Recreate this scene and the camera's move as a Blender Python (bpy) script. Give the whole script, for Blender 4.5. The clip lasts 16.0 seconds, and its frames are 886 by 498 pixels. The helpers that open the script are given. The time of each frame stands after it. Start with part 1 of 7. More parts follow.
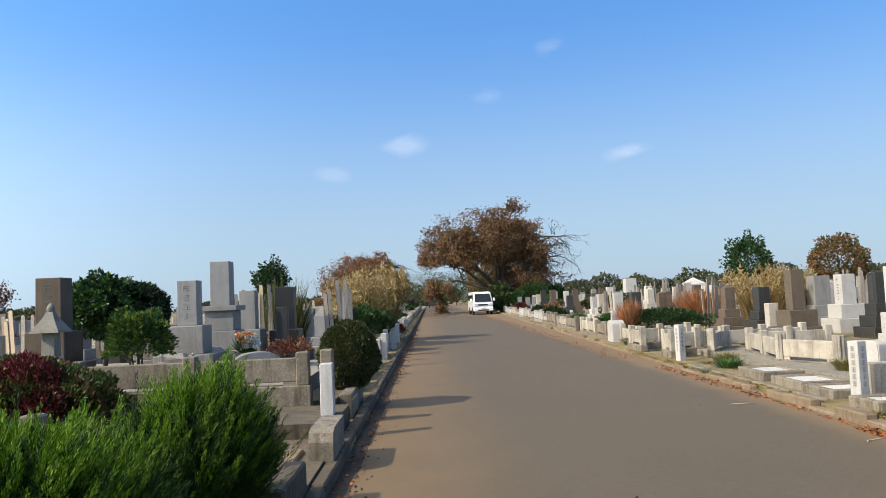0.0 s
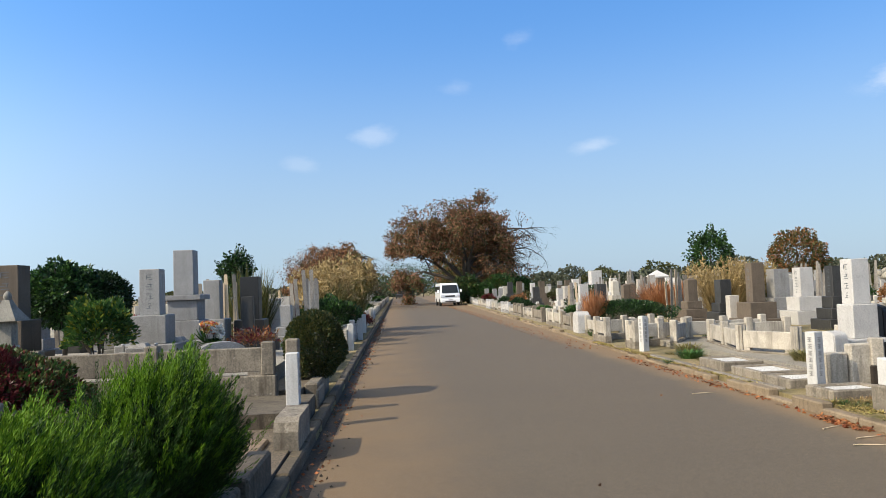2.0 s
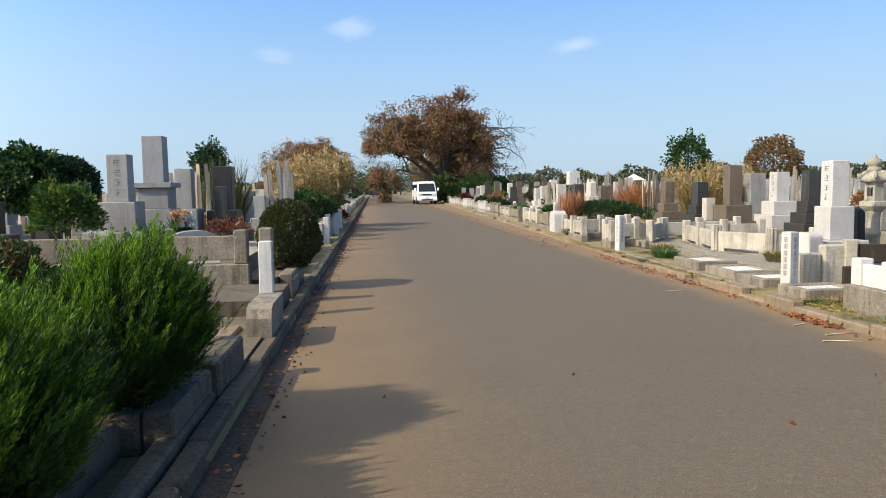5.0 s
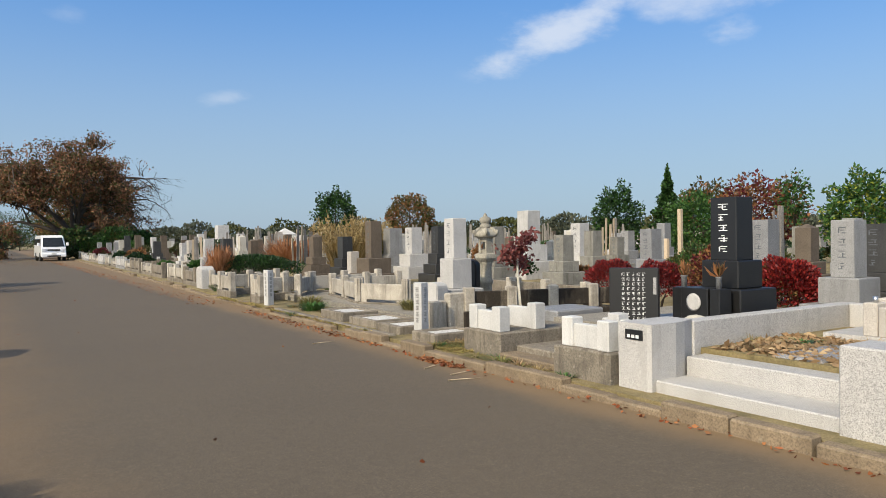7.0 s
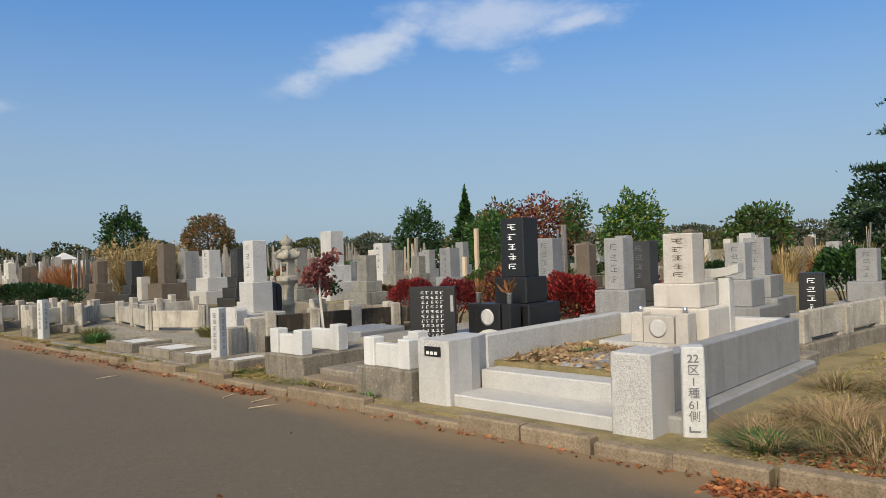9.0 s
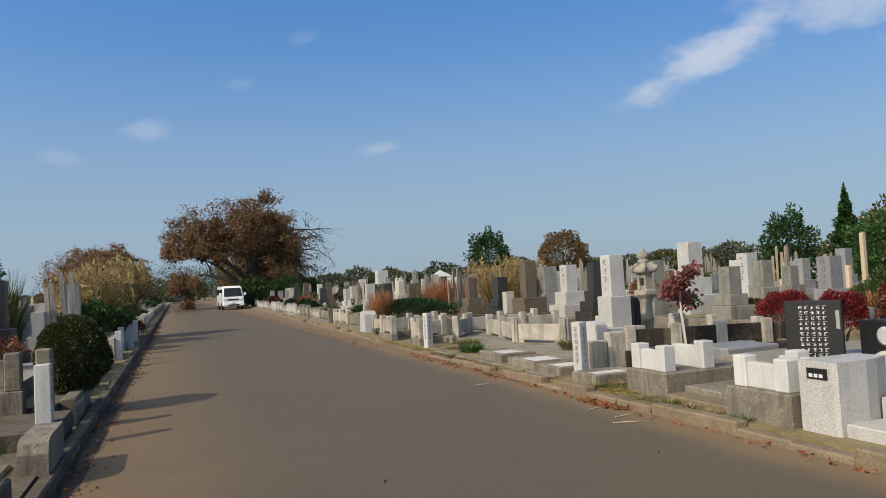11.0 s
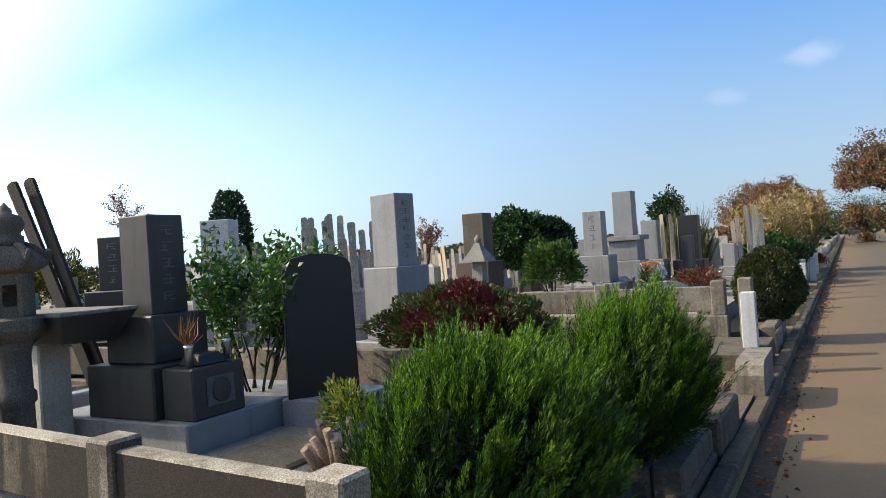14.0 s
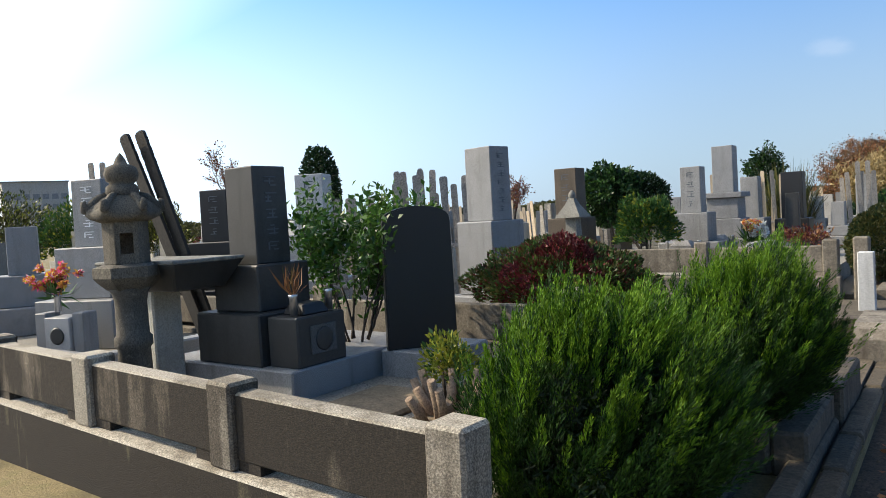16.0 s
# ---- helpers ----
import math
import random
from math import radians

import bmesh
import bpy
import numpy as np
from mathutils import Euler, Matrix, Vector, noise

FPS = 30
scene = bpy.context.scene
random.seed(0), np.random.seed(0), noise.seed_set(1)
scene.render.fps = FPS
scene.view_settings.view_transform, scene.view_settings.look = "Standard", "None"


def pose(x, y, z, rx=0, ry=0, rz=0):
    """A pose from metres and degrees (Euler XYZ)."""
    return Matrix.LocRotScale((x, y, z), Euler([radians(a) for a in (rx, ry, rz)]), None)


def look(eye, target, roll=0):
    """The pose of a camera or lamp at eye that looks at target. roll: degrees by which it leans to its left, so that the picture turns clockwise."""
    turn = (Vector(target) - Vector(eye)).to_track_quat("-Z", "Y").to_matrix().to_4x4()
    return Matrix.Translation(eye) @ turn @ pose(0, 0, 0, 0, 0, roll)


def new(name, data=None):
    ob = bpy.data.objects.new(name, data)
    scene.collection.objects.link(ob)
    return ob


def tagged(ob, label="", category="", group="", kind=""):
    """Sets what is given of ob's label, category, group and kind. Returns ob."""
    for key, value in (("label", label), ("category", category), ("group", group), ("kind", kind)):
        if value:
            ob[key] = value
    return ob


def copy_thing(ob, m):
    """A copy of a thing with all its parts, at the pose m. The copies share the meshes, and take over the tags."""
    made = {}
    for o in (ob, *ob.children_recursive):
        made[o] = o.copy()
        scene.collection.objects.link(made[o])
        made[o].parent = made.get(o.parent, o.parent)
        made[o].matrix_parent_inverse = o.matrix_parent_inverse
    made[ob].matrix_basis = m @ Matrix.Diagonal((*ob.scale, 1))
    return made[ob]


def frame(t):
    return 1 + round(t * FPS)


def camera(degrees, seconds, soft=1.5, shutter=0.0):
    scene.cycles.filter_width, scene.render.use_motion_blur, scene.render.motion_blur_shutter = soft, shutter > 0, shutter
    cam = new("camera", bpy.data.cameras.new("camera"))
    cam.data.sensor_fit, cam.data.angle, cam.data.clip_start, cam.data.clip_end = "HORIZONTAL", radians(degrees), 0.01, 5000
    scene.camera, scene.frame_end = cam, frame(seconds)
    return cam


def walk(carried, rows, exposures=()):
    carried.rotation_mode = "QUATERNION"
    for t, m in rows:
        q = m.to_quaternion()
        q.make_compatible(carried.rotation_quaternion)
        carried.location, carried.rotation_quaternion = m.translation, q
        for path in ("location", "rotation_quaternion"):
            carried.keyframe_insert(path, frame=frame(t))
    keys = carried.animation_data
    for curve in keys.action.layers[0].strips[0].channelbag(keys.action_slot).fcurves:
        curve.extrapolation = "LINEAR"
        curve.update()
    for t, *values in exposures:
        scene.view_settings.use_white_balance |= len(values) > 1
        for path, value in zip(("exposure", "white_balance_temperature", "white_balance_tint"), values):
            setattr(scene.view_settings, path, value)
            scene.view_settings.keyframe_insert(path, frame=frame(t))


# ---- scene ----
cam = camera(62.4, 16.0, soft=0.6)
PATH = [
    (0, (0.047, -0.438, 1.519), (0.088, 1.557, 1.654), -2.5),
    (0.5, (0.046, -0.437, 1.511), (0.139, 1.555, 1.665), -3.2),
    (1, (0.049, -0.438, 1.508), (0.151, 1.553, 1.667), -2.9),
    (1.5, (0.053, -0.436, 1.505), (0.169, 1.555, 1.654), -2.4),
    (2, (0.046, -0.431, 1.502), (0.175, 1.562, 1.61), -2.2),
    (2.5, (0.044, -0.426, 1.495), (0.157, 1.569, 1.589), -2.3),
    (3, (0.036, -0.416, 1.49), (0.148, 1.579, 1.565), -1.9),
    (5.3, (0.051, -0.233, 1.401), (0.274, 1.747, 1.225), -0.4),
    (5.5, (0.081, -0.233, 1.421), (0.373, 1.739, 1.258), 0.1),
    (6, (0.14, -0.24, 1.413), (0.71, 1.674, 1.308), -0.2),
    (6.5, (0.136, -0.23, 1.422), (1.014, 1.566, 1.358), -0.8),
    (7, (0.139, -0.252, 1.422), (1.201, 1.443, 1.387), -0.9),
    (7.5, (0.133, -0.308, 1.418), (1.422, 1.22, 1.402), -1.1),
    (8, (0.136, -0.338, 1.418), (1.611, 1.012, 1.415), -1.4),
    (8.2, (0.137, -0.336, 1.423), (1.663, 0.956, 1.423), -1.4),
    (10.3, (0.162, -0.281, 1.449), (1.26, 1.391, 1.5), -3.0),
    (10.5, (0.142, -0.286, 1.454), (1.144, 1.444, 1.515), -3.0),
    (11, (0.101, -0.283, 1.457), (0.792, 1.592, 1.542), -3.2),
    (11.5, (0.029, -0.265, 1.457), (0.299, 1.715, 1.549), -3.7),
    (12, (-0.006, -0.232, 1.45), (-0.115, 1.764, 1.516), -4.5),
    (12.5, (-0.032, -0.219, 1.441), (-0.418, 1.742, 1.5), -4.4),
    (13, (-0.052, -0.247, 1.451), (-0.729, 1.634, 1.51), -4.3),
    (13.5, (-0.135, -0.265, 1.453), (-1.021, 1.527, 1.51), -4.3),
    (14, (-0.198, -0.262, 1.454), (-1.168, 1.487, 1.467), -3.8),
    (14.5, (-0.288, -0.276, 1.442), (-1.307, 1.445, 1.426), -3.7),
    (15, (-0.336, -0.302, 1.448), (-1.418, 1.379, 1.413), -3.0),
    (15.5, (-0.364, -0.32, 1.431), (-1.499, 1.326, 1.379), -3.0),
    (16, (-0.368, -0.262, 1.425), (-1.529, 1.364, 1.337), -3.3),
]
EXPOSURE = [(0.0, 0.26), (3.0, 0.27), (5.5, 0.40), (6.0, 0.26), (6.5, 0.09), (8.0, -0.12), (10.5, -0.27), (11.0, -0.27), (12.0, 0.12), (13.0, 0.30), (16.0, 0.28)]
walk(cam, [(t, look(eye, target, roll)) for t, eye, target, roll in PATH], EXPOSURE)

# ---- world, sun ----
SUN_FROM = Vector((-0.755, -0.295, 0.585)).normalized()
world = bpy.data.worlds.new("world")
scene.world = world
world.use_nodes = True
wn, wl = world.node_tree.nodes, world.node_tree.links
bg = wn["Background"]
sky = wn.new("ShaderNodeTexSky")
sky.sky_type, sky.sun_disc = "NISHITA", False
sky.sun_elevation = math.asin(SUN_FROM.z)
sky.sun_rotation = math.atan2(SUN_FROM.x, SUN_FROM.y)
sky.air_density, sky.dust_density, sky.ozone_density = 1.0, 1.2, 5.0
bg.inputs["Strength"].default_value = 0.128


def cloud_mask(nodes, links, specs):
    """Thin clouds: soft ellipses round given directions, broken up by noise."""
    coord = nodes.new("ShaderNodeTexCoord")
    total = None
    for (yaw, pitch, wide, tall, tilt, strength, grain) in specs:
        cy, sy, cp, sp = math.cos(yaw), math.sin(yaw), math.cos(pitch), math.sin(pitch)
        right, ahead = Vector((cy, sy, 0)), Vector((-sy * cp, cy * cp, sp))
        up = right.cross(ahead)
        ct, st = math.cos(tilt), math.sin(tilt)
        ax, ay = right * ct + up * st, up * ct - right * st

        def dot(v, k):
            d = nodes.new("ShaderNodeVectorMath")
            d.operation = "DOT_PRODUCT"
            d.inputs[1].default_value = v * k
            links.new(coord.outputs["Generated"], d.inputs[0])
            return d.outputs["Value"]
        comb = nodes.new("ShaderNodeCombineXYZ")
        links.new(dot(ax, 1 / wide), comb.inputs[0])
        links.new(dot(ay, 1 / tall), comb.inputs[1])
        side = nodes.new("ShaderNodeMath")
        side.operation = "LESS_THAN"
        side.inputs[1].default_value = 0.0
        links.new(dot(ahead, 1), side.inputs[0])
        far = nodes.new("ShaderNodeMath")
        far.operation = "MULTIPLY"
        far.inputs[1].default_value = 9.0
        links.new(side.outputs[0], far.inputs[0])
        links.new(far.outputs[0], comb.inputs[2])
        ln = nodes.new("ShaderNodeVectorMath")
        ln.operation = "LENGTH"
        links.new(comb.outputs[0], ln.inputs[0])
        nz = nodes.new("ShaderNodeTexNoise")
        nz.inputs["Scale"].default_value = grain
        nz.inputs["Detail"].default_value = 7
        nz.inputs["Roughness"].default_value = 0.6
        stretch = nodes.new("ShaderNodeMapping")
        stretch.inputs["Scale"].default_value = (1, 1, 2.2)
        links.new(coord.outputs["Generated"], stretch.inputs[0])
        links.new(stretch.outputs[0], nz.inputs["Vector"])
        sc = nodes.new("ShaderNodeMath")
        sc.operation = "MULTIPLY_ADD"
        sc.inputs[1].default_value = 2.6
        links.new(nz.outputs["Fac"], sc.inputs[0])
        sc.inputs[2].default_value = -1.3
        add = nodes.new("ShaderNodeMath")
        add.operation = "SUBTRACT"
        links.new(ln.outputs["Value"], add.inputs[0])
        links.new(sc.outputs[0], add.inputs[1])
        mr = nodes.new("ShaderNodeMapRange")
        mr.interpolation_type = "SMOOTHSTEP"
        mr.inputs["From Min"].default_value, mr.inputs["From Max"].default_value = 1.15, 0.1
        mr.inputs["To Min"].default_value, mr.inputs["To Max"].default_value = 0.0, strength
        links.new(add.outputs[0], mr.inputs["Value"])
        if total is None:
            total = mr.outputs["Result"]
        else:
            mx = nodes.new("ShaderNodeMath")
            mx.operation = "MAXIMUM"
            links.new(total, mx.inputs[0])
            links.new(mr.outputs["Result"], mx.inputs[1])
            total = mx.outputs[0]
    return total


R = radians
CLOUDS = [(R(1.5), R(11.9), 0.030, 0.015, 0.1, 0.24, 11), (R(7.1), R(9.9), 0.026, 0.011, 0, 0.14, 11),
          (R(-15.5), R(10.4), 0.032, 0.010, 0.1, 0.26, 11), (R(-5.4), R(15.4), 0.024, 0.012, 0, 0.12, 14),
          (R(-10.4), R(18.7), 0.026, 0.012, 0.2, 0.12, 14), (R(-34.6), R(12.2), 0.03, 0.010, 0, 0.10, 12),
          (R(-41.0), R(15.4), 0.115, 0.030, 0.40, 0.66, 9), (R(-51), R(17.6), 0.17, 0.034, 0.06, 0.52, 8),
          (R(-53.3), R(14.2), 0.040, 0.016, 0.1, 0.34, 14), (R(-58), R(16.8), 0.09, 0.018, 0.2, 0.56, 10)]
# haze: pale and bluish towards the horizon, brighter on the sun's side
wc = wn.new("ShaderNodeTexCoord").outputs["Generated"]
wsep = wn.new("ShaderNodeSeparateXYZ")
wl.new(wc, wsep.inputs[0])
hz = wn.new("ShaderNodeMapRange")
hz.interpolation_type = "SMOOTHERSTEP"
hz.inputs["From Min"].default_value, hz.inputs["From Max"].default_value = -0.02, 0.42
hz.inputs["To Min"].default_value, hz.inputs["To Max"].default_value = 0.78, 0.0
wl.new(wsep.outputs["Z"], hz.inputs["Value"])
sd = wn.new("ShaderNodeVectorMath")
sd.operation = "DOT_PRODUCT"
sd.inputs[1].default_value = SUN_FROM
wl.new(wc, sd.inputs[0])
glow = wn.new("ShaderNodeMapRange")
glow.interpolation_type = "SMOOTHSTEP"
glow.inputs["From Min"].default_value, glow.inputs["From Max"].default_value = -0.1, 1.0
glow.inputs["To Min"].default_value, glow.inputs["To Max"].default_value = 0.78, 2.35
wl.new(sd.outputs["Value"], glow.inputs["Value"])
hc = wn.new("ShaderNodeVectorMath")
hc.operation = "SCALE"
warm = wn.new("ShaderNodeMapRange")
warm.inputs["From Min"].default_value, warm.inputs["From Max"].default_value = 0.25, 0.85
wl.new(sd.outputs["Value"], warm.inputs["Value"])
pale = wn.new("ShaderNodeMix")
pale.data_type = "RGBA"
pale.inputs["A"].default_value, pale.inputs["B"].default_value = (4.45, 5.55, 6.75, 1), (5.75, 5.95, 6.25, 1)
wl.new(warm.outputs[0], pale.inputs["Factor"])
wl.new(pale.outputs["Result"], hc.inputs[0])
wl.new(glow.outputs[0], hc.inputs["Scale"])
hazy = wn.new("ShaderNodeMix")
hazy.data_type = "RGBA"
veil = wn.new("ShaderNodeMapRange")
veil.interpolation_type = "SMOOTHSTEP"
veil.inputs["From Min"].default_value, veil.inputs["From Max"].default_value = 0.42, 0.83
veil.inputs["To Min"].default_value, veil.inputs["To Max"].default_value = 0.0, 1.0
wl.new(sd.outputs["Value"], veil.inputs["Value"])
thick = wn.new("ShaderNodeMath")
thick.operation = "MAXIMUM"
wl.new(hz.outputs[0], thick.inputs[0])
wl.new(veil.outputs[0], thick.inputs[1])
wl.new(thick.outputs[0], hazy.inputs["Factor"])
tint = wn.new("ShaderNodeMix")
tint.data_type, tint.blend_type = "RGBA", "MULTIPLY"
tint.inputs["Factor"].default_value = 1.0
wl.new(sky.outputs[0], tint.inputs["A"])
away = wn.new("ShaderNodeMapRange")
away.inputs["From Min"].default_value, away.inputs["From Max"].default_value = -0.6, 0.75
away.inputs["To Min"].default_value, away.inputs["To Max"].default_value = 0.80, 1.22
wl.new(sd.outputs["Value"], away.inputs["Value"])
deep = wn.new("ShaderNodeVectorMath")
deep.operation = "SCALE"
deep.inputs[0].default_value = (0.70, 1.05, 1.28)
lift = wn.new("ShaderNodeMapRange")
lift.inputs["From Min"].default_value, lift.inputs["From Max"].default_value = 0.12, 0.50
lift.inputs["To Min"].default_value, lift.inputs["To Max"].default_value = 1.0, 1.42
wl.new(wsep.outputs["Z"], lift.inputs["Value"])
level = wn.new("ShaderNodeMath")
level.operation = "MULTIPLY"
wl.new(away.outputs[0], level.inputs[0])
wl.new(lift.outputs[0], level.inputs[1])
zenith = wn.new("ShaderNodeMapRange")
zenith.inputs["From Min"].default_value, zenith.inputs["From Max"].default_value = 0.42, 1.0
zenith.inputs["To Min"].default_value, zenith.inputs["To Max"].default_value = 1.0, 0.20
wl.new(wsep.outputs["Z"], zenith.inputs["Value"])
fade = wn.new("ShaderNodeMath")
fade.operation = "MULTIPLY"
wl.new(level.outputs[0], fade.inputs[0])
wl.new(zenith.outputs[0], fade.inputs[1])
wl.new(fade.outputs[0], deep.inputs["Scale"])
wl.new(deep.outputs[0], tint.inputs["B"])
wl.new(tint.outputs["Result"], hazy.inputs["A"])
wl.new(hc.outputs[0], hazy.inputs["B"])
mask = cloud_mask(wn, wl, CLOUDS)
cm = wn.new("ShaderNodeMix")
cm.data_type = "RGBA"
wl.new(mask, cm.inputs["Factor"])
wl.new(hazy.outputs["Result"], cm.inputs["A"])
cm.inputs["B"].default_value = (6.6, 6.9, 7.4, 1)
wl.new(cm.outputs["Result"], bg.inputs["Color"])

sun = new("sun", bpy.data.lights.new("sun", "SUN"))
sun.data.energy, sun.data.angle, sun.data.color = 4.45, radians(0.6), (1.0, 0.87, 0.67)
sun.matrix_world = look(SUN_FROM * 50, (0, 0, 0))


# ---- materials ----
def mat_base(name, rough=0.8, metal=0.0):
    m = bpy.data.materials.new(name)
    m.use_nodes = True
    b = m.node_tree.nodes["Principled BSDF"]
    b.inputs["Roughness"].default_value, b.inputs["Metallic"].default_value = rough, metal
    return m, m.node_tree.nodes, m.node_tree.links, b


def ramp(n, l, src, stops):
    r = n.new("ShaderNodeValToRGB")
    while len(r.color_ramp.elements) < len(stops):
        r.color_ramp.elements.new(0.5)
    for e, (p, c) in zip(r.color_ramp.elements, stops):
        e.position, e.color = p, (*c, 1)
    l.new(src, r.inputs[0])
    return r.outputs[0]


def noise_of(n, l, coord, scale, detail=4, rough=0.55, stretch=None):
    t = n.new("ShaderNodeTexNoise")
    t.inputs["Scale"].default_value, t.inputs["Detail"].default_value, t.inputs["Roughness"].default_value = scale, detail, rough
    if stretch:
        mp = n.new("ShaderNodeMapping")
        mp.inputs["Scale"].default_value = stretch
        l.new(coord, mp.inputs[0])
        coord = mp.outputs[0]
    l.new(coord, t.inputs["Vector"])
    return t.outputs["Fac"]


def mixc(n, l, fac, a, b, mode="MIX"):
    x = n.new("ShaderNodeMix")
    x.data_type, x.blend_type = "RGBA", mode
    for sock, v in ((x.inputs["Factor"], fac), (x.inputs["A"], a), (x.inputs["B"], b)):
        if isinstance(v, (int, float)):
            sock.default_value = v
        elif isinstance(v, tuple):
            sock.default_value = (*v, 1)
        else:
            l.new(v, sock)
    return x.outputs["Result"]


def bump(n, l, b, h, strength=0.3, dist=0.01):
    k = n.new("ShaderNodeBump")
    k.inputs["Strength"].default_value, k.inputs["Distance"].default_value = strength, dist
    l.new(h, k.inputs["Height"])
    l.new(k.outputs[0], b.inputs["Normal"])


def shade(c, k):
    return tuple(min(1.0, v * k) for v in c)


def stone_mat(name, col, speck=0.35, stain=0.5, rough=0.6, grain=130, lichen=None, vary=0.12, relief=0.45):
    """Granite or concrete: fine speckle, blotches, streaks that run down, and a tone per block."""
    m, n, l, b = mat_base(name, rough)
    geo = n.new("ShaderNodeTexCoord").outputs["Object"]
    pos = n.new("ShaderNodeNewGeometry").outputs["Position"]
    fine = noise_of(n, l, geo, grain, 2, 0.7)
    c = ramp(n, l, fine, [(0.36, shade(col, 1 - speck)), (0.5, col), (0.66, shade(col, 1 + speck * 0.7))])
    blotch = noise_of(n, l, pos, 3.1, 6, 0.65)
    f = ramp(n, l, blotch, [(0.45, (0, 0, 0)), (0.75, (stain, stain, stain))])
    c = mixc(n, l, f, c, shade(col, 0.42))
    streak = noise_of(n, l, pos, 9.0, 4, 0.6, (1, 1, 0.10))
    f2 = ramp(n, l, streak, [(0.52, (0, 0, 0)), (0.72, (stain * 0.9,) * 3)])
    c = mixc(n, l, f2, c, (col[0] * 0.30, col[1] * 0.28, col[2] * 0.25))
    if lichen:
        li = noise_of(n, l, pos, 14, 5, 0.7)
        f3 = ramp(n, l, li, [(0.60, (0, 0, 0)), (0.68, (0.6,) * 3)])
        c = mixc(n, l, f3, c, lichen)
    oi = n.new("ShaderNodeObjectInfo").outputs["Random"]
    tone = ramp(n, l, oi, [(0.0, (1 - vary,) * 3), (1.0, (1 + vary * 0.6,) * 3)])
    c = mixc(n, l, 1.0, c, tone, "MULTIPLY")
    l.new(c, b.inputs["Base Color"])
    mix = n.new("ShaderNodeMath")
    mix.operation = "ADD"
    l.new(fine, mix.inputs[0])
    l.new(blotch, mix.inputs[1])
    bump(n, l, b, mix.outputs[0], relief, 0.008)
    return m


def fence_mat(name, dark, pale, cover):
    """Exposed-aggregate concrete: pebbly grain, with dark stains that run down the face."""
    m, n, l, b = mat_base(name, 0.93)
    geo = n.new("ShaderNodeTexCoord").outputs["Object"]
    pos = n.new("ShaderNodeNewGeometry").outputs["Position"]
    fine = noise_of(n, l, geo, 120, 3, 0.75)
    grain = ramp(n, l, fine, [(0.34, (0.45,) * 3), (0.5, (0.95,) * 3), (0.64, (1.65,) * 3)])
    streak = noise_of(n, l, pos, 7.0, 5, 0.62, (1, 1, 0.09))
    wide = noise_of(n, l, pos, 1.5, 4, 0.6)
    add = n.new("ShaderNodeMath")
    add.operation = "ADD"
    l.new(streak, add.inputs[0])
    l.new(wide, add.inputs[1])
    half = n.new("ShaderNodeMath")
    half.operation = "MULTIPLY"
    half.inputs[1].default_value = 0.5
    l.new(add.outputs[0], half.inputs[0])
    f = ramp(n, l, half.outputs[0], [(cover, (1, 1, 1)), (cover + 0.13, (0, 0, 0))])
    c = mixc(n, l, f, pale, dark)
    c = mixc(n, l, 1.0, c, grain, "MULTIPLY")
    oi = n.new("ShaderNodeObjectInfo").outputs["Random"]
    tone = ramp(n, l, oi, [(0.0, (0.85,) * 3), (1.0, (1.12,) * 3)])
    c = mixc(n, l, 1.0, c, tone, "MULTIPLY")
    l.new(c, b.inputs["Base Color"])
    bump(n, l, b, fine, 0.7, 0.008)
    return m


def leaf_mat(name, cols, rough=0.5, trans=0.25):
    m, n, l, b = mat_base(name, rough)
    isl = n.new("ShaderNodeNewGeometry").outputs["Random Per Island"]
    pos = n.new("ShaderNodeNewGeometry").outputs["Position"]
    stops = [(i / (len(cols) - 1), c) for i, c in enumerate(cols)]
    c = ramp(n, l, isl, stops)
    big = noise_of(n, l, pos, 2.3, 3)
    tone = ramp(n, l, big, [(0.3, (0.7,) * 3), (0.7, (1.25,) * 3)])
    c = mixc(n, l, 1.0, c, tone, "MULTIPLY")
    l.new(c, b.inputs["Base Color"])
    b.inputs["Specular IOR Level"].default_value = 0.3
    tr = n.new("ShaderNodeBsdfTranslucent")
    l.new(c, tr.inputs["Color"])
    ms = n.new("ShaderNodeMixShader")
    ms.inputs[0].default_value = trans
    l.new(b.outputs[0], ms.inputs[1])
    l.new(tr.outputs[0], ms.inputs[2])
    l.new(ms.outputs[0], n["Material Output"].inputs["Surface"])
    return m


def plain_mat(name, col, rough=0.5, metal=0.0, vary=0.25, scale=6.0):
    m, n, l, b = mat_base(name, rough, metal)
    pos = n.new("ShaderNodeTexCoord").outputs["Object"]
    f = noise_of(n, l, pos, scale, 5)
    c = ramp(n, l, f, [(0.3, shade(col, 1 - vary)), (0.7, shade(col, 1 + vary * 0.6))])
    l.new(c, b.inputs["Base Color"])
    return m


GRANITE = stone_mat("light_granite", (0.46, 0.445, 0.42), 0.42, 0.22, 0.5, 130)
GRANITE_WARM = stone_mat("warm_granite", (0.47, 0.43, 0.375), 0.32, 0.35, 0.6, 140)
GRANITE_WHITE = stone_mat("white_granite", (0.50, 0.485, 0.455), 0.25, 0.4, 0.55, 170)
GRANITE_MID = stone_mat("grey_granite", (0.27, 0.265, 0.255), 0.42, 0.40, 0.5, 150)
GRANITE_BLUE = stone_mat("blue_grey_granite", (0.235, 0.235, 0.235), 0.42, 0.35, 0.5, 120)
STONE_DARK = stone_mat("dark_stone", (0.040, 0.039, 0.036), 0.5, 0.7, 0.5, 150, relief=0.08)
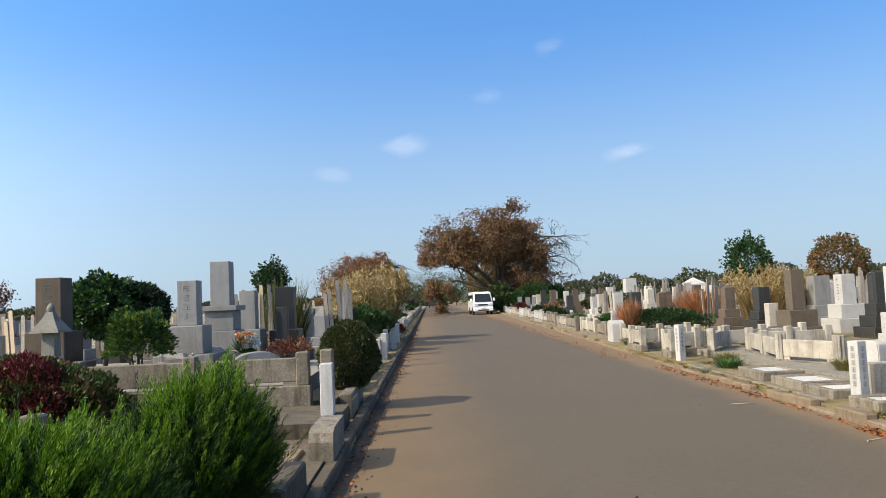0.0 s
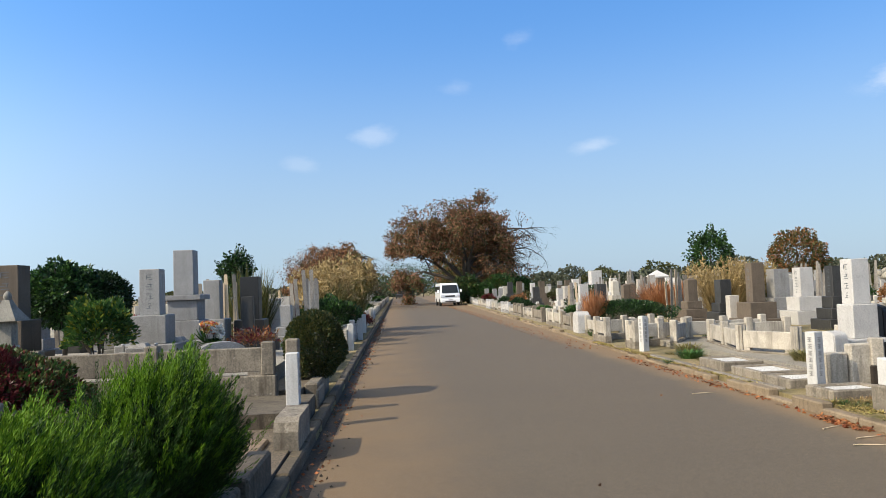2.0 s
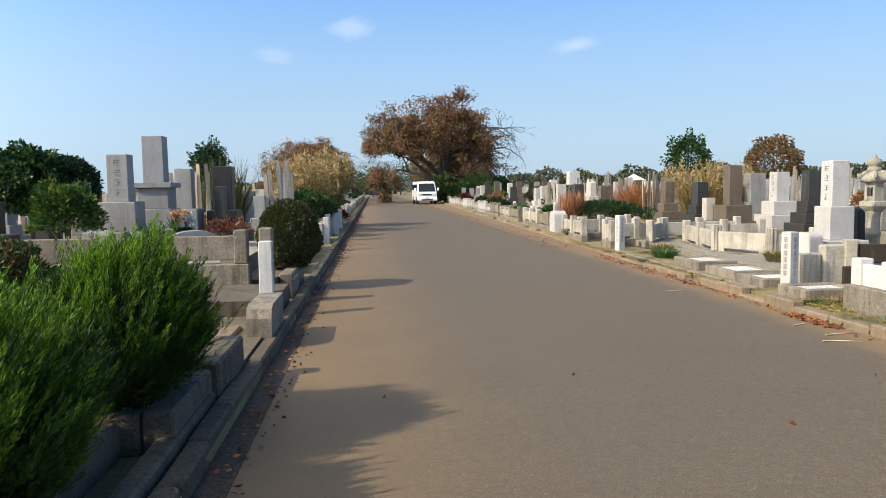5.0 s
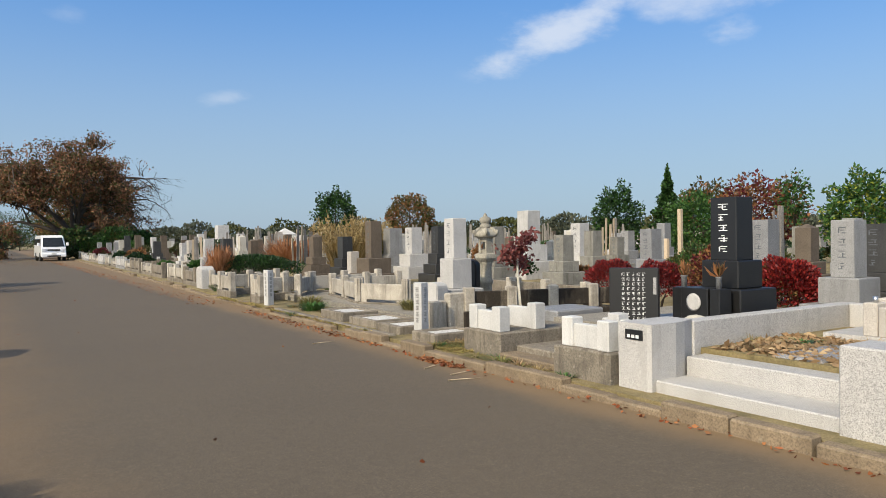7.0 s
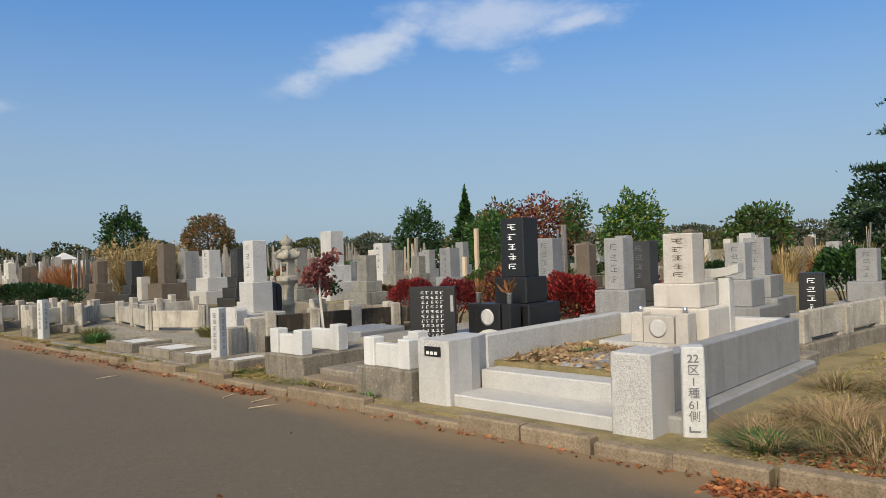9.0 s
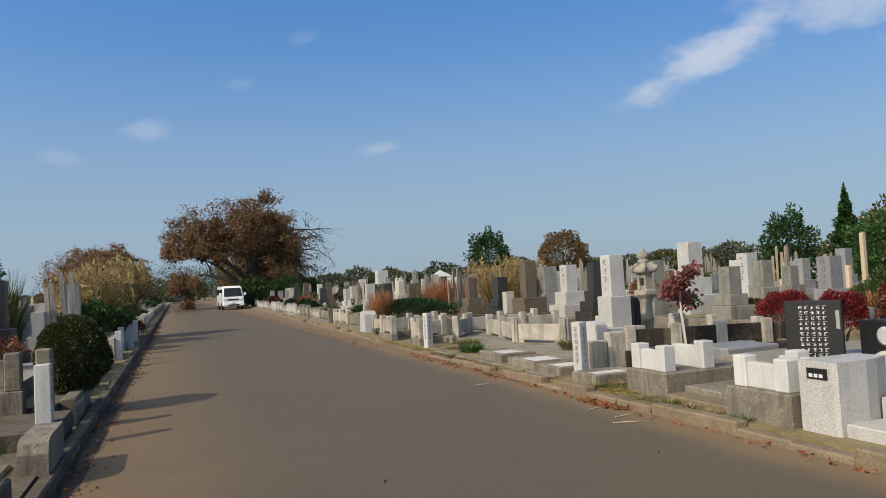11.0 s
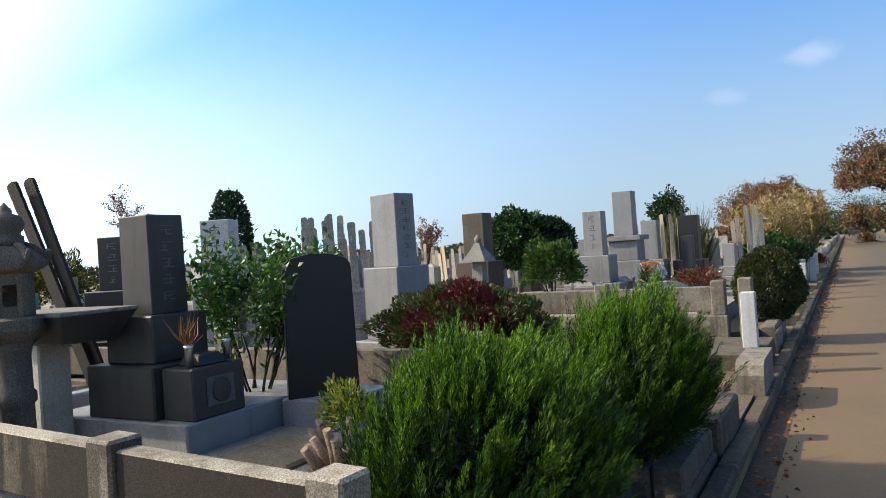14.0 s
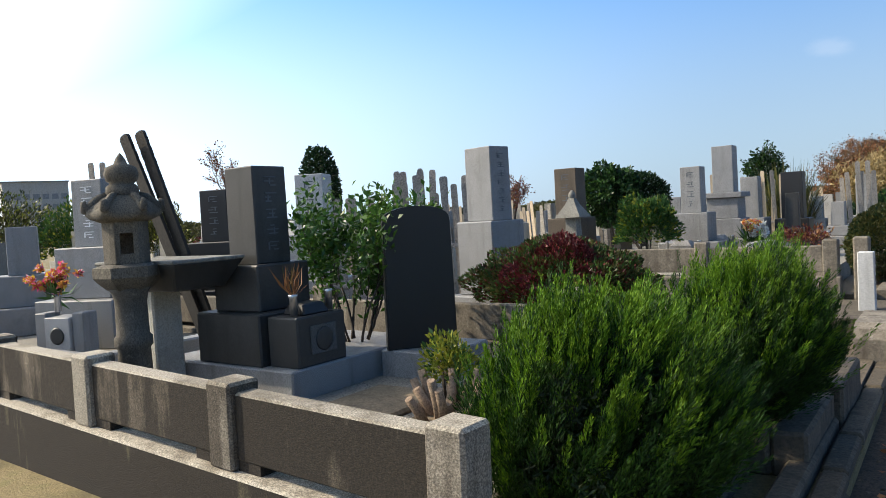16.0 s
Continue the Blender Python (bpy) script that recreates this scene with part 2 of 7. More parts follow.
STONE_BLACK = stone_mat("polished_black_stone", (0.011, 0.011, 0.011), 0.3, 0.2, 0.45, 200, relief=0.06)
STONE_BROWN = stone_mat("brown_weathered_stone", (0.115, 0.088, 0.062), 0.3, 0.5, 0.8, 90)
STONE_OLD = stone_mat("old_mossy_stone", (0.22, 0.21, 0.18), 0.3, 0.7, 0.85, 80, (0.33, 0.33, 0.26))
STONE_PALE = stone_mat("pale_weathered_stone", (0.46, 0.43, 0.36), 0.2, 0.5, 0.8, 80, (0.58, 0.57, 0.5))
CONCRETE = stone_mat("weathered_concrete", (0.215, 0.185, 0.142), 0.28, 0.95, 0.9, 45, (0.36, 0.33, 0.27))
# mossy concrete, darkened further: the hedge's shade is put into its colour
CONCRETE_MOSSY_SHADED = stone_mat("shaded_mossy_concrete", (0.105, 0.086, 0.060), 0.35, 0.95, 0.92, 50, (0.20, 0.175, 0.12))
CONCRETE_PALE = stone_mat("pale_concrete", (0.40, 0.362, 0.300), 0.22, 0.85, 0.85, 50)
KERB = stone_mat("kerb_concrete", (0.225, 0.170, 0.108), 0.3, 0.6, 0.92, 60, (0.26, 0.22, 0.15))
WHITE_PAINT = stone_mat("white_painted_stone", (0.541, 0.533, 0.508), 0.10, 0.28, 0.6, 60)
INK = plain_mat("dark_grey_lettering", (0.13, 0.13, 0.14), 0.6)
INK_WHITE = plain_mat("white_lettering", (0.75, 0.75, 0.73), 0.6)
INK_GREY = plain_mat("engraved_grey", (0.10, 0.11, 0.12), 0.8)
WOOD_GREY = stone_mat("weathered_grey_wood", (0.30, 0.272, 0.235), 0.4, 0.6, 0.85, 60)
WOOD_PALE = stone_mat("pale_new_wood", (0.52, 0.41, 0.28), 0.2, 0.2, 0.7, 60)
WOOD_BLACK = stone_mat("blackened_wood", (0.030, 0.026, 0.022), 0.3, 0.4, 0.8, 60)
STEEL = plain_mat("dull_steel", (0.55, 0.56, 0.58), 0.35, 1.0)
BARK = stone_mat("dark_bark", (0.075, 0.062, 0.050), 0.4, 0.5, 0.9, 40)
DARK_SOIL = stone_mat("dark_leafy_soil", (0.062, 0.042, 0.025), 0.6, 0.5, 0.95, 60)
KERB_MOSSY = stone_mat("mossy_kerb", (0.100, 0.078, 0.050), 0.4, 0.85, 0.92, 60, (0.22, 0.18, 0.12))
SOIL = stone_mat("brown_soil", (0.115, 0.090, 0.060), 0.5, 0.5, 0.95, 60)
GRAVEL = stone_mat("grey_gravel", (0.27, 0.245, 0.20), 0.6, 0.4, 0.95, 70)

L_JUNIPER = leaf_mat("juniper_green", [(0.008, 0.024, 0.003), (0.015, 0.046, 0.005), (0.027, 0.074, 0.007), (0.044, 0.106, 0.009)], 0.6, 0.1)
L_GREEN = leaf_mat("leaf_green", [(0.025, 0.065, 0.018), (0.045, 0.11, 0.025), (0.08, 0.16, 0.035)], 0.4, 0.25)
L_DARK = leaf_mat("leaf_dark_green", [(0.010, 0.026, 0.010), (0.018, 0.045, 0.016), (0.03, 0.065, 0.02)], 0.4, 0.15)
L_OLIVE = leaf_mat("leaf_olive", [(0.035, 0.045, 0.016), (0.07, 0.08, 0.022), (0.11, 0.10, 0.03)], 0.5, 0.2)
L_RED = leaf_mat("leaf_red", [(0.12, 0.014, 0.014), (0.24, 0.022, 0.022), (0.36, 0.04, 0.03)], 0.45, 0.25)
L_WINE = leaf_mat("leaf_wine_red", [(0.06, 0.012, 0.016), (0.11, 0.018, 0.022), (0.17, 0.035, 0.035)], 0.45, 0.2)
L_RUST = leaf_mat("leaf_rust_brown", [(0.11, 0.062, 0.027), (0.21, 0.098, 0.038), (0.32, 0.135, 0.052), (0.11, 0.10, 0.034)], 0.6, 0.2)
L_YELLOW = leaf_mat("leaf_yellow_green", [(0.12, 0.16, 0.02), (0.22, 0.26, 0.03), (0.32, 0.30, 0.05)], 0.4, 0.3)
L_STRAW = leaf_mat("dry_straw", [(0.22, 0.15, 0.06), (0.36, 0.26, 0.11), (0.48, 0.37, 0.19)], 0.7, 0.3)
L_ORANGE = leaf_mat("dry_orange_grass", [(0.26, 0.10, 0.04), (0.38, 0.17, 0.075), (0.48, 0.25, 0.12)], 0.7, 0.3)
L_FALLEN = leaf_mat("fallen_leaves", [(0.12, 0.035, 0.015), (0.26, 0.08, 0.03), (0.34, 0.14, 0.05), (0.16, 0.08, 0.04)], 0.7, 0.1)
# greyed and lightened green: the haze of distance is mixed into the colour
L_WOODS = leaf_mat("hazy_woodland_green", [(0.05, 0.062, 0.045), (0.075, 0.090, 0.058), (0.105, 0.105, 0.066)], 0.8, 0.1)
L_PINE = leaf_mat("pine_needles", [(0.012, 0.030, 0.014), (0.022, 0.05, 0.020), (0.04, 0.08, 0.03)], 0.5, 0.1)
L_DRY = leaf_mat("dry_brown_grass", [(0.26, 0.165, 0.085), (0.36, 0.24, 0.13), (0.48, 0.36, 0.21)], 0.8, 0.25)
L_BRIGHT = leaf_mat("mixed_bright_petals", [(0.85, 0.82, 0.78), (0.80, 0.08, 0.30), (0.85, 0.60, 0.05), (0.55, 0.04, 0.10), (0.85, 0.72, 0.10)], 0.5, 0.3)
L_WHITE = leaf_mat("white_petals", [(0.7, 0.68, 0.6), (0.8, 0.8, 0.78)], 0.5, 0.3)
L_PINK = leaf_mat("pink_and_yellow_petals", [(0.6, 0.05, 0.16), (0.75, 0.5, 0.05), (0.8, 0.75, 0.7)], 0.5, 0.3)


# ---- mesh helpers ----
def part(name, bm, material, parent=None, label=""):
    """Links a bmesh or a mesh as one object under a thing."""
    if isinstance(bm, bmesh.types.BMesh):
        me = bpy.data.meshes.new(name)
        bm.to_mesh(me)
        bm.free()
    else:
        me = bm
    if not me.materials:
        me.materials.append(material)
    ob = new(name, me)
    if parent is not None:
        ob.parent = parent
    if label:
        ob["label"] = label
    return ob


def thing(name, m, label, category, group="", kind=""):
    ob = new(name)
    ob.empty_display_size = 0.1
    ob.matrix_basis = m
    return tagged(ob, label, category, group, kind)


def box(bm, x0, x1, y0, y1, z0, z1, bev=0.008, m=None):
    r = bmesh.ops.create_cube(bm, size=1.0, matrix=Matrix.Translation(((x0 + x1) / 2, (y0 + y1) / 2, (z0 + z1) / 2)) @ Matrix.Diagonal((x1 - x0, y1 - y0, z1 - z0, 1)))
    vs = r["verts"]
    if bev:
        es = list({e for v in vs for e in v.link_edges})
        out = bmesh.ops.bevel(bm, geom=es, offset=bev, segments=1, affect="EDGES")
        vs = list({v for f in out["faces"] for v in f.verts} | {v for v in vs if v.is_valid})
    if m is not None:
        bmesh.ops.transform(bm, matrix=m, verts=vs)
    return bm


def block(x0, x1, y0, y1, z0, z1, bev=0.008):
    return box(bmesh.new(), x0, x1, y0, y1, z0, z1, bev)


def centred(w, d, z0, z1, bev=0.008, cx=0.0, cy=0.0):
    return block(cx - w / 2, cx + w / 2, cy - d / 2, cy + d / 2, z0, z1, bev)


def taper(bm, w0, d0, w1, d1, z0, z1, cx=0.0, cy=0.0, bev=0.0):
    vs = [bm.verts.new((cx + sx * w / 2, cy + sy * d / 2, z)) for w, d, z in ((w0, d0, z0), (w1, d1, z1)) for sx, sy in ((-1, -1), (1, -1), (1, 1), (-1, 1))]
    for f in ((3, 2, 1, 0), (4, 5, 6, 7), (0, 1, 5, 4), (1, 2, 6, 5), (2, 3, 7, 6), (3, 0, 4, 7)):
        bm.faces.new([vs[i] for i in f])
    if bev:
        bmesh.ops.bevel(bm, geom=list({e for v in vs for e in v.link_edges}), offset=bev, segments=1, affect="EDGES")
    return bm


def lathe(bm, profile, n=16, cx=0.0, cy=0.0, turn=0.0, smooth=True):
    rings = []
    for r, z in profile:
        rings.append([bm.verts.new((cx + max(r, 1e-4) * math.cos(turn + 2 * math.pi * k / n), cy + max(r, 1e-4) * math.sin(turn + 2 * math.pi * k / n), z)) for k in range(n)])
    for a, b in zip(rings, rings[1:]):
        for k in range(n):
            f = bm.faces.new((a[k], a[(k + 1) % n], b[(k + 1) % n], b[k]))
            f.smooth = smooth
    bm.faces.new(list(reversed(rings[0])))
    bm.faces.new(rings[-1])
    return bm


def tube(bm, points, radii, n=6):
    rings = []
    for i, (p, r) in enumerate(zip(points, radii)):
        d = (points[min(i + 1, len(points) - 1)] - points[max(i - 1, 0)]).normalized()
        u = d.orthogonal().normalized()
        v = d.cross(u)
        rings.append([bm.verts.new(p + (u * math.cos(2 * math.pi * k / n) + v * math.sin(2 * math.pi * k / n)) * r) for k in range(n)])
    for a, b in zip(rings, rings[1:]):
        # match the start vertex of the next ring to avoid twisting
        s = min(range(n), key=lambda k: (b[k].co - a[0].co).length)
        for k in range(n):
            f = bm.faces.new((a[k], a[(k + 1) % n], b[(k + 1 + s) % n], b[(k + s) % n]))
            f.smooth = True
    bm.faces.new(list(reversed(rings[0])))
    bm.faces.new(rings[-1])


def quads_mesh(name, v):
    """A mesh of loose four-cornered leaves from an array (n, 4, 3)."""
    n = len(v)
    me = bpy.data.meshes.new(name)
    me.vertices.add(4 * n)
    me.vertices.foreach_set("co", np.ascontiguousarray(v, dtype=np.float32).ravel())
    me.loops.add(4 * n)
    me.loops.foreach_set("vertex_index", np.arange(4 * n, dtype=np.int32))
    me.polygons.add(n)
    me.polygons.foreach_set("loop_start", np.arange(0, 4 * n, 4, dtype=np.int32))
    me.update(calc_edges=True)
    me.validate()
    return me


def unit(v):
    return v / np.maximum(np.linalg.norm(v, axis=-1, keepdims=True), 1e-6)


def leaf_quads(rng, c, d, length, width, bend=0.15):
    """Leaves that start at c, point along d, each a folded lozenge."""
    n = len(c)
    d = unit(d)
    side = unit(np.cross(d, rng.normal(size=(n, 3))))
    nor = np.cross(side, d)
    ln = np.broadcast_to(np.asarray(length, float), (n,))[:, None] * rng.uniform(0.7, 1.3, (n, 1))
    wd = np.broadcast_to(np.asarray(width, float), (n,))[:, None] * rng.uniform(0.7, 1.3, (n, 1))
    mid = c + d * ln * 0.5 + nor * ln * bend
    return np.stack([c, mid + side * wd * 0.5, c + d * ln, mid - side * wd * 0.5], 1)


def blob_points(rng, n, rx, ry, rz, shell=0.35, lumps=0.22, freq=2.2, flat=0.0, seed=0.0):
    """Points in the outer shell of a lumpy ellipsoid, with the outward direction."""
    d = unit(rng.normal(size=(n, 3)))
    if flat:
        d[:, 2] = np.where(d[:, 2] < -flat, -d[:, 2], d[:, 2])
        d = unit(d)
    k = np.array([noise.noise(Vector((a * freq + seed, b * freq, c * freq))) for a, b, c in d])
    r = (1 + lumps * k * 1.6) * (1 - shell * rng.random(n) ** 2)
    return d * r[:, None] * (rx, ry, rz), d


# ---- kinds of things ----
GLYPHS = {}


def writing(parent, w, z0, z1, y, material, count=4, cols=1):
    """A name that is not given: a column of plain barred blocks, one for each character, on a face that looks to -y."""
    step = (z1 - z0) / count
    s = min(step * 0.82, w * 1.25)
    for c in range(cols):
        cx = (c - (cols - 1) / 2) * w * 1.5
        for i in range(count):
            kind = (i * 5 + c * 3 + count * 7 + i * c) % 9
            key = (round(w, 3), round(s, 3), kind, material.name)
            if key not in GLYPHS:
                rng = random.Random(kind)
                bm = bmesh.new()
                for k in range(3):
                    ww = w * rng.uniform(0.35, 1.0)
                    cx0 = rng.uniform(-1, 1) * (w - ww) / 2
                    zz = (k - 1) * s * 0.30 + rng.uniform(-0.02, 0.02) * s
                    box(bm, cx0 - ww / 2, cx0 + ww / 2, -0.004, 0.004, zz - s * 0.045, zz + s * 0.045, 0)
                cx0, hh, zz = rng.uniform(-0.4, 0.4) * w, s * rng.uniform(0.15, 0.30), rng.uniform(-0.15, 0.15) * s
                box(bm, cx0 - w * 0.06, cx0 + w * 0.06, -0.0045, 0.004, zz - hh, zz + hh, 0)
                me = bpy.data.meshes.new("character")
                bm.to_mesh(me)
                bm.free()
                me.materials.append(material)
                GLYPHS[key] = me
            ob = part("character", GLYPHS[key], material, parent)
            ob.location = (cx, y, z1 - (i + 0.5) * step)


def gravestone(m, stone, shaft, tiers, label, ink=None, chars=4, point=0.0, group="", base_stone=None):
    """shaft (width, depth, height); tiers from the ground up (width, depth, height). It faces -y."""
    g = thing("gravestone", m, label, "gravestone", group)
    z = 0.0
    for w, d, h in tiers:
        part("base_stone", centred(w, d, z, z + h, min(0.012, h * 0.08)), base_stone or stone, g)
        z += h - 0.002
    w, d, h = shaft
    if point:
        bm = taper(bmesh.new(), w, d, w * 0.985, d * 0.985, z, z + h)
        taper(bm, w * 0.985, d * 0.985, 0.02, 0.02, z + h, z + h + point)
    else:
        bm = taper(bmesh.new(), w, d, w * 0.98, d * 0.98, z, z + h, bev=0.008)
    part("shaft", bm, stone, g)
    if ink:
        writing(g, w * 0.36, z + h * 0.10, z + h * 0.93, -d / 2 * 0.985, ink, chars)
    return g


def slab_stone(m, stone, w, d, h, label, base=(0.0, 0.0, 0.0), base_stone=None):
    """A flat upright slab with a shallow arched top."""
    g = thing("memorial_slab", m, label, "memorial slab")
    z = 0.0
    if base[2]:
        part("base_stone", centred(base[0], base[1], 0, base[2], 0.012), base_stone or stone, g)
        z = base[2] - 0.002
    bm = bmesh.new()
    n = 14
    outline = [(-w / 2 * 1.04, z), (w / 2 * 1.04, z)]
    for k in range(n + 1):
        a = math.pi * k / n
        outline.append((w / 2 * math.cos(a), z + h - 0.13 * w / 0.55 + 0.13 * w / 0.55 * math.sin(a) ** 0.7))
    front = [bm.verts.new((x, -d / 2, zz)) for x, zz in outline]
    back = [bm.verts.new((x, d / 2, zz)) for x, zz in outline]
    bm.faces.new(front)
    bm.faces.new(list(reversed(back)))
    for k in range(len(front)):
        j = (k + 1) % len(front)
        bm.faces.new((front[j], front[k], back[k], back[j]))
    bmesh.ops.recalc_face_normals(bm, faces=bm.faces)
    bmesh.ops.bevel(bm, geom=[e for e in bm.edges if abs(e.verts[0].co.y - e.verts[1].co.y) < 1e-4], offset=0.012, segments=2, affect="EDGES")
    part("slab", bm, stone, g)
    return g


def stone_lantern(m, stone, k, label, slim=0.70):
    g = thing("stone_lantern", m @ Matrix.Diagonal((k * slim, k * slim, k, 1)), label, "stone lantern")
    part("foot", lathe(bmesh.new(), [(0.24, 0), (0.24, 0.06), (0.20, 0.10), (0.15, 0.14)], 6, smooth=False), stone, g)
    part("shaft", lathe(bmesh.new(), [(0.175, 0.13), (0.160, 0.22), (0.155, 0.44), (0.180, 0.46), (0.180, 0.52), (0.155, 0.54), (0.150, 0.76), (0.165, 0.82), (0.20, 0.86)], 18), stone, g)
    part("platform", lathe(bmesh.new(), [(0.20, 0.85), (0.29, 0.91), (0.325, 0.94), (0.325, 1.01), (0.23, 1.03)], 6, smooth=False), stone, g)
    fire = part("fire_box", lathe(bmesh.new(), [(0.19, 1.022), (0.19, 1.035), (0.17, 1.04)], 6, smooth=False), stone, g)
    for a in range(6):
        turn = Matrix.Rotation(math.pi / 3 * a, 4, "Z")
        if a % 2:
            part("panel", box(bmesh.new(), -0.105, 0.105, 0.155, 0.185, 1.03, 1.33, 0.004, turn), stone, fire)
        else:
            for sx in (-1, 1):
                part("jamb", box(bmesh.new(), sx * 0.083 - 0.024, sx * 0.083 + 0.024, 0.155, 0.185, 1.03, 1.33, 0.004, turn), stone, fire)
            part("sill", box(bmesh.new(), -0.060, 0.060, 0.156, 0.184, 1.03, 1.10, 0, turn), stone, fire)
            part("lintel", box(bmesh.new(), -0.060, 0.060, 0.156, 0.184, 1.24, 1.33, 0, turn), stone, fire)
    # six-sided roof that sweeps up to its corners
    bm = bmesh.new()
    rings = [(0.20, 1.315, 0.0), (0.325, 1.335, 0.03), (0.34, 1.375, 0.04), (0.28, 1.430, 0.012), (0.21, 1.475, 0.004), (0.14, 1.505, 0.0)]
    rows = []
    for r, z, tip in rings:
        row = []
        for a in range(36):
            ang = a * math.pi / 18
            u = abs((a % 6) - 3) / 3
            rr = r * (0.90 + 0.16 * u * u)
            row.append(bm.verts.new((rr * math.cos(ang), rr * math.sin(ang), z + tip * u ** 3)))
        rows.append(row)
    for lo, hi in zip(rows, rows[1:]):
        for a in range(36):
            bm.faces.new((lo[a], lo[(a + 1) % 36], hi[(a + 1) % 36], hi[a])).smooth = True
    bm.faces.new(list(reversed(rows[0])))
    bm.faces.new(rows[-1])
    roof = part("roof", bm, stone, g)
    for a in range(6):
        turn = Matrix.Rotation(math.pi / 3 * a, 4, "Z")
        curl = bmesh.new()
        tube(curl, [turn @ Vector(p) for p in ((0.14, 0, 1.50), (0.22, 0, 1.480), (0.29, 0, 1.435), (0.325, 0, 1.405), (0.350, 0, 1.412), (0.352, 0, 1.445), (0.325, 0, 1.455))], [0.028, 0.034, 0.038, 0.042, 0.042, 0.034, 0.022], 7)
        part("ridge", curl, stone, roof)
    part("finial", lathe(bmesh.new(), [(0.14, 1.49), (0.155, 1.52), (0.15, 1.56), (0.11, 1.58), (0.145, 1.60), (0.165, 1.645), (0.145, 1.69), (0.065, 1.715), (0.045, 1.75), (0.005, 1.79)], 16), stone, g)
    return g


def plain_lantern(m, k, label):
    """The house-shaped lantern on a tapering plinth."""
    g = thing("stone_lantern", m @ Matrix.Scale(k, 4), label, "stone lantern")
    part("pedestal", taper(bmesh.new(), 0.31, 0.31, 0.23, 0.23, 0, 0.68, bev=0.01), STONE_PALE, g)
    part("fire_box", taper(bmesh.new(), 0.20, 0.20, 0.185, 0.185, 0.68, 0.92, bev=0.006), STONE_OLD, g)
    bm = taper(bmesh.new(), 0.43, 0.43, 0.39, 0.39, 0.92, 0.955)
    taper(bm, 0.385, 0.385, 0.20, 0.20, 0.95, 1.05)
    taper(bm, 0.20, 0.20, 0.09, 0.09, 1.045, 1.13)
    part("roof", bm, STONE_OLD, g)
    part("finial", lathe(bmesh.new(), [(0.04, 1.12), (0.06, 1.15), (0.055, 1.18), (0.012, 1.22)], 12), STONE_OLD, g)
    return g


def tablet_mesh(h, w=0.085, t=0.012):
    """A tall wooden memorial tablet with a notched, pointed head."""
    bm = bmesh.new()
    half = [(1, 0), (1, h * 0.86), (0.92, h * 0.872), (1, h * 0.884), (1, h * 0.915), (0.92, h * 0.927), (1, h * 0.94), (0.98, h - w * 0.38), (0.80, h - w * 0.15), (0.45, h - w * 0.03)]
    xs = half + [(-a, b) for a, b in reversed(half)]
    f = [bm.verts.new((x * w / 2, -t / 2, z)) for x, z in xs]
    b = [bm.verts.new((x * w / 2, t / 2, z)) for x, z in xs]
    bm.faces.new(f)
    bm.faces.new(list(reversed(b)))
    for k in range(len(f)):
        j = (k + 1) % len(f)
        bm.faces.new((f[j], f[k], b[k], b[j]))
    me = bpy.data.meshes.new("wooden_tablet")
    bm.to_mesh(me)
    bm.free()
    return me


TABLETS = {}


def tablet(m, h, mat, label, group):
    key = (round(h, 1), mat.name)
    if key not in TABLETS:
        TABLETS[key] = tablet_mesh(key[0])
        TABLETS[key].materials.append(mat)
    ob = new("wooden_tablet", TABLETS[key])
    ob.matrix_basis = m
    return tagged(ob, label, "memorial tablet", group)


def tablet_rack(x, y, z, width, n, h, yaw, rng, group, rails=True, lean=4.0, mats=None):
    mats = mats or [WOOD_GREY]
    face = pose(x, y, z, 0, 0, yaw)
    if rails:
        g = thing("tablet_stand", face, "weathered stand with two rails that holds memorial tablets", "stand")
        for s in (-1, 1):
            part("post", block(s * width / 2 - 0.03, s * width / 2 + 0.03, -0.035, 0.035, 0, 0.85), CONCRETE, g)
        for zz in (0.35, 0.8):
            part("rail", block(-width / 2 - 0.05, width / 2 + 0.05, -0.055, -0.037, zz, zz + 0.05, 0.003), WOOD_GREY, g)
    for i in range(n):
        xx = (-0.5 + (i + 0.5) / n) * width + rng.uniform(-0.02, 0.02)
        tablet(face @ pose(xx, rng.uniform(-0.02, 0.05), 0, rng.uniform(-2, lean), rng.uniform(-3, 3), rng.uniform(-12, 12)), h * rng.uniform(0.84, 1.05), rng.choice(mats), "thin weathered grey wooden memorial tablet with notched head", group)


def bush(m, rx, ry, rz, mats, n, length, width, label, seed, up=0.35, lumps=0.22, flat=0.2, stems=True, name="shrub", category="shrub", shell=0.35, freq=2.2, group=""):
    """A shrub: stems and a crown of single leaves. mats: (material, share of the leaves)."""
    rng = np.random.default_rng(seed)
    g = thing(name, m, label, category, group)
    p, d = blob_points(rng, n, rx, ry, rz, shell, lumps, freq, flat, seed * 3.1)
    p[:, 2] += rz * 0.95
    way = d + rng.normal(size=(n, 3)) * 0.45 + np.array((0, 0, up))
    q = leaf_quads(rng, p, way, length, width)
    pick = rng.random(n)
    start = 0.0
    for i, (mt, share) in enumerate(mats):
        sel = (pick >= start) & (pick < start + share)
        start += share
        part("foliage", quads_mesh("foliage", q[sel]), mt, g)
    if stems:
        bm = bmesh.new()
        for k in range(7):
            a = rng.uniform(0, 6.28)
            e = Vector((math.cos(a) * rx * 0.7, math.sin(a) * ry * 0.7, rz * rng.uniform(1.0, 1.6)))
            tube(bm, [Vector((0.04 * math.cos(a), 0.04 * math.sin(a), -0.02)), e * 0.45 + Vector((0, 0, 0.05)), e], [0.018, 0.012, 0.005], 5)
        part("woody_base", bm, BARK, g)
    return g


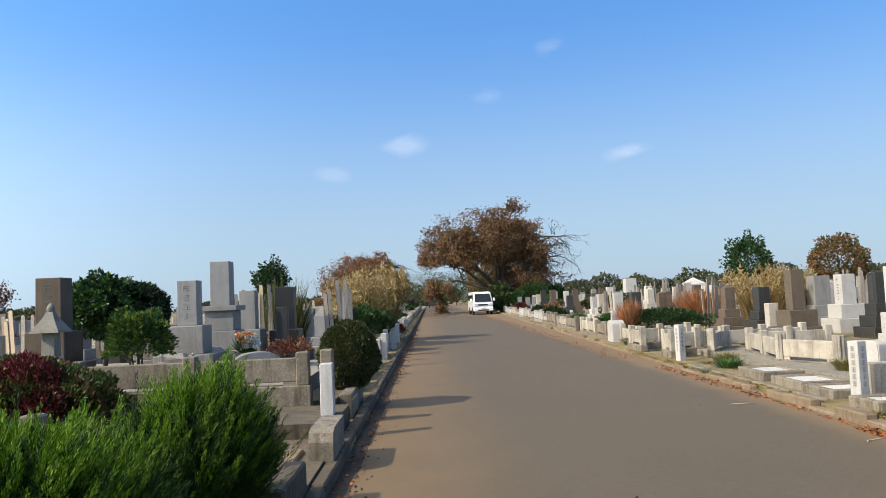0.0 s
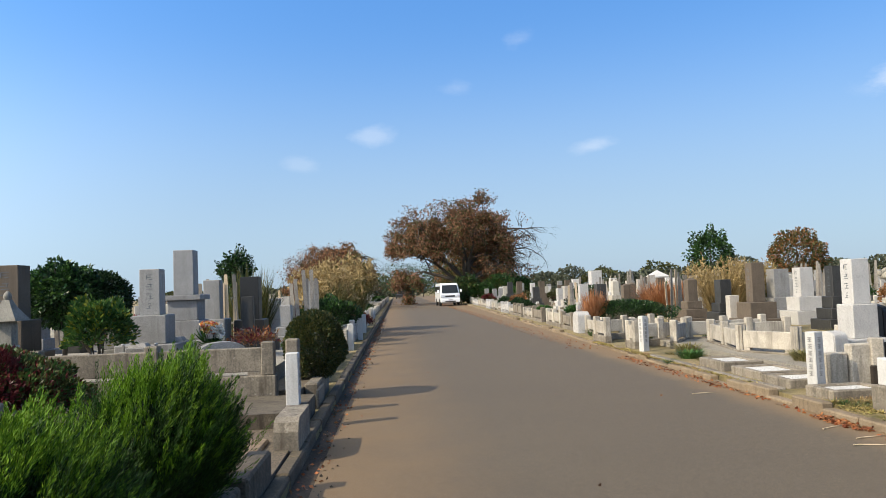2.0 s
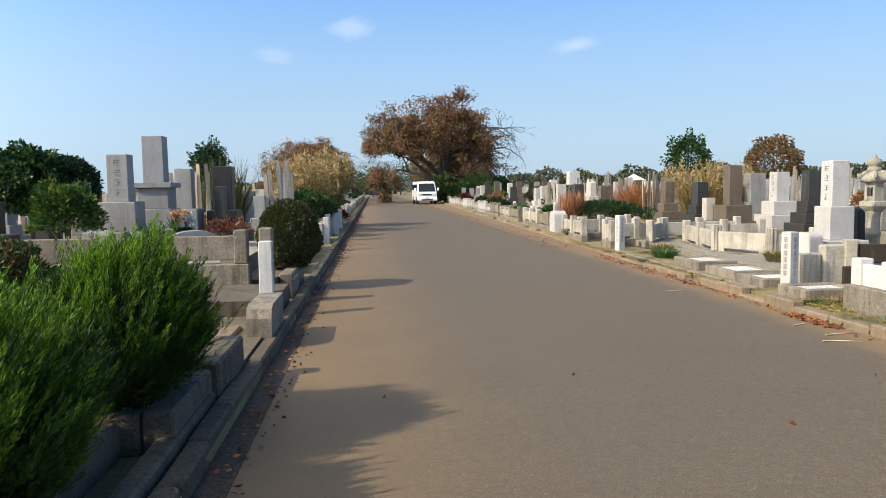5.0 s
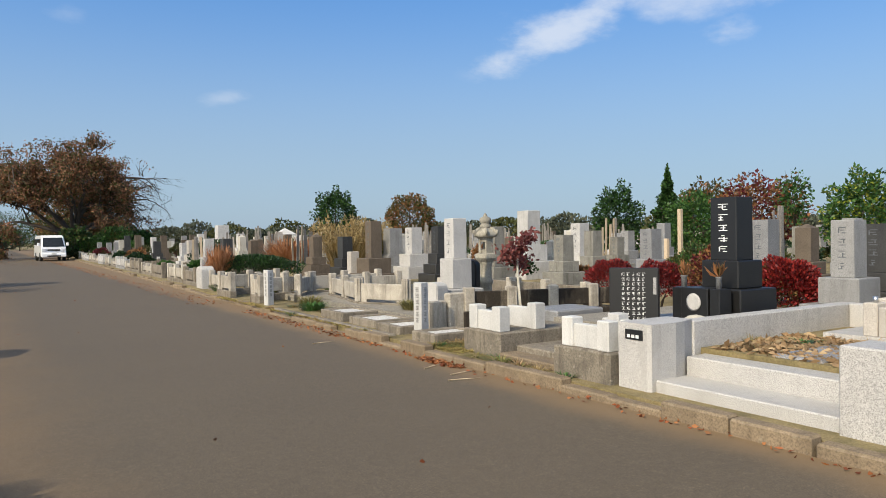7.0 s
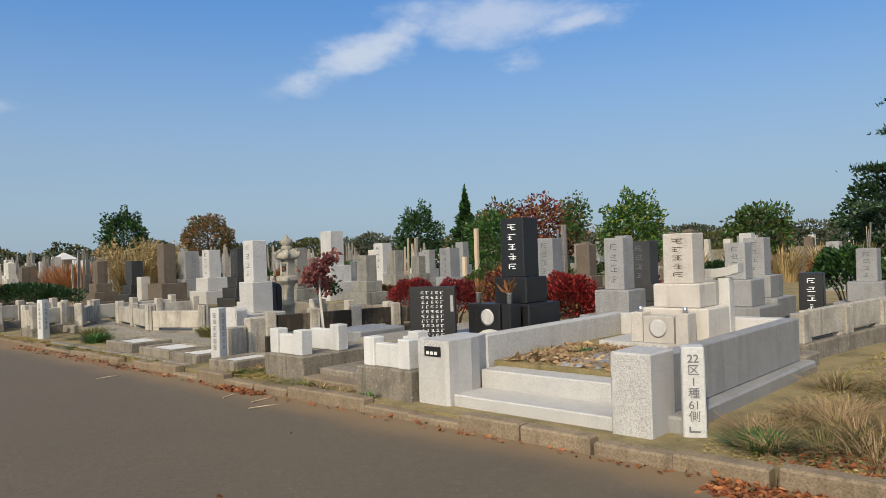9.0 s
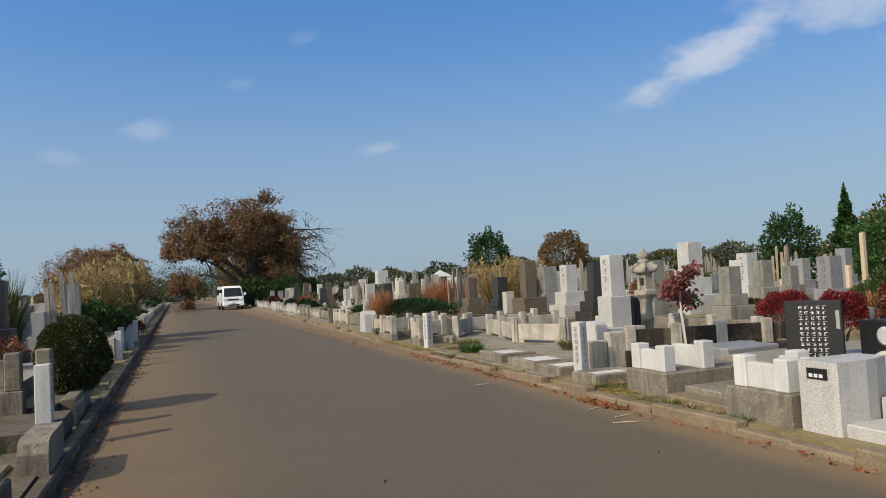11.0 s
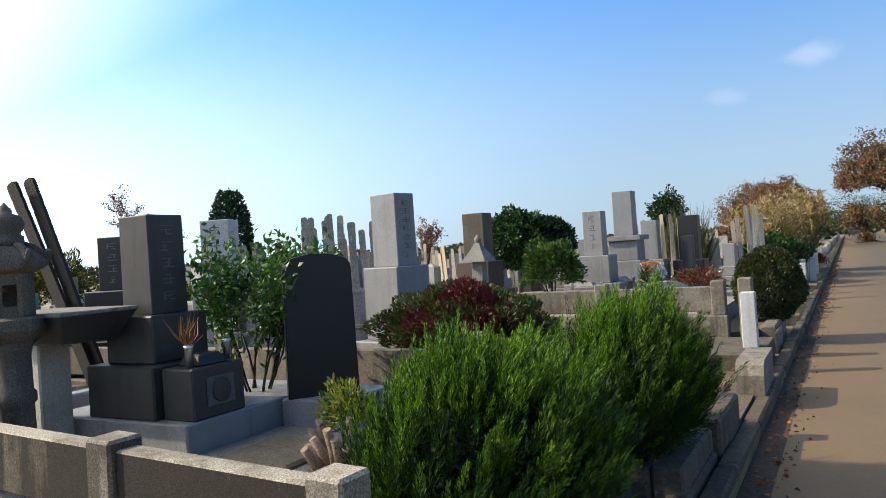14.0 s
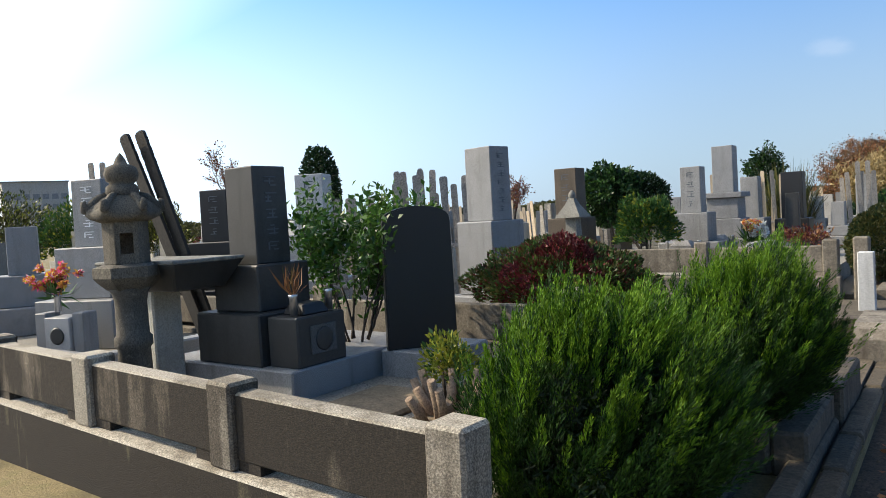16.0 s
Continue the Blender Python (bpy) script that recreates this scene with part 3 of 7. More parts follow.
def tuft(m, n, height, spread, mat, label, seed, name="grass_clump", category="grass", plume=None, width=0.012, droop=0.5, group=""):
    """A clump of long arching blades; each blade three quads."""
    rng = np.random.default_rng(seed)
    g = thing(name, m, label, category, group)
    a = rng.uniform(0, 2 * np.pi, n)
    lean = rng.uniform(0.03, 1, n) ** 0.7 * droop
    h = height * rng.uniform(0.55, 1.05, n)
    root = np.stack([np.cos(a), np.sin(a), 0 * a], 1) * (rng.random(n) ** 0.6 * spread * 0.35)[:, None]
    out = np.stack([np.cos(a), np.sin(a), 0 * a], 1)
    side = np.stack([-np.sin(a), np.cos(a), 0 * a], 1) * width
    pts = []
    for s in (0, 0.4, 0.75, 1.0):
        pts.append(root + out * (spread * lean * s ** 1.8)[:, None] + np.array((0, 0, 1)) * (h * (s - 0.35 * lean * s ** 2.5))[:, None])
    q = []
    for k, (w0, w1) in enumerate(((0.8, 1), (1, 0.7), (0.7, 0.1))):
        q.append(np.stack([pts[k] - side * w0, pts[k] + side * w0, pts[k + 1] + side * w1, pts[k + 1] - side * w1], 1))
    part("foliage", quads_mesh("foliage", np.concatenate(q)), mat, g)
    if plume:
        k = max(8, n // 10)
        idx = rng.integers(0, n, k)
        c = np.repeat(pts[3][idx], 24, 0) + rng.normal(size=(k * 24, 3)) * (0.03, 0.03, 0.10) * height * 0.6 + (0, 0, height * 0.12)
        part("seed_head", quads_mesh("seed_head", leaf_quads(rng, c, rng.normal(size=(len(c), 3)) + (0, 0, 1), 0.09 * height, 0.02 * height)), plume, g)
    return g


def grow(bm, rng, p, d, length, radius, depth, tips, spread=0.55, segs=4, rise=0.08, twist=0.2, ratio=0.72):
    """A limb with its side limbs."""
    pts, rad = [p], [radius]
    for i in range(segs):
        d = (d + Vector(rng.normal(size=3)) * twist + Vector((0, 0, rise))).normalized()
        p = p + d * (length / segs)
        pts.append(p)
        rad.append(radius * (1 - 0.45 * (i + 1) / segs))
    tube(bm, pts, rad, 6 if depth > 1 else 4)
    if depth <= 0:
        tips += pts[1:]
        return
    if depth == 1:
        tips += pts[2:]
    for k in range(3 if depth > 1 else 4):
        i = min(len(pts) - 1, 1 + int(rng.integers(1, segs)) if k else segs)
        side = Vector(rng.normal(size=3))
        nd = (d + side.normalized() * spread * rng.uniform(0.7, 1.5)).normalized()
        grow(bm, rng, pts[i], nd, length * ratio * rng.uniform(0.75, 1.1), rad[i] * 0.68, depth - 1, tips, spread, segs, rise, twist, ratio)


def tree(x, y, z, height, mats, leaves, size, label, seed, depth=4, trunk=0.25, lean=(0, 0, 1), spread=0.6, clump=0.35, rise=0.05, first=0.30, ratio=0.72, up=0.0, bare=0.0, name="tree"):
    rng = np.random.default_rng(seed)
    g = thing(name, pose(x, y, z), label, "tree")
    bm = bmesh.new()
    tips = []
    grow(bm, rng, Vector((0, 0, -0.1)), Vector(lean).normalized(), height * first, trunk, depth, tips, spread, 4, rise, 0.16, ratio)
    part("trunk", bm, BARK, g)
    t = np.array(tips)
    if bare:
        t = t[rng.random(len(t)) > bare]
    per = max(1, leaves // max(1, len(t)))
    c = np.repeat(t, per, 0) + rng.normal(size=(len(t) * per, 3)) * clump * np.array((1, 1, 0.7))
    q = leaf_quads(rng, c, rng.normal(size=(len(c), 3)) + (0, 0, up), size, size * 0.6)
    pick, start = rng.random(len(c)), 0.0
    for mt, share in mats:
        sel = (pick >= start) & (pick < start + share)
        start += share
        part("crown", quads_mesh("crown", q[sel]), mt, g)
    return g


def crown_tree(x, y, z, h, r, mats, leaves, size, label, seed, trunk=0.2, base=0.25, lumps=0.35, freq=2.6, category="tree", cone=False, name="tree"):
    """A dense, lumpy crown over a trunk with limbs."""
    rng = np.random.default_rng(seed)
    g = thing(name, pose(x, y, z), label, category)
    bm = bmesh.new()
    tube(bm, [Vector((0, 0, -0.1)), Vector((0.05, 0, h * base)), Vector((0, 0.05, h * 0.8))], [trunk, trunk * 0.8, trunk * 0.15], 8)
    for k in range(8):
        a = k * 2.4
        e = Vector((math.cos(a) * r * 0.7, math.sin(a) * r * 0.7, h * (base + 0.2 + 0.4 * rng.random())))
        tube(bm, [Vector((0, 0, h * base * 0.9)), e * 0.5 + Vector((0, 0, h * base * 0.5)), e], [trunk * 0.5, trunk * 0.3, trunk * 0.08], 5)
    part("trunk", bm, BARK, g)
    rz = h * (1 - base) / 2
    p, d = blob_points(rng, leaves, r, r, rz, 0.45, lumps, freq, 0.0, seed * 1.7)
    if cone:
        k = (p[:, 2] + rz) / (2 * rz)
        tier = 1 + 0.25 * np.sin(k * 40)
        p[:, :2] *= (np.clip(1.25 - 1.2 * k, 0.03, 1) * tier)[:, None]
    p[:, 2] += h * base + rz
    q = leaf_quads(rng, p, d + rng.normal(size=p.shape) * 0.6, size, size * 0.6)
    pick, start = rng.random(len(p)), 0.0
    for mt, share in mats:
        sel = (pick >= start) & (pick < start + share)
        start += share
        part("crown", quads_mesh("crown", q[sel]), mt, g)
    return g


def letters(body, size, material, parent, m, name="lettering"):
    """Words in the built-in font, as a thin mesh."""
    cu = bpy.data.curves.new(name, "FONT")
    cu.body, cu.size, cu.align_x, cu.align_y, cu.extrude = body, size, "CENTER", "CENTER", 0.002
    tmp = bpy.data.objects.new(name, cu)
    scene.collection.objects.link(tmp)
    me = bpy.data.meshes.new_from_object(tmp.evaluated_get(bpy.context.evaluated_depsgraph_get()))
    bpy.data.objects.remove(tmp)
    ob = part(name, me, material, parent)
    ob.data.materials.clear()
    ob.data.materials.append(material)
    ob.matrix_basis = m
    return ob


def marker_post(m, h, label, lines=(), bars=0, sides=(0, 1)):
    """A square white post; it faces -y."""
    g = thing("marker_post", m, label, "marker post", "white marker posts")
    part("shaft", taper(bmesh.new(), 0.148, 0.148, 0.142, 0.142, -0.03, h, bev=0.008), WHITE_PAINT, g)
    zc = h - 0.075
    for word in lines:
        if word == "<":
            bm = block(-0.035, 0.035, -0.002, 0.002, -0.006, 0.006, 0)
            box(bm, -0.036, -0.024, -0.002, 0.002, 0.0, 0.034, 0)
            ob = part("arrow", bm, INK, g)
            ob.location = (0, -0.0745, zc)
        elif word:
            letters(word, 0.074, INK, g, pose(0, -0.0745, zc, 90, 0, 0))
        zc -= 0.0745 if word else 0.020
    for side in sides if bars else ():
        turn = Matrix.Rotation(math.pi / 2 * side, 4, "Z")
        for i in range(bars):
            if "bar" not in GLYPHS:
                bm = bmesh.new()
                for zz in (-0.022, 0.0, 0.022):
                    box(bm, -0.026, 0.026, -0.002, 0.002, zz - 0.006, zz + 0.006, 0)
                box(bm, -0.005, 0.005, -0.0025, 0.002, -0.028, 0.028, 0)
                GLYPHS["bar"] = bpy.data.meshes.new("character")
                bm.to_mesh(GLYPHS["bar"])
                bm.free()
            ob = part("character", GLYPHS["bar"], GRANITE_MID, g)
            ob.matrix_basis = turn @ pose(0, -0.0745, h - 0.09 - i * 0.082)
    return g


def lit_tops(ob, material):
    """Upper faces in a paler pebbly material that carries the sun on them in its colour."""
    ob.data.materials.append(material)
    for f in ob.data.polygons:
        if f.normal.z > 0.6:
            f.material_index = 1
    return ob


def fence_run(p0, p1, z, base_h, post_h, n, mats, label, post_w=0.16, panel=(0.10, 0.42), base_w=0.26, slot=True, first=True, last=True, top=None, rise=0.0):
    """A low plot fence: a base course, posts and panels with a slot under each."""
    d = Vector((p1[0] - p0[0], p1[1] - p0[1], 0))
    ln = d.length
    g = thing("plot_fence", Matrix.Translation((p0[0], p0[1], z)) @ Matrix.Rotation(math.atan2(d.y, d.x), 4, "Z") @ Matrix.Rotation(-rise, 4, "Y"), label, "low fence")
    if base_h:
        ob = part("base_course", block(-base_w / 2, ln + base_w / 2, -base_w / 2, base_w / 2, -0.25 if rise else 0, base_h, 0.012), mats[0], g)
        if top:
            lit_tops(ob, top)
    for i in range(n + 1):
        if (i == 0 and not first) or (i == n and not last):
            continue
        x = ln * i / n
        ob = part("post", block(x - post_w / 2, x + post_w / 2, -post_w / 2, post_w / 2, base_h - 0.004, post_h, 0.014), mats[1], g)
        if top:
            lit_tops(ob, top)
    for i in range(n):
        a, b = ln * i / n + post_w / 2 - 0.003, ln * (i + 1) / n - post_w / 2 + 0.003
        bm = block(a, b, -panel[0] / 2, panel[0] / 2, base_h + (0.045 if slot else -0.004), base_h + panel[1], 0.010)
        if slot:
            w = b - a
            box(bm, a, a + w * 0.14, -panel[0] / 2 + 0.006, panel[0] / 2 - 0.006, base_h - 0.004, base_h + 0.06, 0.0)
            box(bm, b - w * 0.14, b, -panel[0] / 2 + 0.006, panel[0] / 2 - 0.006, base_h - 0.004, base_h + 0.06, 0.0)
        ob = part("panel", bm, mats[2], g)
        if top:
            lit_tops(ob, top)
    return g


def flower_vase(x, y, z, h, mats, seed, label="bunch of cut flowers in a steel grave vase"):
    g = thing("flower_vase", pose(x, y, z), label, "flower vase")
    part("vase", lathe(bmesh.new(), [(0.03, 0), (0.032, h * 0.5), (0.045, h * 0.55), (0.035, h * 0.56)], 12), STEEL, g)
    rng = np.random.default_rng(seed)
    n = 60
    c = np.zeros((n, 3)) + (0, 0, h * 0.5)
    part("leaves", quads_mesh("leaves", leaf_quads(rng, c, rng.normal(size=(n, 3)) * 0.6 + (0, 0, 1), h * 0.7, 0.03)), L_GREEN, g)
    heads = rng.normal(size=(22, 3)) * (0.095, 0.095, 0.05) + (0, 0, h * 1.1)
    c = np.repeat(heads, 30, 0)
    part("blossoms", quads_mesh("blossoms", leaf_quads(rng, c, rng.normal(size=c.shape) + (0, 0, 0.4), 0.06, 0.036)), mats, g)
    return g


# ---- ground, road, kerbs ----
def road_mat():
    m, n, l, b = mat_base("worn_asphalt", 0.85)
    pos = n.new("ShaderNodeNewGeometry").outputs["Position"]
    fine = noise_of(n, l, pos, 110, 3, 0.85)
    c = ramp(n, l, fine, [(0.33, (0.058, 0.044, 0.028)), (0.5, (0.104, 0.080, 0.051)), (0.70, (0.215, 0.167, 0.108))])
    wide = noise_of(n, l, pos, 0.55, 6, 0.6)
    c = mixc(n, l, ramp(n, l, wide, [(0.4, (0, 0, 0)), (0.7, (0.35,) * 3)]), c, (0.082, 0.064, 0.042))
    mid = noise_of(n, l, pos, 14, 5, 0.75)
    c = mixc(n, l, 1.0, c, ramp(n, l, mid, [(0.30, (0.88,) * 3), (0.5, (1.0,) * 3), (0.72, (1.11,) * 3)]), "MULTIPLY")
    dots = n.new("ShaderNodeTexVoronoi")
    dots.inputs["Scale"].default_value = 75
    l.new(pos, dots.inputs["Vector"])
    c = mixc(n, l, 1.0, c, ramp(n, l, dots.outputs["Color"], [(0.0, (0.75,) * 3), (0.85, (1.05,) * 3), (1.0, (1.55,) * 3)]), "MULTIPLY")
    # blown sand along the left edge, thinning out over a metre
    sep = n.new("ShaderNodeSeparateXYZ")
    l.new(pos, sep.inputs[0])
    edge = n.new("ShaderNodeMapRange")
    edge.inputs["From Min"].default_value, edge.inputs["From Max"].default_value = 1.25, -0.75
    l.new(sep.outputs["X"], edge.inputs["Value"])
    nz = noise_of(n, l, pos, 1.3, 6, 0.62)
    mul = n.new("ShaderNodeMath")
    mul.operation = "MULTIPLY_ADD"
    mul.inputs[1].default_value = 1.5
    l.new(edge.outputs[0], mul.inputs[0])
    l.new(nz, mul.inputs[2])
    sand = n.new("ShaderNodeMapRange")
    sand.interpolation_type = "SMOOTHSTEP"
    sand.inputs["From Min"].default_value, sand.inputs["From Max"].default_value = 0.55, 2.0
    sand.inputs["To Min"].default_value, sand.inputs["To Max"].default_value = 0.0, 0.62
    l.new(mul.outputs[0], sand.inputs["Value"])
    c = mixc(n, l, sand.outputs[0], c, (0.205, 0.130, 0.060))
    r_edge = n.new("ShaderNodeMapRange")
    r_edge.inputs["From Min"].default_value, r_edge.inputs["From Max"].default_value = 3.9, 4.5
    l.new(sep.outputs["X"], r_edge.inputs["Value"])
    soil = n.new("ShaderNodeMath")
    soil.operation = "MULTIPLY_ADD"
    soil.inputs[1].default_value = 1.1
    l.new(r_edge.outputs[0], soil.inputs[0])
    l.new(nz, soil.inputs[2])
    dusty = n.new("ShaderNodeMapRange")
    dusty.interpolation_type = "SMOOTHSTEP"
    dusty.inputs["From Min"].default_value, dusty.inputs["From Max"].default_value = 0.6, 1.5
    dusty.inputs["To Min"].default_value, dusty.inputs["To Max"].default_value = 0.0, 0.85
    l.new(soil.outputs[0], dusty.inputs["Value"])
    c = mixc(n, l, dusty.outputs[0], c, (0.19, 0.125, 0.064))
    l.new(c, b.inputs["Base Color"])
    bump(n, l, b, fine, 0.35, 0.006)
    return m


def earth_mat():
    m, n, l, b = mat_base("dry_grass_and_earth", 0.95)
    pos = n.new("ShaderNodeNewGeometry").outputs["Position"]
    a = noise_of(n, l, pos, 2.2, 7, 0.65)
    c = ramp(n, l, a, [(0.32, (0.125, 0.100, 0.045)), (0.48, (0.215, 0.170, 0.075)), (0.6, (0.265, 0.205, 0.100)), (0.75, (0.17, 0.16, 0.050))])
    f = noise_of(n, l, pos, 60, 3, 0.7)
    c = mixc(n, l, 0.6, c, ramp(n, l, f, [(0.3, (0.45,) * 3), (0.7, (1.3,) * 3)]), "MULTIPLY")
    l.new(c, b.inputs["Base Color"])
    bump(n, l, b, f, 0.6, 0.02)
    return m


ASPHALT, EARTH = road_mat(), earth_mat()


def sheet(name, x0, x1, y0, y1, z0, z1, mat, label, category):
    return tagged(part(name, block(x0, x1, y0, y1, z0, z1, 0.0), mat), label, category, kind="structure")


bm = bmesh.new()
bmesh.ops.create_grid(bm, x_segments=4, y_segments=4, size=2500, matrix=Matrix.Translation((0, 0, -0.06)))
tagged(part("ground", bm, EARTH), "dry grassy earth that reaches to the horizon", "ground", kind="structure")


def lane_edge(y):
    """The lane widens slowly to the right with distance."""
    return 4.52 + 0.027 * max(0.0, y - 7.0)


def strip(name, left, right, ys, z0, z1, mat, label, category):
    """A slab between two edges given as functions of y."""
    bm = bmesh.new()
    rows = [[bm.verts.new((x, y, z)) for x, z in ((left(y), z1), (right(y), z1), (right(y), z0), (left(y), z0))] for y in ys]
    for a, b in zip(rows, rows[1:]):
        for k in range(4):
            bm.faces.new((a[k], a[(k + 1) % 4], b[(k + 1) % 4], b[k]))
    bm.faces.new(rows[0])
    bm.faces.new(rows[-1])
    bmesh.ops.recalc_face_normals(bm, faces=bm.faces)
    return tagged(part(name, bm, mat), label, category, kind="structure")


strip("road", lambda y: -0.66, lane_edge, (-30, 7, 160), -0.3, 0.0, ASPHALT, "worn brownish grey asphalt lane with sandy edges", "road")
sheet("gutter", -0.835, -0.66, -30, 160, -0.3, -0.008, DARK_SOIL, "dark strip of soil beside the kerb", "gutter")
sheet("ground_left", -60, -0.835, -30, 160, -0.3, 0.055, EARTH, "trodden earth between the grave plots", "ground")
strip("ground_right", lambda y: lane_edge(y) + 0.14, lambda y: 90, (-30, 7, 160), -0.3, 0.075, EARTH, "dry grass and earth between the grave plots", "ground")


def kerb_row(name, x0, x1, z1, y0, y1, step, label, jitter, near, off=lambda y: 0.0, mat=KERB):
    g = thing(name, pose(0, 0, 0), label, "kerb", kind="structure")
    rng = random.Random(5)
    mesh = None
    y = y0
    rest = bmesh.new()
    while y < y1:
        if y < near:
            if mesh is None:
                ob = part("kerb_stone", block(x0, x1, 0.002, step - 0.002, -0.25, z1, 0.016), mat, g)
                mesh = ob.data
            else:
                ob = part("kerb_stone", mesh, mat, g)
            ob.matrix_basis = pose(off(y) + rng.uniform(-jitter, jitter), y, rng.uniform(-jitter, jitter), 0, rng.uniform(-0.8, 0.8), rng.uniform(-0.4, 0.4))
        else:
            box(rest, x0 + off(y), x1 + off(y), y + 0.004, y + step - 0.004, -0.25, z1, 0)
        y += step
    far = part("kerb_stones_far", rest, mat, g)
    far["kind"] = "stuff"


kerb_row("kerb_left", -0.955, -0.835, 0.115, -9.0, 120, 0.6, "weathered concrete kerb stones with dark joints", 0.006, 45, mat=KERB_MOSSY)
kerb_row("kerb_right", 4.52, 4.66, 0.066, -9.0, 120, 0.6, "low brown weathered kerb stones", 0.0025, 45, lambda y: lane_edge(y) - 4.52)

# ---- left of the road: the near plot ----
# tops paler than the stained sides: light from above put into the colours
LIT_TOP_CONCRETE = fence_mat("lit_top_pebbly_concrete", (0.20, 0.17, 0.125), (0.40, 0.355, 0.28), 0.40)
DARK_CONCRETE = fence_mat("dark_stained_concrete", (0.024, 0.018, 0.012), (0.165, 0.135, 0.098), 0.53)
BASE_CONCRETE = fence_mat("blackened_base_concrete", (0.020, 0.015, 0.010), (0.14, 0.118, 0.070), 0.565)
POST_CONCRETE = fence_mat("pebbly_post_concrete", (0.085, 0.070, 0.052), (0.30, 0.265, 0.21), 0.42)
fence_run((-1.80, 1.745), (-11.79, 2.184), 0.0, 0.347, 0.733, 8, (BASE_CONCRETE, POST_CONCRETE, DARK_CONCRETE), "dark stained concrete plot fence with square posts", 0.17, (0.11, 0.345), 0.22, top=LIT_TOP_CONCRETE, rise=radians(1.3))
fence_run((-1.50, 5.05), (-11.30, 5.05), 0.0, 0.30, 0.80, 7, (CONCRETE, CONCRETE, CONCRETE), "weathered concrete fence between two grave plots", 0.15, (0.09, 0.36), 0.24)
sheet("plot_bed_1", -11.7, -1.445, 2.32, 4.93, 0.0, 0.24, GRAVEL, "grey gravel bed of a grave plot", "gravel bed")
sheet("entrance_floor", -2.295, -0.96, 5.31, 7.296, 0.0, 0.125, SOIL, "trodden brown earth of a plot entrance", "earth bed")
sheet("plot_bed_2", -11.2, -2.30, 5.17, 7.296, 0.0, 0.24, SOIL, "bare brown earth of a grave plot", "earth bed")
sheet("landing", -11.2, -1.00, 7.30, 8.66, 0.0, 0.28, CONCRETE_MOSSY_SHADED, "weathered concrete landing beside a fence", "landing")


def edging(name, boxes, mat, label, category="edging"):
    g = thing(name, pose(0, 0, 0), label, category)
    for b in boxes:
        part("block", block(*b, 0.018), mat, g)
    return g


# the block with a sloping shoulder
g = thing("entrance_block", pose(0, 0, 0), "weathered concrete block with a rounded shoulder", "edging")
bm = bmesh.new()
prof = [(0.05, 6.22), (0.28, 6.22), (0.36, 6.26), (0.395, 6.36), (0.395, 7.06), (0.05, 7.06)]
fr = [bm.verts.new((-1.095, y, z)) for z, y in prof]
bk = [bm.verts.new((-0.875, y, z)) for z, y in prof]
bm.faces.new(fr)
bm.faces.new(list(reversed(bk)))
for k in range(len(prof)):
    bm.faces.new((fr[(k + 1) % len(prof)], fr[k], bk[k], bk[(k + 1) % len(prof)]))
bmesh.ops.recalc_face_normals(bm, faces=bm.faces)
part("block", bm, CONCRETE, g)
edging("entrance_block", [(-1.14, -0.955, 4.43, 5.30, 0.05, 0.325)], CONCRETE_MOSSY_SHADED, "tall weathered concrete block at a plot entrance")
edging("planter_wall", [(-1.17, -1.00, 3.53, 4.425, 0.05, 0.285), (-1.62, -1.173, 3.52, 3.66, 0.05, 0.275), (-1.78, -1.50, 3.665, 3.80, 0.05, 0.32)], CONCRETE_MOSSY_SHADED, "low mossy concrete wall round a planting bed")
edging("edging_slab", [(-1.44, -1.26, 1.95, 3.515, 0.05, 0.25), (-1.10, -0.975, 1.20, 4.40, 0.05, 0.15), (-1.95, -1.44, 2.75, 2.87, 0.2, 0.30)], CONCRETE_MOSSY_SHADED, "low concrete edging along the plot front")
edging("step_slab", [(-1.85, -1.22, 5.40, 5.95, 0.1, 0.185), (-1.70, -1.20, 6.10, 6.62, 0.1, 0.16)], KERB, "worn concrete step slabs")
edging("paving_slab", [(-3.75, -3.15, 3.00, 3.62, 0.2, 0.275)], KERB, "loose flat brown paving slab on gravel", "paving slab")
edging("paving_slab", [(-3.05, -2.62, 3.05, 3.50, 0.2, 0.262)], KERB, "loose flat brown paving slab on gravel", "paving slab")

STONE_CARVED = stone_mat("carved_grey_stone", (0.12, 0.115, 0.105), 0.4, 0.5, 0.7, 120)
g = thing("grave_platform", pose(0, 0, 0), "pale grey stone platform of a family grave", "stone platform")
part("slab", block(-5.50, -4.02, 3.05, 4.60, 0.23, 0.45, 0.012), GRANITE_MID, g)
part("front_slab", block(-4.017, -3.45, 3.95, 4.60, 0.23, 0.44, 0.012), GRANITE_MID, g)
gravestone(pose(-4.70, 3.43, 0.448, 0, 0, 90), STONE_DARK, (0.325, 0.315, 0.72), [(0.70, 0.70, 0.37), (0.50, 0.50, 0.34)], "dark polished family gravestone on a stepped base", INK_GREY, 5)
g = thing("incense_stand", pose(-4.185, 3.40, 0.448), "dark stone incense stand with a round carved crest", "incense stand")
part("body", taper(bmesh.new(), 0.30, 0.47, 0.30, 0.47, 0, 0.35, 0.0, -0.03, bev=0.012), STONE_DARK, g)
part("crest_panel", block(0.149, 0.160, -0.15, 0.10, 0.08, 0.28, 0.004), STONE_CARVED, g, "grey carved panel")
bm = lathe(bmesh.new(), [(0.075, 0.0), (0.085, 0.005), (0.075, 0.012), (0.05, 0.006), (0.03, 0.012)], 20)
ob = part("crest", bm, STONE_DARK, g)
ob.matrix_basis = pose(0.159, -0.025, 0.18, 0, 90, 0)
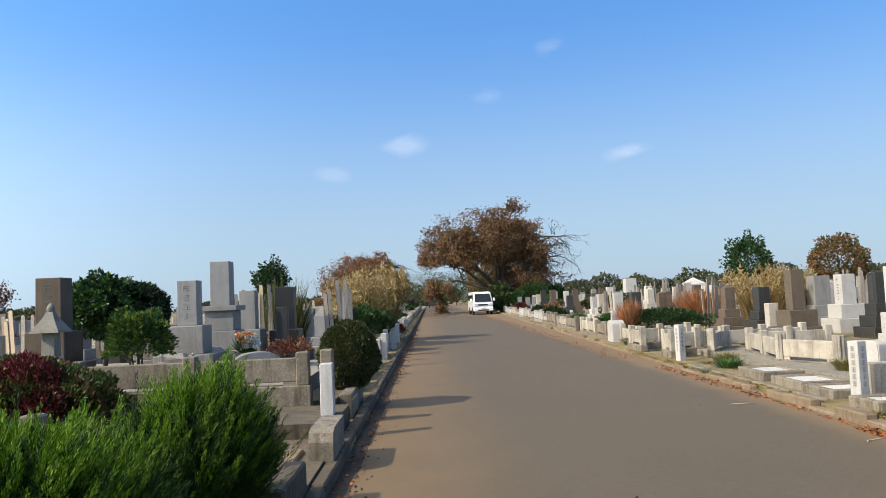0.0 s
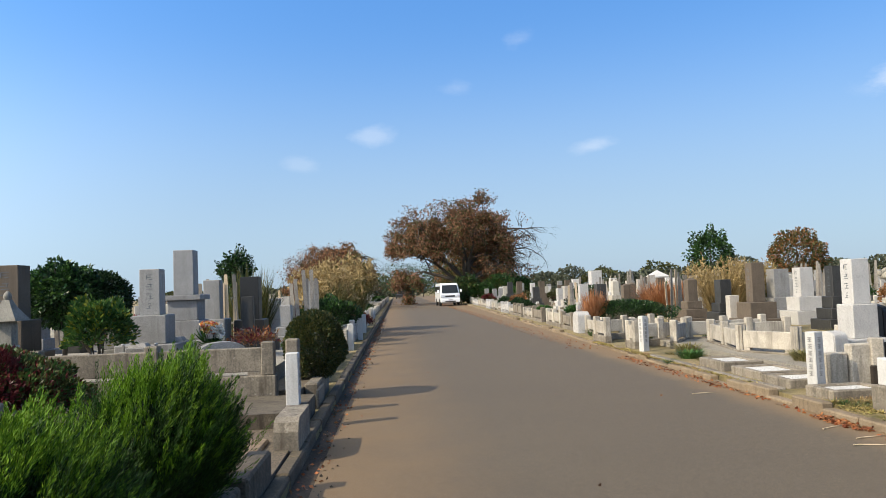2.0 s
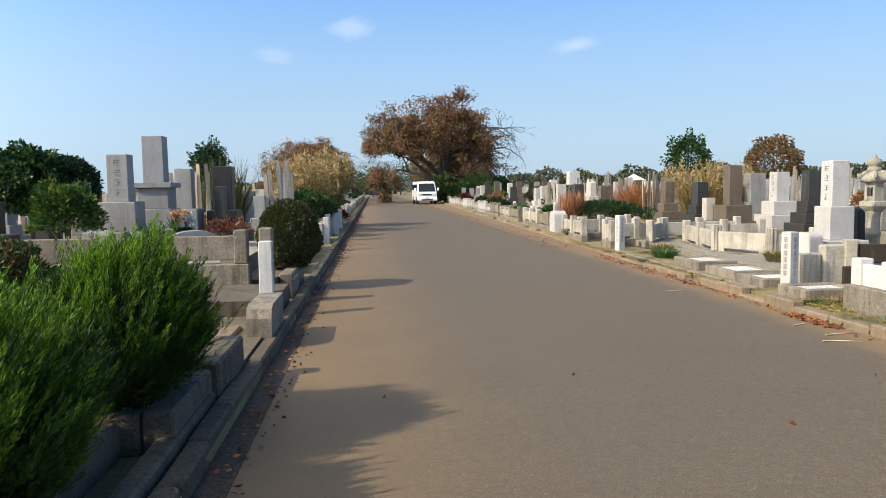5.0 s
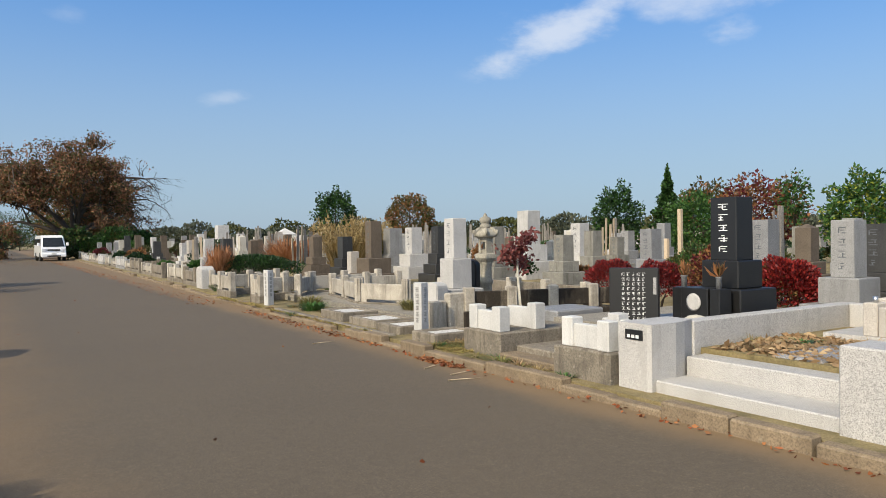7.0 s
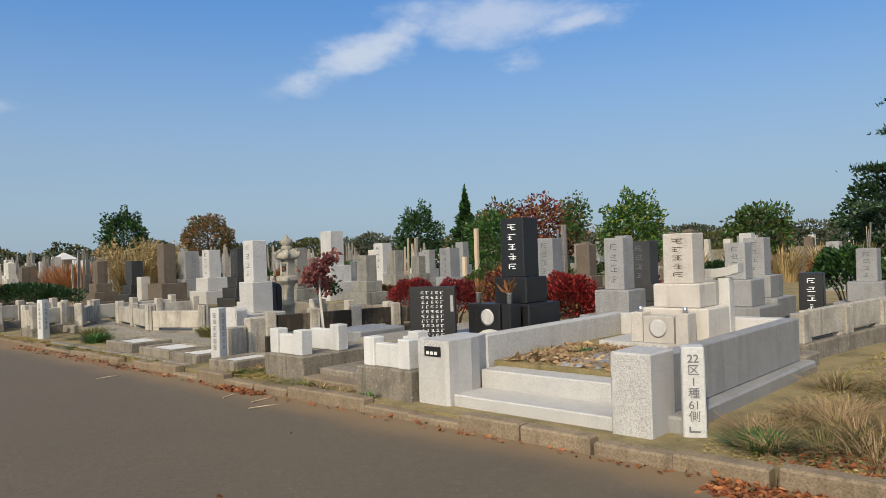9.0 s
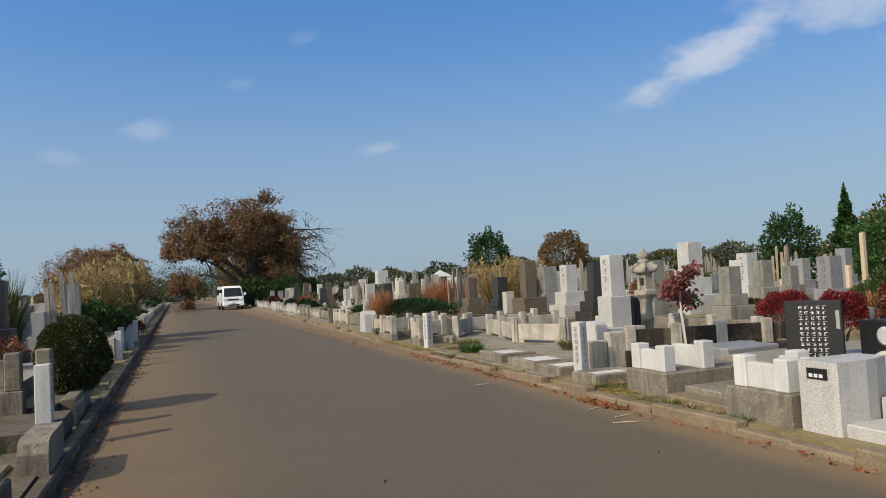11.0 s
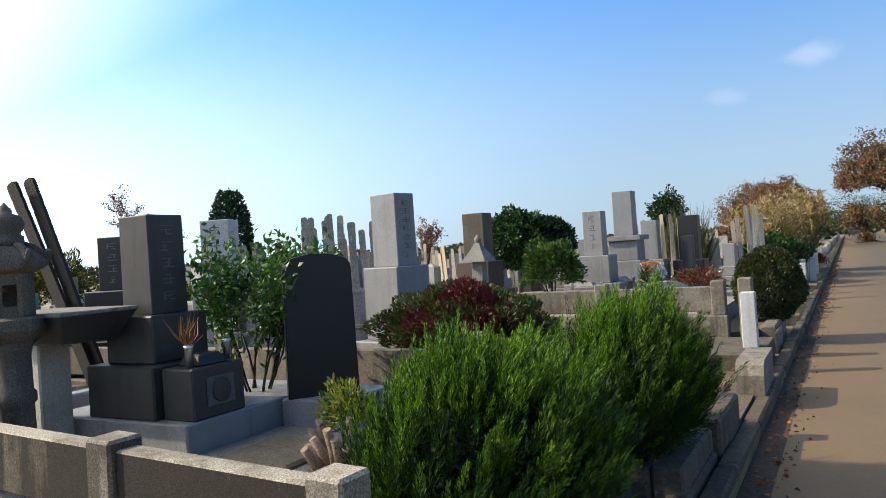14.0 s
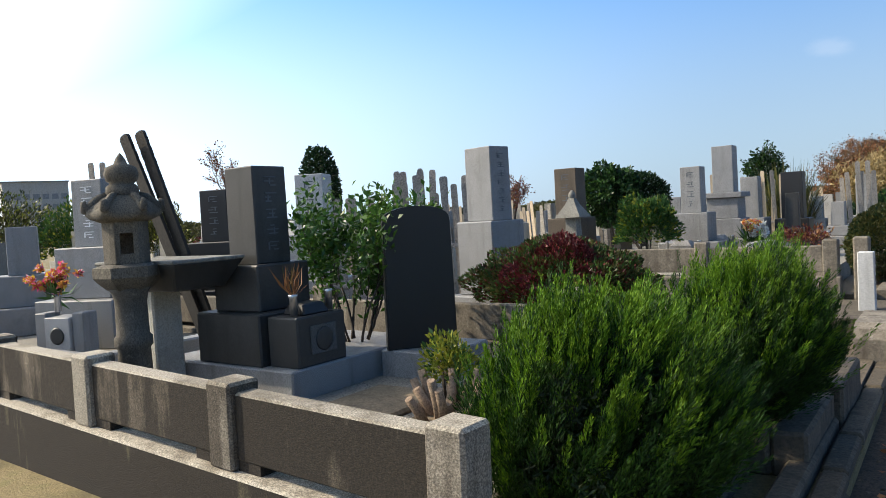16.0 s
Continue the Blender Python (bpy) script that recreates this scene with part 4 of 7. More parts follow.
part("roof", taper(bmesh.new(), 0.22, 0.26, 0.15, 0.19, 0.35, 0.43, 0.0, -0.03, bev=0.01), STONE_BLACK, g)
for s in (-1, 1):
    part("flower_tube", lathe(bmesh.new(), [(0.028, 0.36), (0.028, 0.48), (0.036, 0.50), (0.03, 0.505)], 12, 0.06, s * 0.17 - 0.03), STEEL, g)
rng = np.random.default_rng(41)
c = np.zeros((26, 3)) + (0.06, -0.20, 0.48)
part("dry_bouquet", quads_mesh("dry_bouquet", leaf_quads(rng, c, rng.normal(size=(26, 3)) * 0.25 + (0, 0, 1), 0.22, 0.016)), L_RUST, g)
slab_stone(pose(-3.78, 4.17, 0.438, 0, 0, 48), STONE_BLACK, 0.52, 0.12, 1.08, "black upright memorial slab with an arched top")
STONE_LANTERN = stone_mat("dark_mossy_lantern_stone", (0.125, 0.108, 0.082), 0.45, 0.8, 0.92, 80, (0.25, 0.225, 0.17))
stone_lantern(pose(-4.94, 2.50, 0.235), STONE_LANTERN, 0.97, "old mossy stone lantern with a curled roof")

# stone offering table with a trough, and long tablets that lean on it
g = thing("offering_table", pose(-5.35, 2.92, 0.235), "heavy dark stone trough on a pale stone leg", "offering table")
part("leg", block(-0.02, 0.22, -0.14, 0.10, 0, 0.78, 0.012), STONE_PALE, g)
part("trough", taper(bmesh.new(), 0.70, 0.42, 0.96, 0.60, 0.78, 0.98, 0.25, 0.0, 0.012), STONE_DARK, g)
part("trough_rim", block(-0.23, 0.73, -0.30, 0.30, 0.975, 1.0, 0.006), STONE_OLD, g)
for (x, y, dx, dy, dz) in ((-5.33, 3.40, -0.55, -0.27, 1.75), (-5.27, 3.44, -0.50, -0.25, 1.80)):
    up = Vector((dx, dy, dz)).normalized()
    lean = up.to_track_quat("Z", "Y").to_matrix().to_4x4()
    tablet(Matrix.Translation((x, y, 0.44)) @ lean @ Matrix.Rotation(radians(62), 4, "Z") @ Matrix.Diagonal((1.5, 2.2, 1, 1)), 1.9, WOOD_BLACK, "long blackened wooden memorial tablet that leans on a stone table", "leaning tablets")

L_STRAW_GREEN = leaf_mat("straw_and_green_grass", [(0.10, 0.11, 0.03), (0.20, 0.18, 0.06), (0.34, 0.28, 0.12)], 0.7, 0.3)
# shrubs of the near plot
def juniper(m, rx, ry, rz, plumes, label, seed):
    """A dense shrub of upright tapering plumes, each a stem thickly set with short scaly twigs."""
    rng = np.random.default_rng(seed)
    g = thing("juniper_shrub", m, label, "shrub", "juniper hedge")
    p, d = blob_points(rng, plumes, rx, ry, rz, 0.30, 0.20, 2.6, 0.80, seed * 2.0)
    lead = rng.integers(0, plumes // 4, plumes)
    p, d = p[lead] + rng.normal(size=p.shape) * 0.044, d[lead]
    p[:, :2] *= np.clip(0.62 + 0.38 * (p[:, 2:3] / rz + 1), 0.50, 1.0)
    p[:, 2] += rz
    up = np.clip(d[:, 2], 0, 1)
    way = unit(d * 0.50 + rng.normal(size=d.shape) * 0.16 + np.array((0.16, 0.10, 0.85)))
    ln = rng.uniform(0.13, 0.25, plumes) * np.where(rng.random(plumes) < 0.10, 1.35, 1.0)
    p = p - way * (ln * 0.72)[:, None]
    bow = unit(way + np.array((0.45, 0.2, 0.35)) + rng.normal(size=d.shape) * 0.15)
    # upward plumes get young bright tips more often: top light put into colour
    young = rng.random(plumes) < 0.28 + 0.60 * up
    steps, out = 130, []
    for k in range(steps):
        t = (k + 0.5) / steps
        wide = 0.034 * (1 - 0.90 * t) + 0.003
        side = unit(np.cross(way, rng.normal(size=d.shape)))
        c = p + way * (ln * t)[:, None] + bow * (ln * 0.28 * t * t)[:, None] + side * (wide * rng.random(plumes) ** 0.6)[:, None]
        dd = unit(way * 1.1 + bow * 0.4 * t + side * (0.55 - 0.30 * t) + rng.normal(size=d.shape) * 0.14)
        out.append(leaf_quads(rng, c, dd, 0.032 * (1 - 0.30 * t), 0.0048, 0.10))
    q = np.stack(out, 1)
    # bright tips and darker rest also stand for lit and shaded foliage
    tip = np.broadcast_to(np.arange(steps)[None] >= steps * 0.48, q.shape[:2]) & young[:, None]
    part("young_foliage", quads_mesh("young_foliage", q[tip]), L_JUNIPER_LIT_TIP, g, "yellow-green young needle tips, brightened for the light on top")
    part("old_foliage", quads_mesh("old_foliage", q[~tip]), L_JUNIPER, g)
    # core leaves: the shade between the plumes is put into their dark colour
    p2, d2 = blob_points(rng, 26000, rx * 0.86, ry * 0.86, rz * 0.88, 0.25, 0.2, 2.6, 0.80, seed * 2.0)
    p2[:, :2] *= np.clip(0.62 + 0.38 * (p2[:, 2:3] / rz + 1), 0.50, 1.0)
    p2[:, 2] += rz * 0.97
    part("inner_foliage", quads_mesh("inner_foliage", leaf_quads(rng, p2, d2 * 0.5 + rng.normal(size=d2.shape), 0.036, 0.010)), L_JUNIPER_SHADED, g, "inner twigs and needles, darkened for the shade inside")
    bm = bmesh.new()
    for k in range(9):
        a = rng.uniform(0, 6.28)
        e = Vector((math.cos(a) * rx * 0.6, math.sin(a) * ry * 0.6, rz * rng.uniform(0.9, 1.4)))
        tube(bm, [Vector((0.05 * math.cos(a), 0.05 * math.sin(a), -0.03)), e * 0.5, e], [0.022, 0.014, 0.005], 5)
    part("woody_base", bm, BARK, g)
    return g


# green darkened to stand for shade inside the shrub
L_JUNIPER_SHADED = leaf_mat("juniper_shaded_green", [(0.006, 0.014, 0.004), (0.012, 0.028, 0.006), (0.020, 0.032, 0.010)], 0.7, 0.05)
L_JUNIPER_LIT_TIP = leaf_mat("juniper_lit_tip_green", [(0.054, 0.125, 0.006), (0.094, 0.195, 0.009), (0.160, 0.275, 0.014)], 0.6, 0.2)
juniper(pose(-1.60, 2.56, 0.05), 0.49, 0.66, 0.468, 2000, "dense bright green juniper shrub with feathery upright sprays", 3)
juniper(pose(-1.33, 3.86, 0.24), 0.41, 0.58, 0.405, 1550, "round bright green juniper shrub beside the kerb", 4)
bush(pose(-3.02, 3.46, 0.235), 0.16, 0.18, 0.22, [(L_YELLOW, 0.85), (L_GREEN, 0.15)], 760, 0.048, 0.022, "small shrub with yellow-green leaves among cut stems", 8, lumps=0.4, shell=0.8)
STUMP_WOOD = stone_mat("sawn_brown_stems", (0.26, 0.185, 0.125), 0.4, 0.5, 0.9, 70)
g = thing("cut_stump", pose(-2.90, 3.22, 0.235), "cluster of sawn-off grey shrub stems", "stump")
rng = random.Random(3)
for k in range(15):
    a, r = rng.uniform(0, 6.28), rng.uniform(0.02, 0.14)
    p = Vector((r * math.cos(a), r * math.sin(a) * 1.3, -0.02))
    e = p + Vector((0.10 * math.cos(a), 0.12 * math.sin(a), rng.uniform(0.12, 0.30)))
    bm = bmesh.new()
    tube(bm, [p, (p + e) / 2 + Vector((0.01, 0, 0)), e], [0.034, 0.030, 0.026], 7)
    part("stem", bm, STUMP_WOOD, g)
L_FRESH = leaf_mat("fresh_glossy_green", [(0.028, 0.075, 0.012), (0.055, 0.13, 0.020), (0.10, 0.20, 0.032)], 0.35, 0.25)
# leafy evergreen behind the dark gravestone
rng = np.random.default_rng(12)
g = thing("evergreen_shrub", pose(-4.47, 4.20, 0.235), "tall loose evergreen shrub with glossy leaves", "shrub")
bm = bmesh.new()
tips = []
for k in range(8):
    a = k * 0.8
    grow(bm, rng, Vector((0.04 * math.cos(a), 0.04 * math.sin(a), 0)), Vector((0.30 * math.cos(a), 0.30 * math.sin(a), 1)), 0.70, 0.014, 2, tips, 0.45, 4, 0.12, 0.1, 0.7)
part("woody_base", bm, BARK, g)
t = np.array(tips)
t = t[t[:, 2] > 0.16]
c = np.repeat(t, 8, 0) + rng.normal(size=(len(t) * 8, 3)) * 0.06
part("foliage", quads_mesh("foliage", leaf_quads(rng, c, rng.normal(size=c.shape) + (0, 0, 0.4), 0.070, 0.030)), L_FRESH, g)
bush(pose(-3.41, 5.82, 0.235), 0.86, 0.52, 0.45, [(L_WINE, 0.12), (L_OLIVE, 0.55), (L_GREEN, 0.33)], 17000, 0.042, 0.022, "broad azalea with olive-green and some red leaves", 21)
bush(pose(-3.30, 5.68, 0.235), 0.56, 0.42, 0.455, [(L_WINE, 1.0)], 8500, 0.042, 0.02, "low azalea with dark red leaves", 22)

# ---- left: the plots behind ----
gravestone(pose(-4.50, 6.42, 0.235, 0, 0, 78), GRANITE_BLUE, (0.30, 0.38, 0.78), [(0.70, 0.70, 0.34), (0.50, 0.52, 0.78)], "tall grey granite gravestone with a roughly dressed side", INK_GREY, 7)
rr = random.Random(8)
tablet_rack(-5.85, 7.25, 0.235, 1.1, 12, 1.75, 25, rr, "tablets in the rack", True, 4)
tablet_rack(-6.6, 6.7, 0.235, 0.8, 7, 1.65, 25, rr, "tablets in the rack", True, 4)
plain_lantern(pose(-4.35, 8.15, 0.275) @ Matrix.Diagonal((0.68, 0.68, 1, 1)), 1.14, "weathered house-shaped stone lantern on a pale tapering plinth")
plain_lantern(pose(-6.4, 8.3, 0.275) @ Matrix.Diagonal((0.72, 0.72, 1, 1)), 1.05, "weathered house-shaped stone lantern")
fence_run((-1.58, 8.85), (-11.4, 8.85), 0.0, 0.52, 0.93, 7, (CONCRETE, CONCRETE, CONCRETE), "weathered concrete plot fence on a high base course", 0.16, (0.10, 0.34), 0.20)
edging("pillar", [(-1.36, -1.20, 8.78, 8.94, 0.0, 0.95)], CONCRETE, "square weathered concrete gate pillar", "pillar")
marker_post(pose(-1.15, 7.90, 0.28), 0.57, "white square stone marker post with worn lettering", bars=4, sides=(1,))
sheet("plot_bed_3", -11.4, -1.70, 8.97, 14.6, 0.0, 0.50, GRAVEL, "grey gravel bed of a raised grave plot", "gravel bed")
edging("stepped_wall", [(-1.20, -1.02, 9.25, 10.7, 0.0, 0.335), (-1.02 + 0.003, -0.975, 8.9, 9.6, 0.0, 0.30), (-1.20, -1.02, 8.95, 9.245, 0.0, 0.20)], CONCRETE, "stepped concrete wall round a shrub bed", "low wall")
sheet("shrub_bed", -1.66, -1.205, 8.97, 11.2, 0.0, 0.30, SOIL, "brown soil bed behind a low wall", "earth bed")
bush(pose(-1.16, 10.2, 0.32), 0.43, 0.44, 0.47, [(L_DARK, 0.25), (L_OLIVE, 0.75)], 14000, 0.042, 0.026, "clipped round dark olive-green box shrub", 5, flat=0.92, lumps=0.10)
gravestone(pose(-3.72, 12.95, 0.498), GRANITE_BLUE, (0.35, 0.33, 0.80), [(0.95, 0.95, 0.28), (0.62, 0.62, 0.34), (0.52, 0.52, 0.36), (0.66, 0.66, 0.09)], "tall bluish granite gravestone with a moulded base", None)
gravestone(pose(-3.92, 11.75, 0.498), GRANITE_MID, (0.32, 0.30, 0.74), [(0.95, 0.8, 0.30), (0.56, 0.5, 0.46)], "grey granite gravestone with large engraved characters", INK_GREY)
gravestone(pose(-3.95, 13.6, 0.498), STONE_BROWN, (0.20, 0.2, 0.9), [(0.5, 0.5, 0.75)], "narrow brown weathered gravestone")
gravestone(pose(-3.85, 15.4, 0.05), GRANITE_MID, (0.34, 0.32, 0.82), [(0.95, 0.95, 0.5), (0.6, 0.6, 0.5)], "grey granite gravestone on a stepped base")
gravestone(pose(-3.12, 15.7, 0.05), STONE_BLACK, (0.40, 0.36, 0.92), [(0.95, 0.95, 0.5), (0.62, 0.62, 0.45)], "black polished gravestone on a stepped base")
gravestone(pose(-2.25, 19.5, 0.05), GRANITE_MID, (0.34, 0.32, 0.95), [(0.9, 0.9, 0.4), (0.6, 0.6, 0.45)], "grey granite gravestone on a stepped base")
flower_vase(-3.2, 12.3, 0.498, 0.42, L_PINK, 3)
flower_vase(-3.05, 12.25, 0.498, 0.36, L_WHITE, 4, "white and yellow cut flowers in a steel grave vase")
slab_stone(pose(-2.75, 11.4, 0.498, 0, 0, 20), GRANITE_MID, 0.7, 0.3, 0.3, "low rounded grey memorial stone")
gravestone(pose(-5.25, 10.0, 0.498), STONE_BROWN, (0.36, 0.34, 0.75), [(0.8, 0.8, 0.35), (0.55, 0.55, 0.45)], "dark brown weathered gravestone", INK_GREY, 4)
tablet_rack(-2.0, 16.2, 0.05, 0.6, 6, 1.95, 5, rr, "tablets in the rack", True, 3)
tablet_rack(-4.4, 17.5, 0.05, 1.6, 13, 1.9, 5, rr, "pale tablets in the rack", True, 3, [WOOD_PALE, WOOD_PALE, WOOD_GREY])
def incense_block(x, y, z, w, h, stone, label):
    """A squat stand with two upright flower holders; it faces -y."""
    g = thing("incense_stand", pose(x, y, z), label, "incense stand", "stands before the graves")
    part("body", centred(w, w * 0.8, 0, h, 0.01), stone, g)
    part("roof", taper(bmesh.new(), w * 0.9, w * 0.7, w * 0.6, w * 0.45, h - 0.002, h + 0.07, bev=0.008), stone, g)
    for s in (-1, 1):
        part("holder", centred(0.11, 0.13, 0, h * 0.8, 0.008, s * (w / 2 + 0.075)), stone, g)
        part("flower_tube", lathe(bmesh.new(), [(0.024, h * 0.8 - 0.002), (0.024, h * 0.8 + 0.10), (0.031, h * 0.8 + 0.115), (0.02, h * 0.8 + 0.115)], 10, s * (w / 2 + 0.075)), STEEL, g)
    return g


incense_block(-3.70, 12.22, 0.498, 0.36, 0.30, GRANITE_BLUE, "bluish granite incense stand with steel flower tubes")
incense_block(-3.92, 11.12, 0.498, 0.34, 0.28, GRANITE_MID, "grey granite incense stand with steel flower tubes")
incense_block(-3.10, 14.95, 0.05, 0.40, 0.66, STONE_DARK, "dark stone incense stand with steel flower tubes")
incense_block(-2.45, 13.30, 0.498, 0.34, 0.26, STONE_DARK, "dark stone incense stand with steel flower tubes")
incense_block(-5.05, 9.35, 0.498, 0.32, 0.28, STONE_OLD, "old mossy incense stand with steel flower tubes")
for k, (x, y, st, h) in enumerate(((-2.85, 14.0, STONE_DARK, 0.62), (-2.15, 14.2, GRANITE_MID, 0.42), (-4.75, 12.4, STONE_OLD, 0.55))):
    gravestone(pose(x, y, 0.498, 0, 0, (4, -3, 6)[k]), st, (0.22, 0.20, h), [(0.50, 0.46, 0.20), (0.34, 0.32, 0.18)], ("small dark gravestone on two base stones", "small grey granite gravestone on two base stones", "small mossy gravestone on two base stones")[k])
# bare reddish shrub
g = bush(pose(-2.35, 12.0, 0.498), 0.40, 0.40, 0.24, [(L_WINE, 0.5), (L_RUST, 0.5)], 700, 0.06, 0.03, "thin shrub with sparse red-brown leaves", 31, shell=0.8, lumps=0.4)
crown_tree(-6.05, 13.4, 0.45, 1.72, 0.60, [(L_GREEN, 0.45), (L_DARK, 0.55)], 9000, 0.085, "small rounded evergreen tree among the graves", 33, 0.05, 0.40, 0.3)
crown_tree(-5.60, 13.9, 0.45, 1.62, 0.55, [(L_DARK, 1.0)], 7000, 0.07, "dark clipped evergreen tree among the graves", 34, 0.07, 0.36, 0.08)
bush(pose(-4.15, 10.2, 0.498), 0.42, 0.42, 0.52, [(L_GREEN, 0.85), (L_YELLOW, 0.15)], 3800, 0.075, 0.04, "round bright green leafy shrub", 35)
tuft(pose(-2.3, 24.0, 0.05), 1100, 2.0, 1.5, L_STRAW_GREEN, "tall clump of pampas grass with pale plumes", 51, plume=L_STRAW, width=0.018)
tuft(pose(-1.9, 27.5, 0.05), 1100, 2.3, 1.7, L_STRAW_GREEN, "tall clump of pampas grass with pale plumes", 52, plume=L_STRAW, width=0.02)
tuft(pose(-4.2, 21.0, 0.05), 400, 2.4, 1.6, L_OLIVE, "tall green reedy grass clump", 53, width=0.02)
bush(pose(-2.0, 21.5, 0.05), 0.8, 0.9, 0.65, [(L_DARK, 0.7), (L_GREEN, 0.3)], 4500, 0.09, 0.05, "dark green evergreen shrub", 54)
bush(pose(-1.5, 26.0, 0.05), 0.55, 0.6, 0.4, [(L_WINE, 0.8), (L_RUST, 0.2)], 2500, 0.08, 0.05, "dark red azalea shrub", 55)
crown_tree(-8.0, 37, 0.05, 3.6, 0.75, [(L_DARK, 0.8), (L_GREEN, 0.2)], 4500, 0.14, "dark garden pine in layered pads", 56, 0.09, 0.45, 0.5, 4.0)
crown_tree(-16.1, 15.6, 0.05, 3.70, 0.60, [(L_DARK, 1.0)], 8000, 0.10, "narrow dark clipped conifer", 57, 0.12, 0.15, 0.08)
tree(-15.9, 13.4, 0.05, 3.5, [(L_RUST, 0.6), (L_WINE, 0.4)], 2600, 0.055, "small bare tree with a few brown leaves", 58, depth=4, trunk=0.17, spread=0.6, first=0.42, clump=0.045)
tree(-10.4, 17.2, 0.05, 2.7, [(L_RUST, 0.5), (L_WINE, 0.5)], 1800, 0.055, "small tree with sparse reddish leaves", 59, depth=4, trunk=0.16, spread=0.5, first=0.4, clump=0.045)

# the light grave with flowers to the far side of the near plot
sheet("plot_bed_4", -14.0, -11.9, 2.2, 6.0, 0.0, 0.42, GRANITE_MID, "grey granite plot platform", "stone platform")
gravestone(pose(-8.25, 4.20, 0.24, 0, 0, 20), GRANITE_MID, (0.40, 0.36, 0.74), [(1.0, 1.0, 0.52), (0.70, 0.66, 0.56)], "grey granite gravestone with engraved sides", INK_WHITE, 5)
gravestone(pose(-10.3, 4.3, 0.24, 0, 0, 62), GRANITE_MID, (0.36, 0.34, 0.62), [(0.9, 0.9, 0.35), (0.62, 0.6, 0.40)], "grey granite gravestone on a stepped base")
g = thing("incense_stand", pose(-7.62, 3.42, 0.24, 0, 0, 20), "pale granite incense stand with two flower holders", "incense stand")
part("body", centred(0.30, 0.26, 0, 0.42, 0.01), GRANITE, g)
part("crest", lathe(bmesh.new(), [(0.075, 0.0), (0.085, 0.004), (0.07, 0.008)], 18), STONE_DARK, g).matrix_basis = pose(0, -0.131, 0.24, 90, 0, 0)
for s in (-1, 1):
    part("side_holder", centred(0.13, 0.2, 0, 0.46, 0.008, s * 0.22), GRANITE_MID, g)
flower_vase(-7.72, 3.40, 0.70, 0.30, L_BRIGHT, 6, "bright pink, yellow and white flowers in a grave vase")
edging("kerb_slab", [(-9.9, -6.4, 2.95, 3.15, 0.2, 0.40), (-6.38, -6.2, 2.95, 4.8, 0.2, 0.44)], GRANITE_MID, "grey granite kerb round a grave")

gravestone(pose(-7.95, 5.62, 0.05, 0, 0, 20), STONE_BLACK, (0.38, 0.34, 0.64), [(0.9, 0.9, 0.65), (0.62, 0.6, 0.58)], "dark polished gravestone on a high stepped base", INK_GREY)
gravestone(pose(-8.0, 7.3, 0.05, 0, 0, 25), GRANITE, (0.42, 0.40, 0.84), [(0.95, 0.95, 0.6), (0.66, 0.66, 0.65)], "pale granite gravestone on a high stepped base", INK_GREY)
tablet_rack(-8.9, 4.75, 0.235, 0.42, 6, 2.05, 20, rr, "tablets in the rack", False, 2)
tablet_rack(-7.2, 8.6, 0.275, 0.7, 6, 1.8, 20, rr, "tablets in the rack", False, 3)
# ---- right of the road: the new plot with the steps ----
before = set(scene.objects)
edging("footing", [(4.68, 7.55, 1.80, 2.05, 0.0, 0.30), (4.68, 4.86, 2.05 + 0.003, 4.02, 0.0, 0.135)], GRANITE_MID, "grey granite footing of a grave plot", "footing")
g = thing("plot_wall", pose(0, 0, 0), "speckled pale granite wall round a new grave plot", "plot wall")
part("corner_pillar", block(4.45, 4.80, 1.90, 2.19, 0.06, 0.735, 0.012), GRANITE, g)
part("side_wall", block(4.803, 7.45, 1.91, 2.04, 0.30, 0.70, 0.010), GRANITE_MID, g, "polished grey granite")
part("back_wall", block(7.30, 7.45, 2.043, 3.70, 0.06, 0.70, 0.010), GRANITE, g)
part("inner_wall", block(5.02, 7.45, 3.703, 3.85, 0.06, 0.70, 0.010), GRANITE, g)
bm = bmesh.new()
pts = [(4.45, 3.98), (4.45, 3.68), (4.47, 3.65), (4.72, 3.63), (4.86, 3.66), (5.017, 3.72), (5.017, 3.98)]
lo = [bm.verts.new((x, y, 0.06)) for x, y in pts]
hi = [bm.verts.new((x, y, 0.715)) for x, y in pts]
bm.faces.new(hi)
bm.faces.new(list(reversed(lo)))
for k in range(len(pts)):
    j = (k + 1) % len(pts)
    bm.faces.new((lo[k], lo[j], hi[j], hi[k]))
bmesh.ops.recalc_face_normals(bm, faces=bm.faces)
part("corner_pillar", bm, GRANITE, g)
pl = part("name_plate", block(4.440, 4.449, 3.72, 3.90, 0.585, 0.665, 0.003), STONE_BLACK, g, "small black name plate")
for k in range(3):
    part("character", block(4.436, 4.4405, 3.755 + 0.045 * k, 3.785 + 0.045 * k, 0.60, 0.625, 0), INK_WHITE, pl)
g = thing("granite_steps", pose(0, 0, 0), "two broad pale granite steps between the plot pillars", "steps")
part("step", block(4.50, 4.86, 2.193, 3.645, 0.06, 0.285, 0.010), GRANITE, g)
part("step", block(4.863, 5.10, 2.193, 3.655, 0.06, 0.435, 0.010), GRANITE, g)
sheet("plot_bed_5", 5.103, 7.295, 2.045, 3.70, 0.0, 0.475, EARTH, "dry weedy earth inside the granite plot", "earth bed")
edging("flat_slab", [(5.15, 5.95, 2.70, 3.10, 0.42, 0.495)], GRANITE_BLUE, "pale bluish flat slab in the plot bed", "paving slab")
sheet("plot_platform_1", 6.35, 7.29, 2.10, 3.40, 0.40, 0.53, GRANITE, "pale granite platform of a family grave", "stone platform")
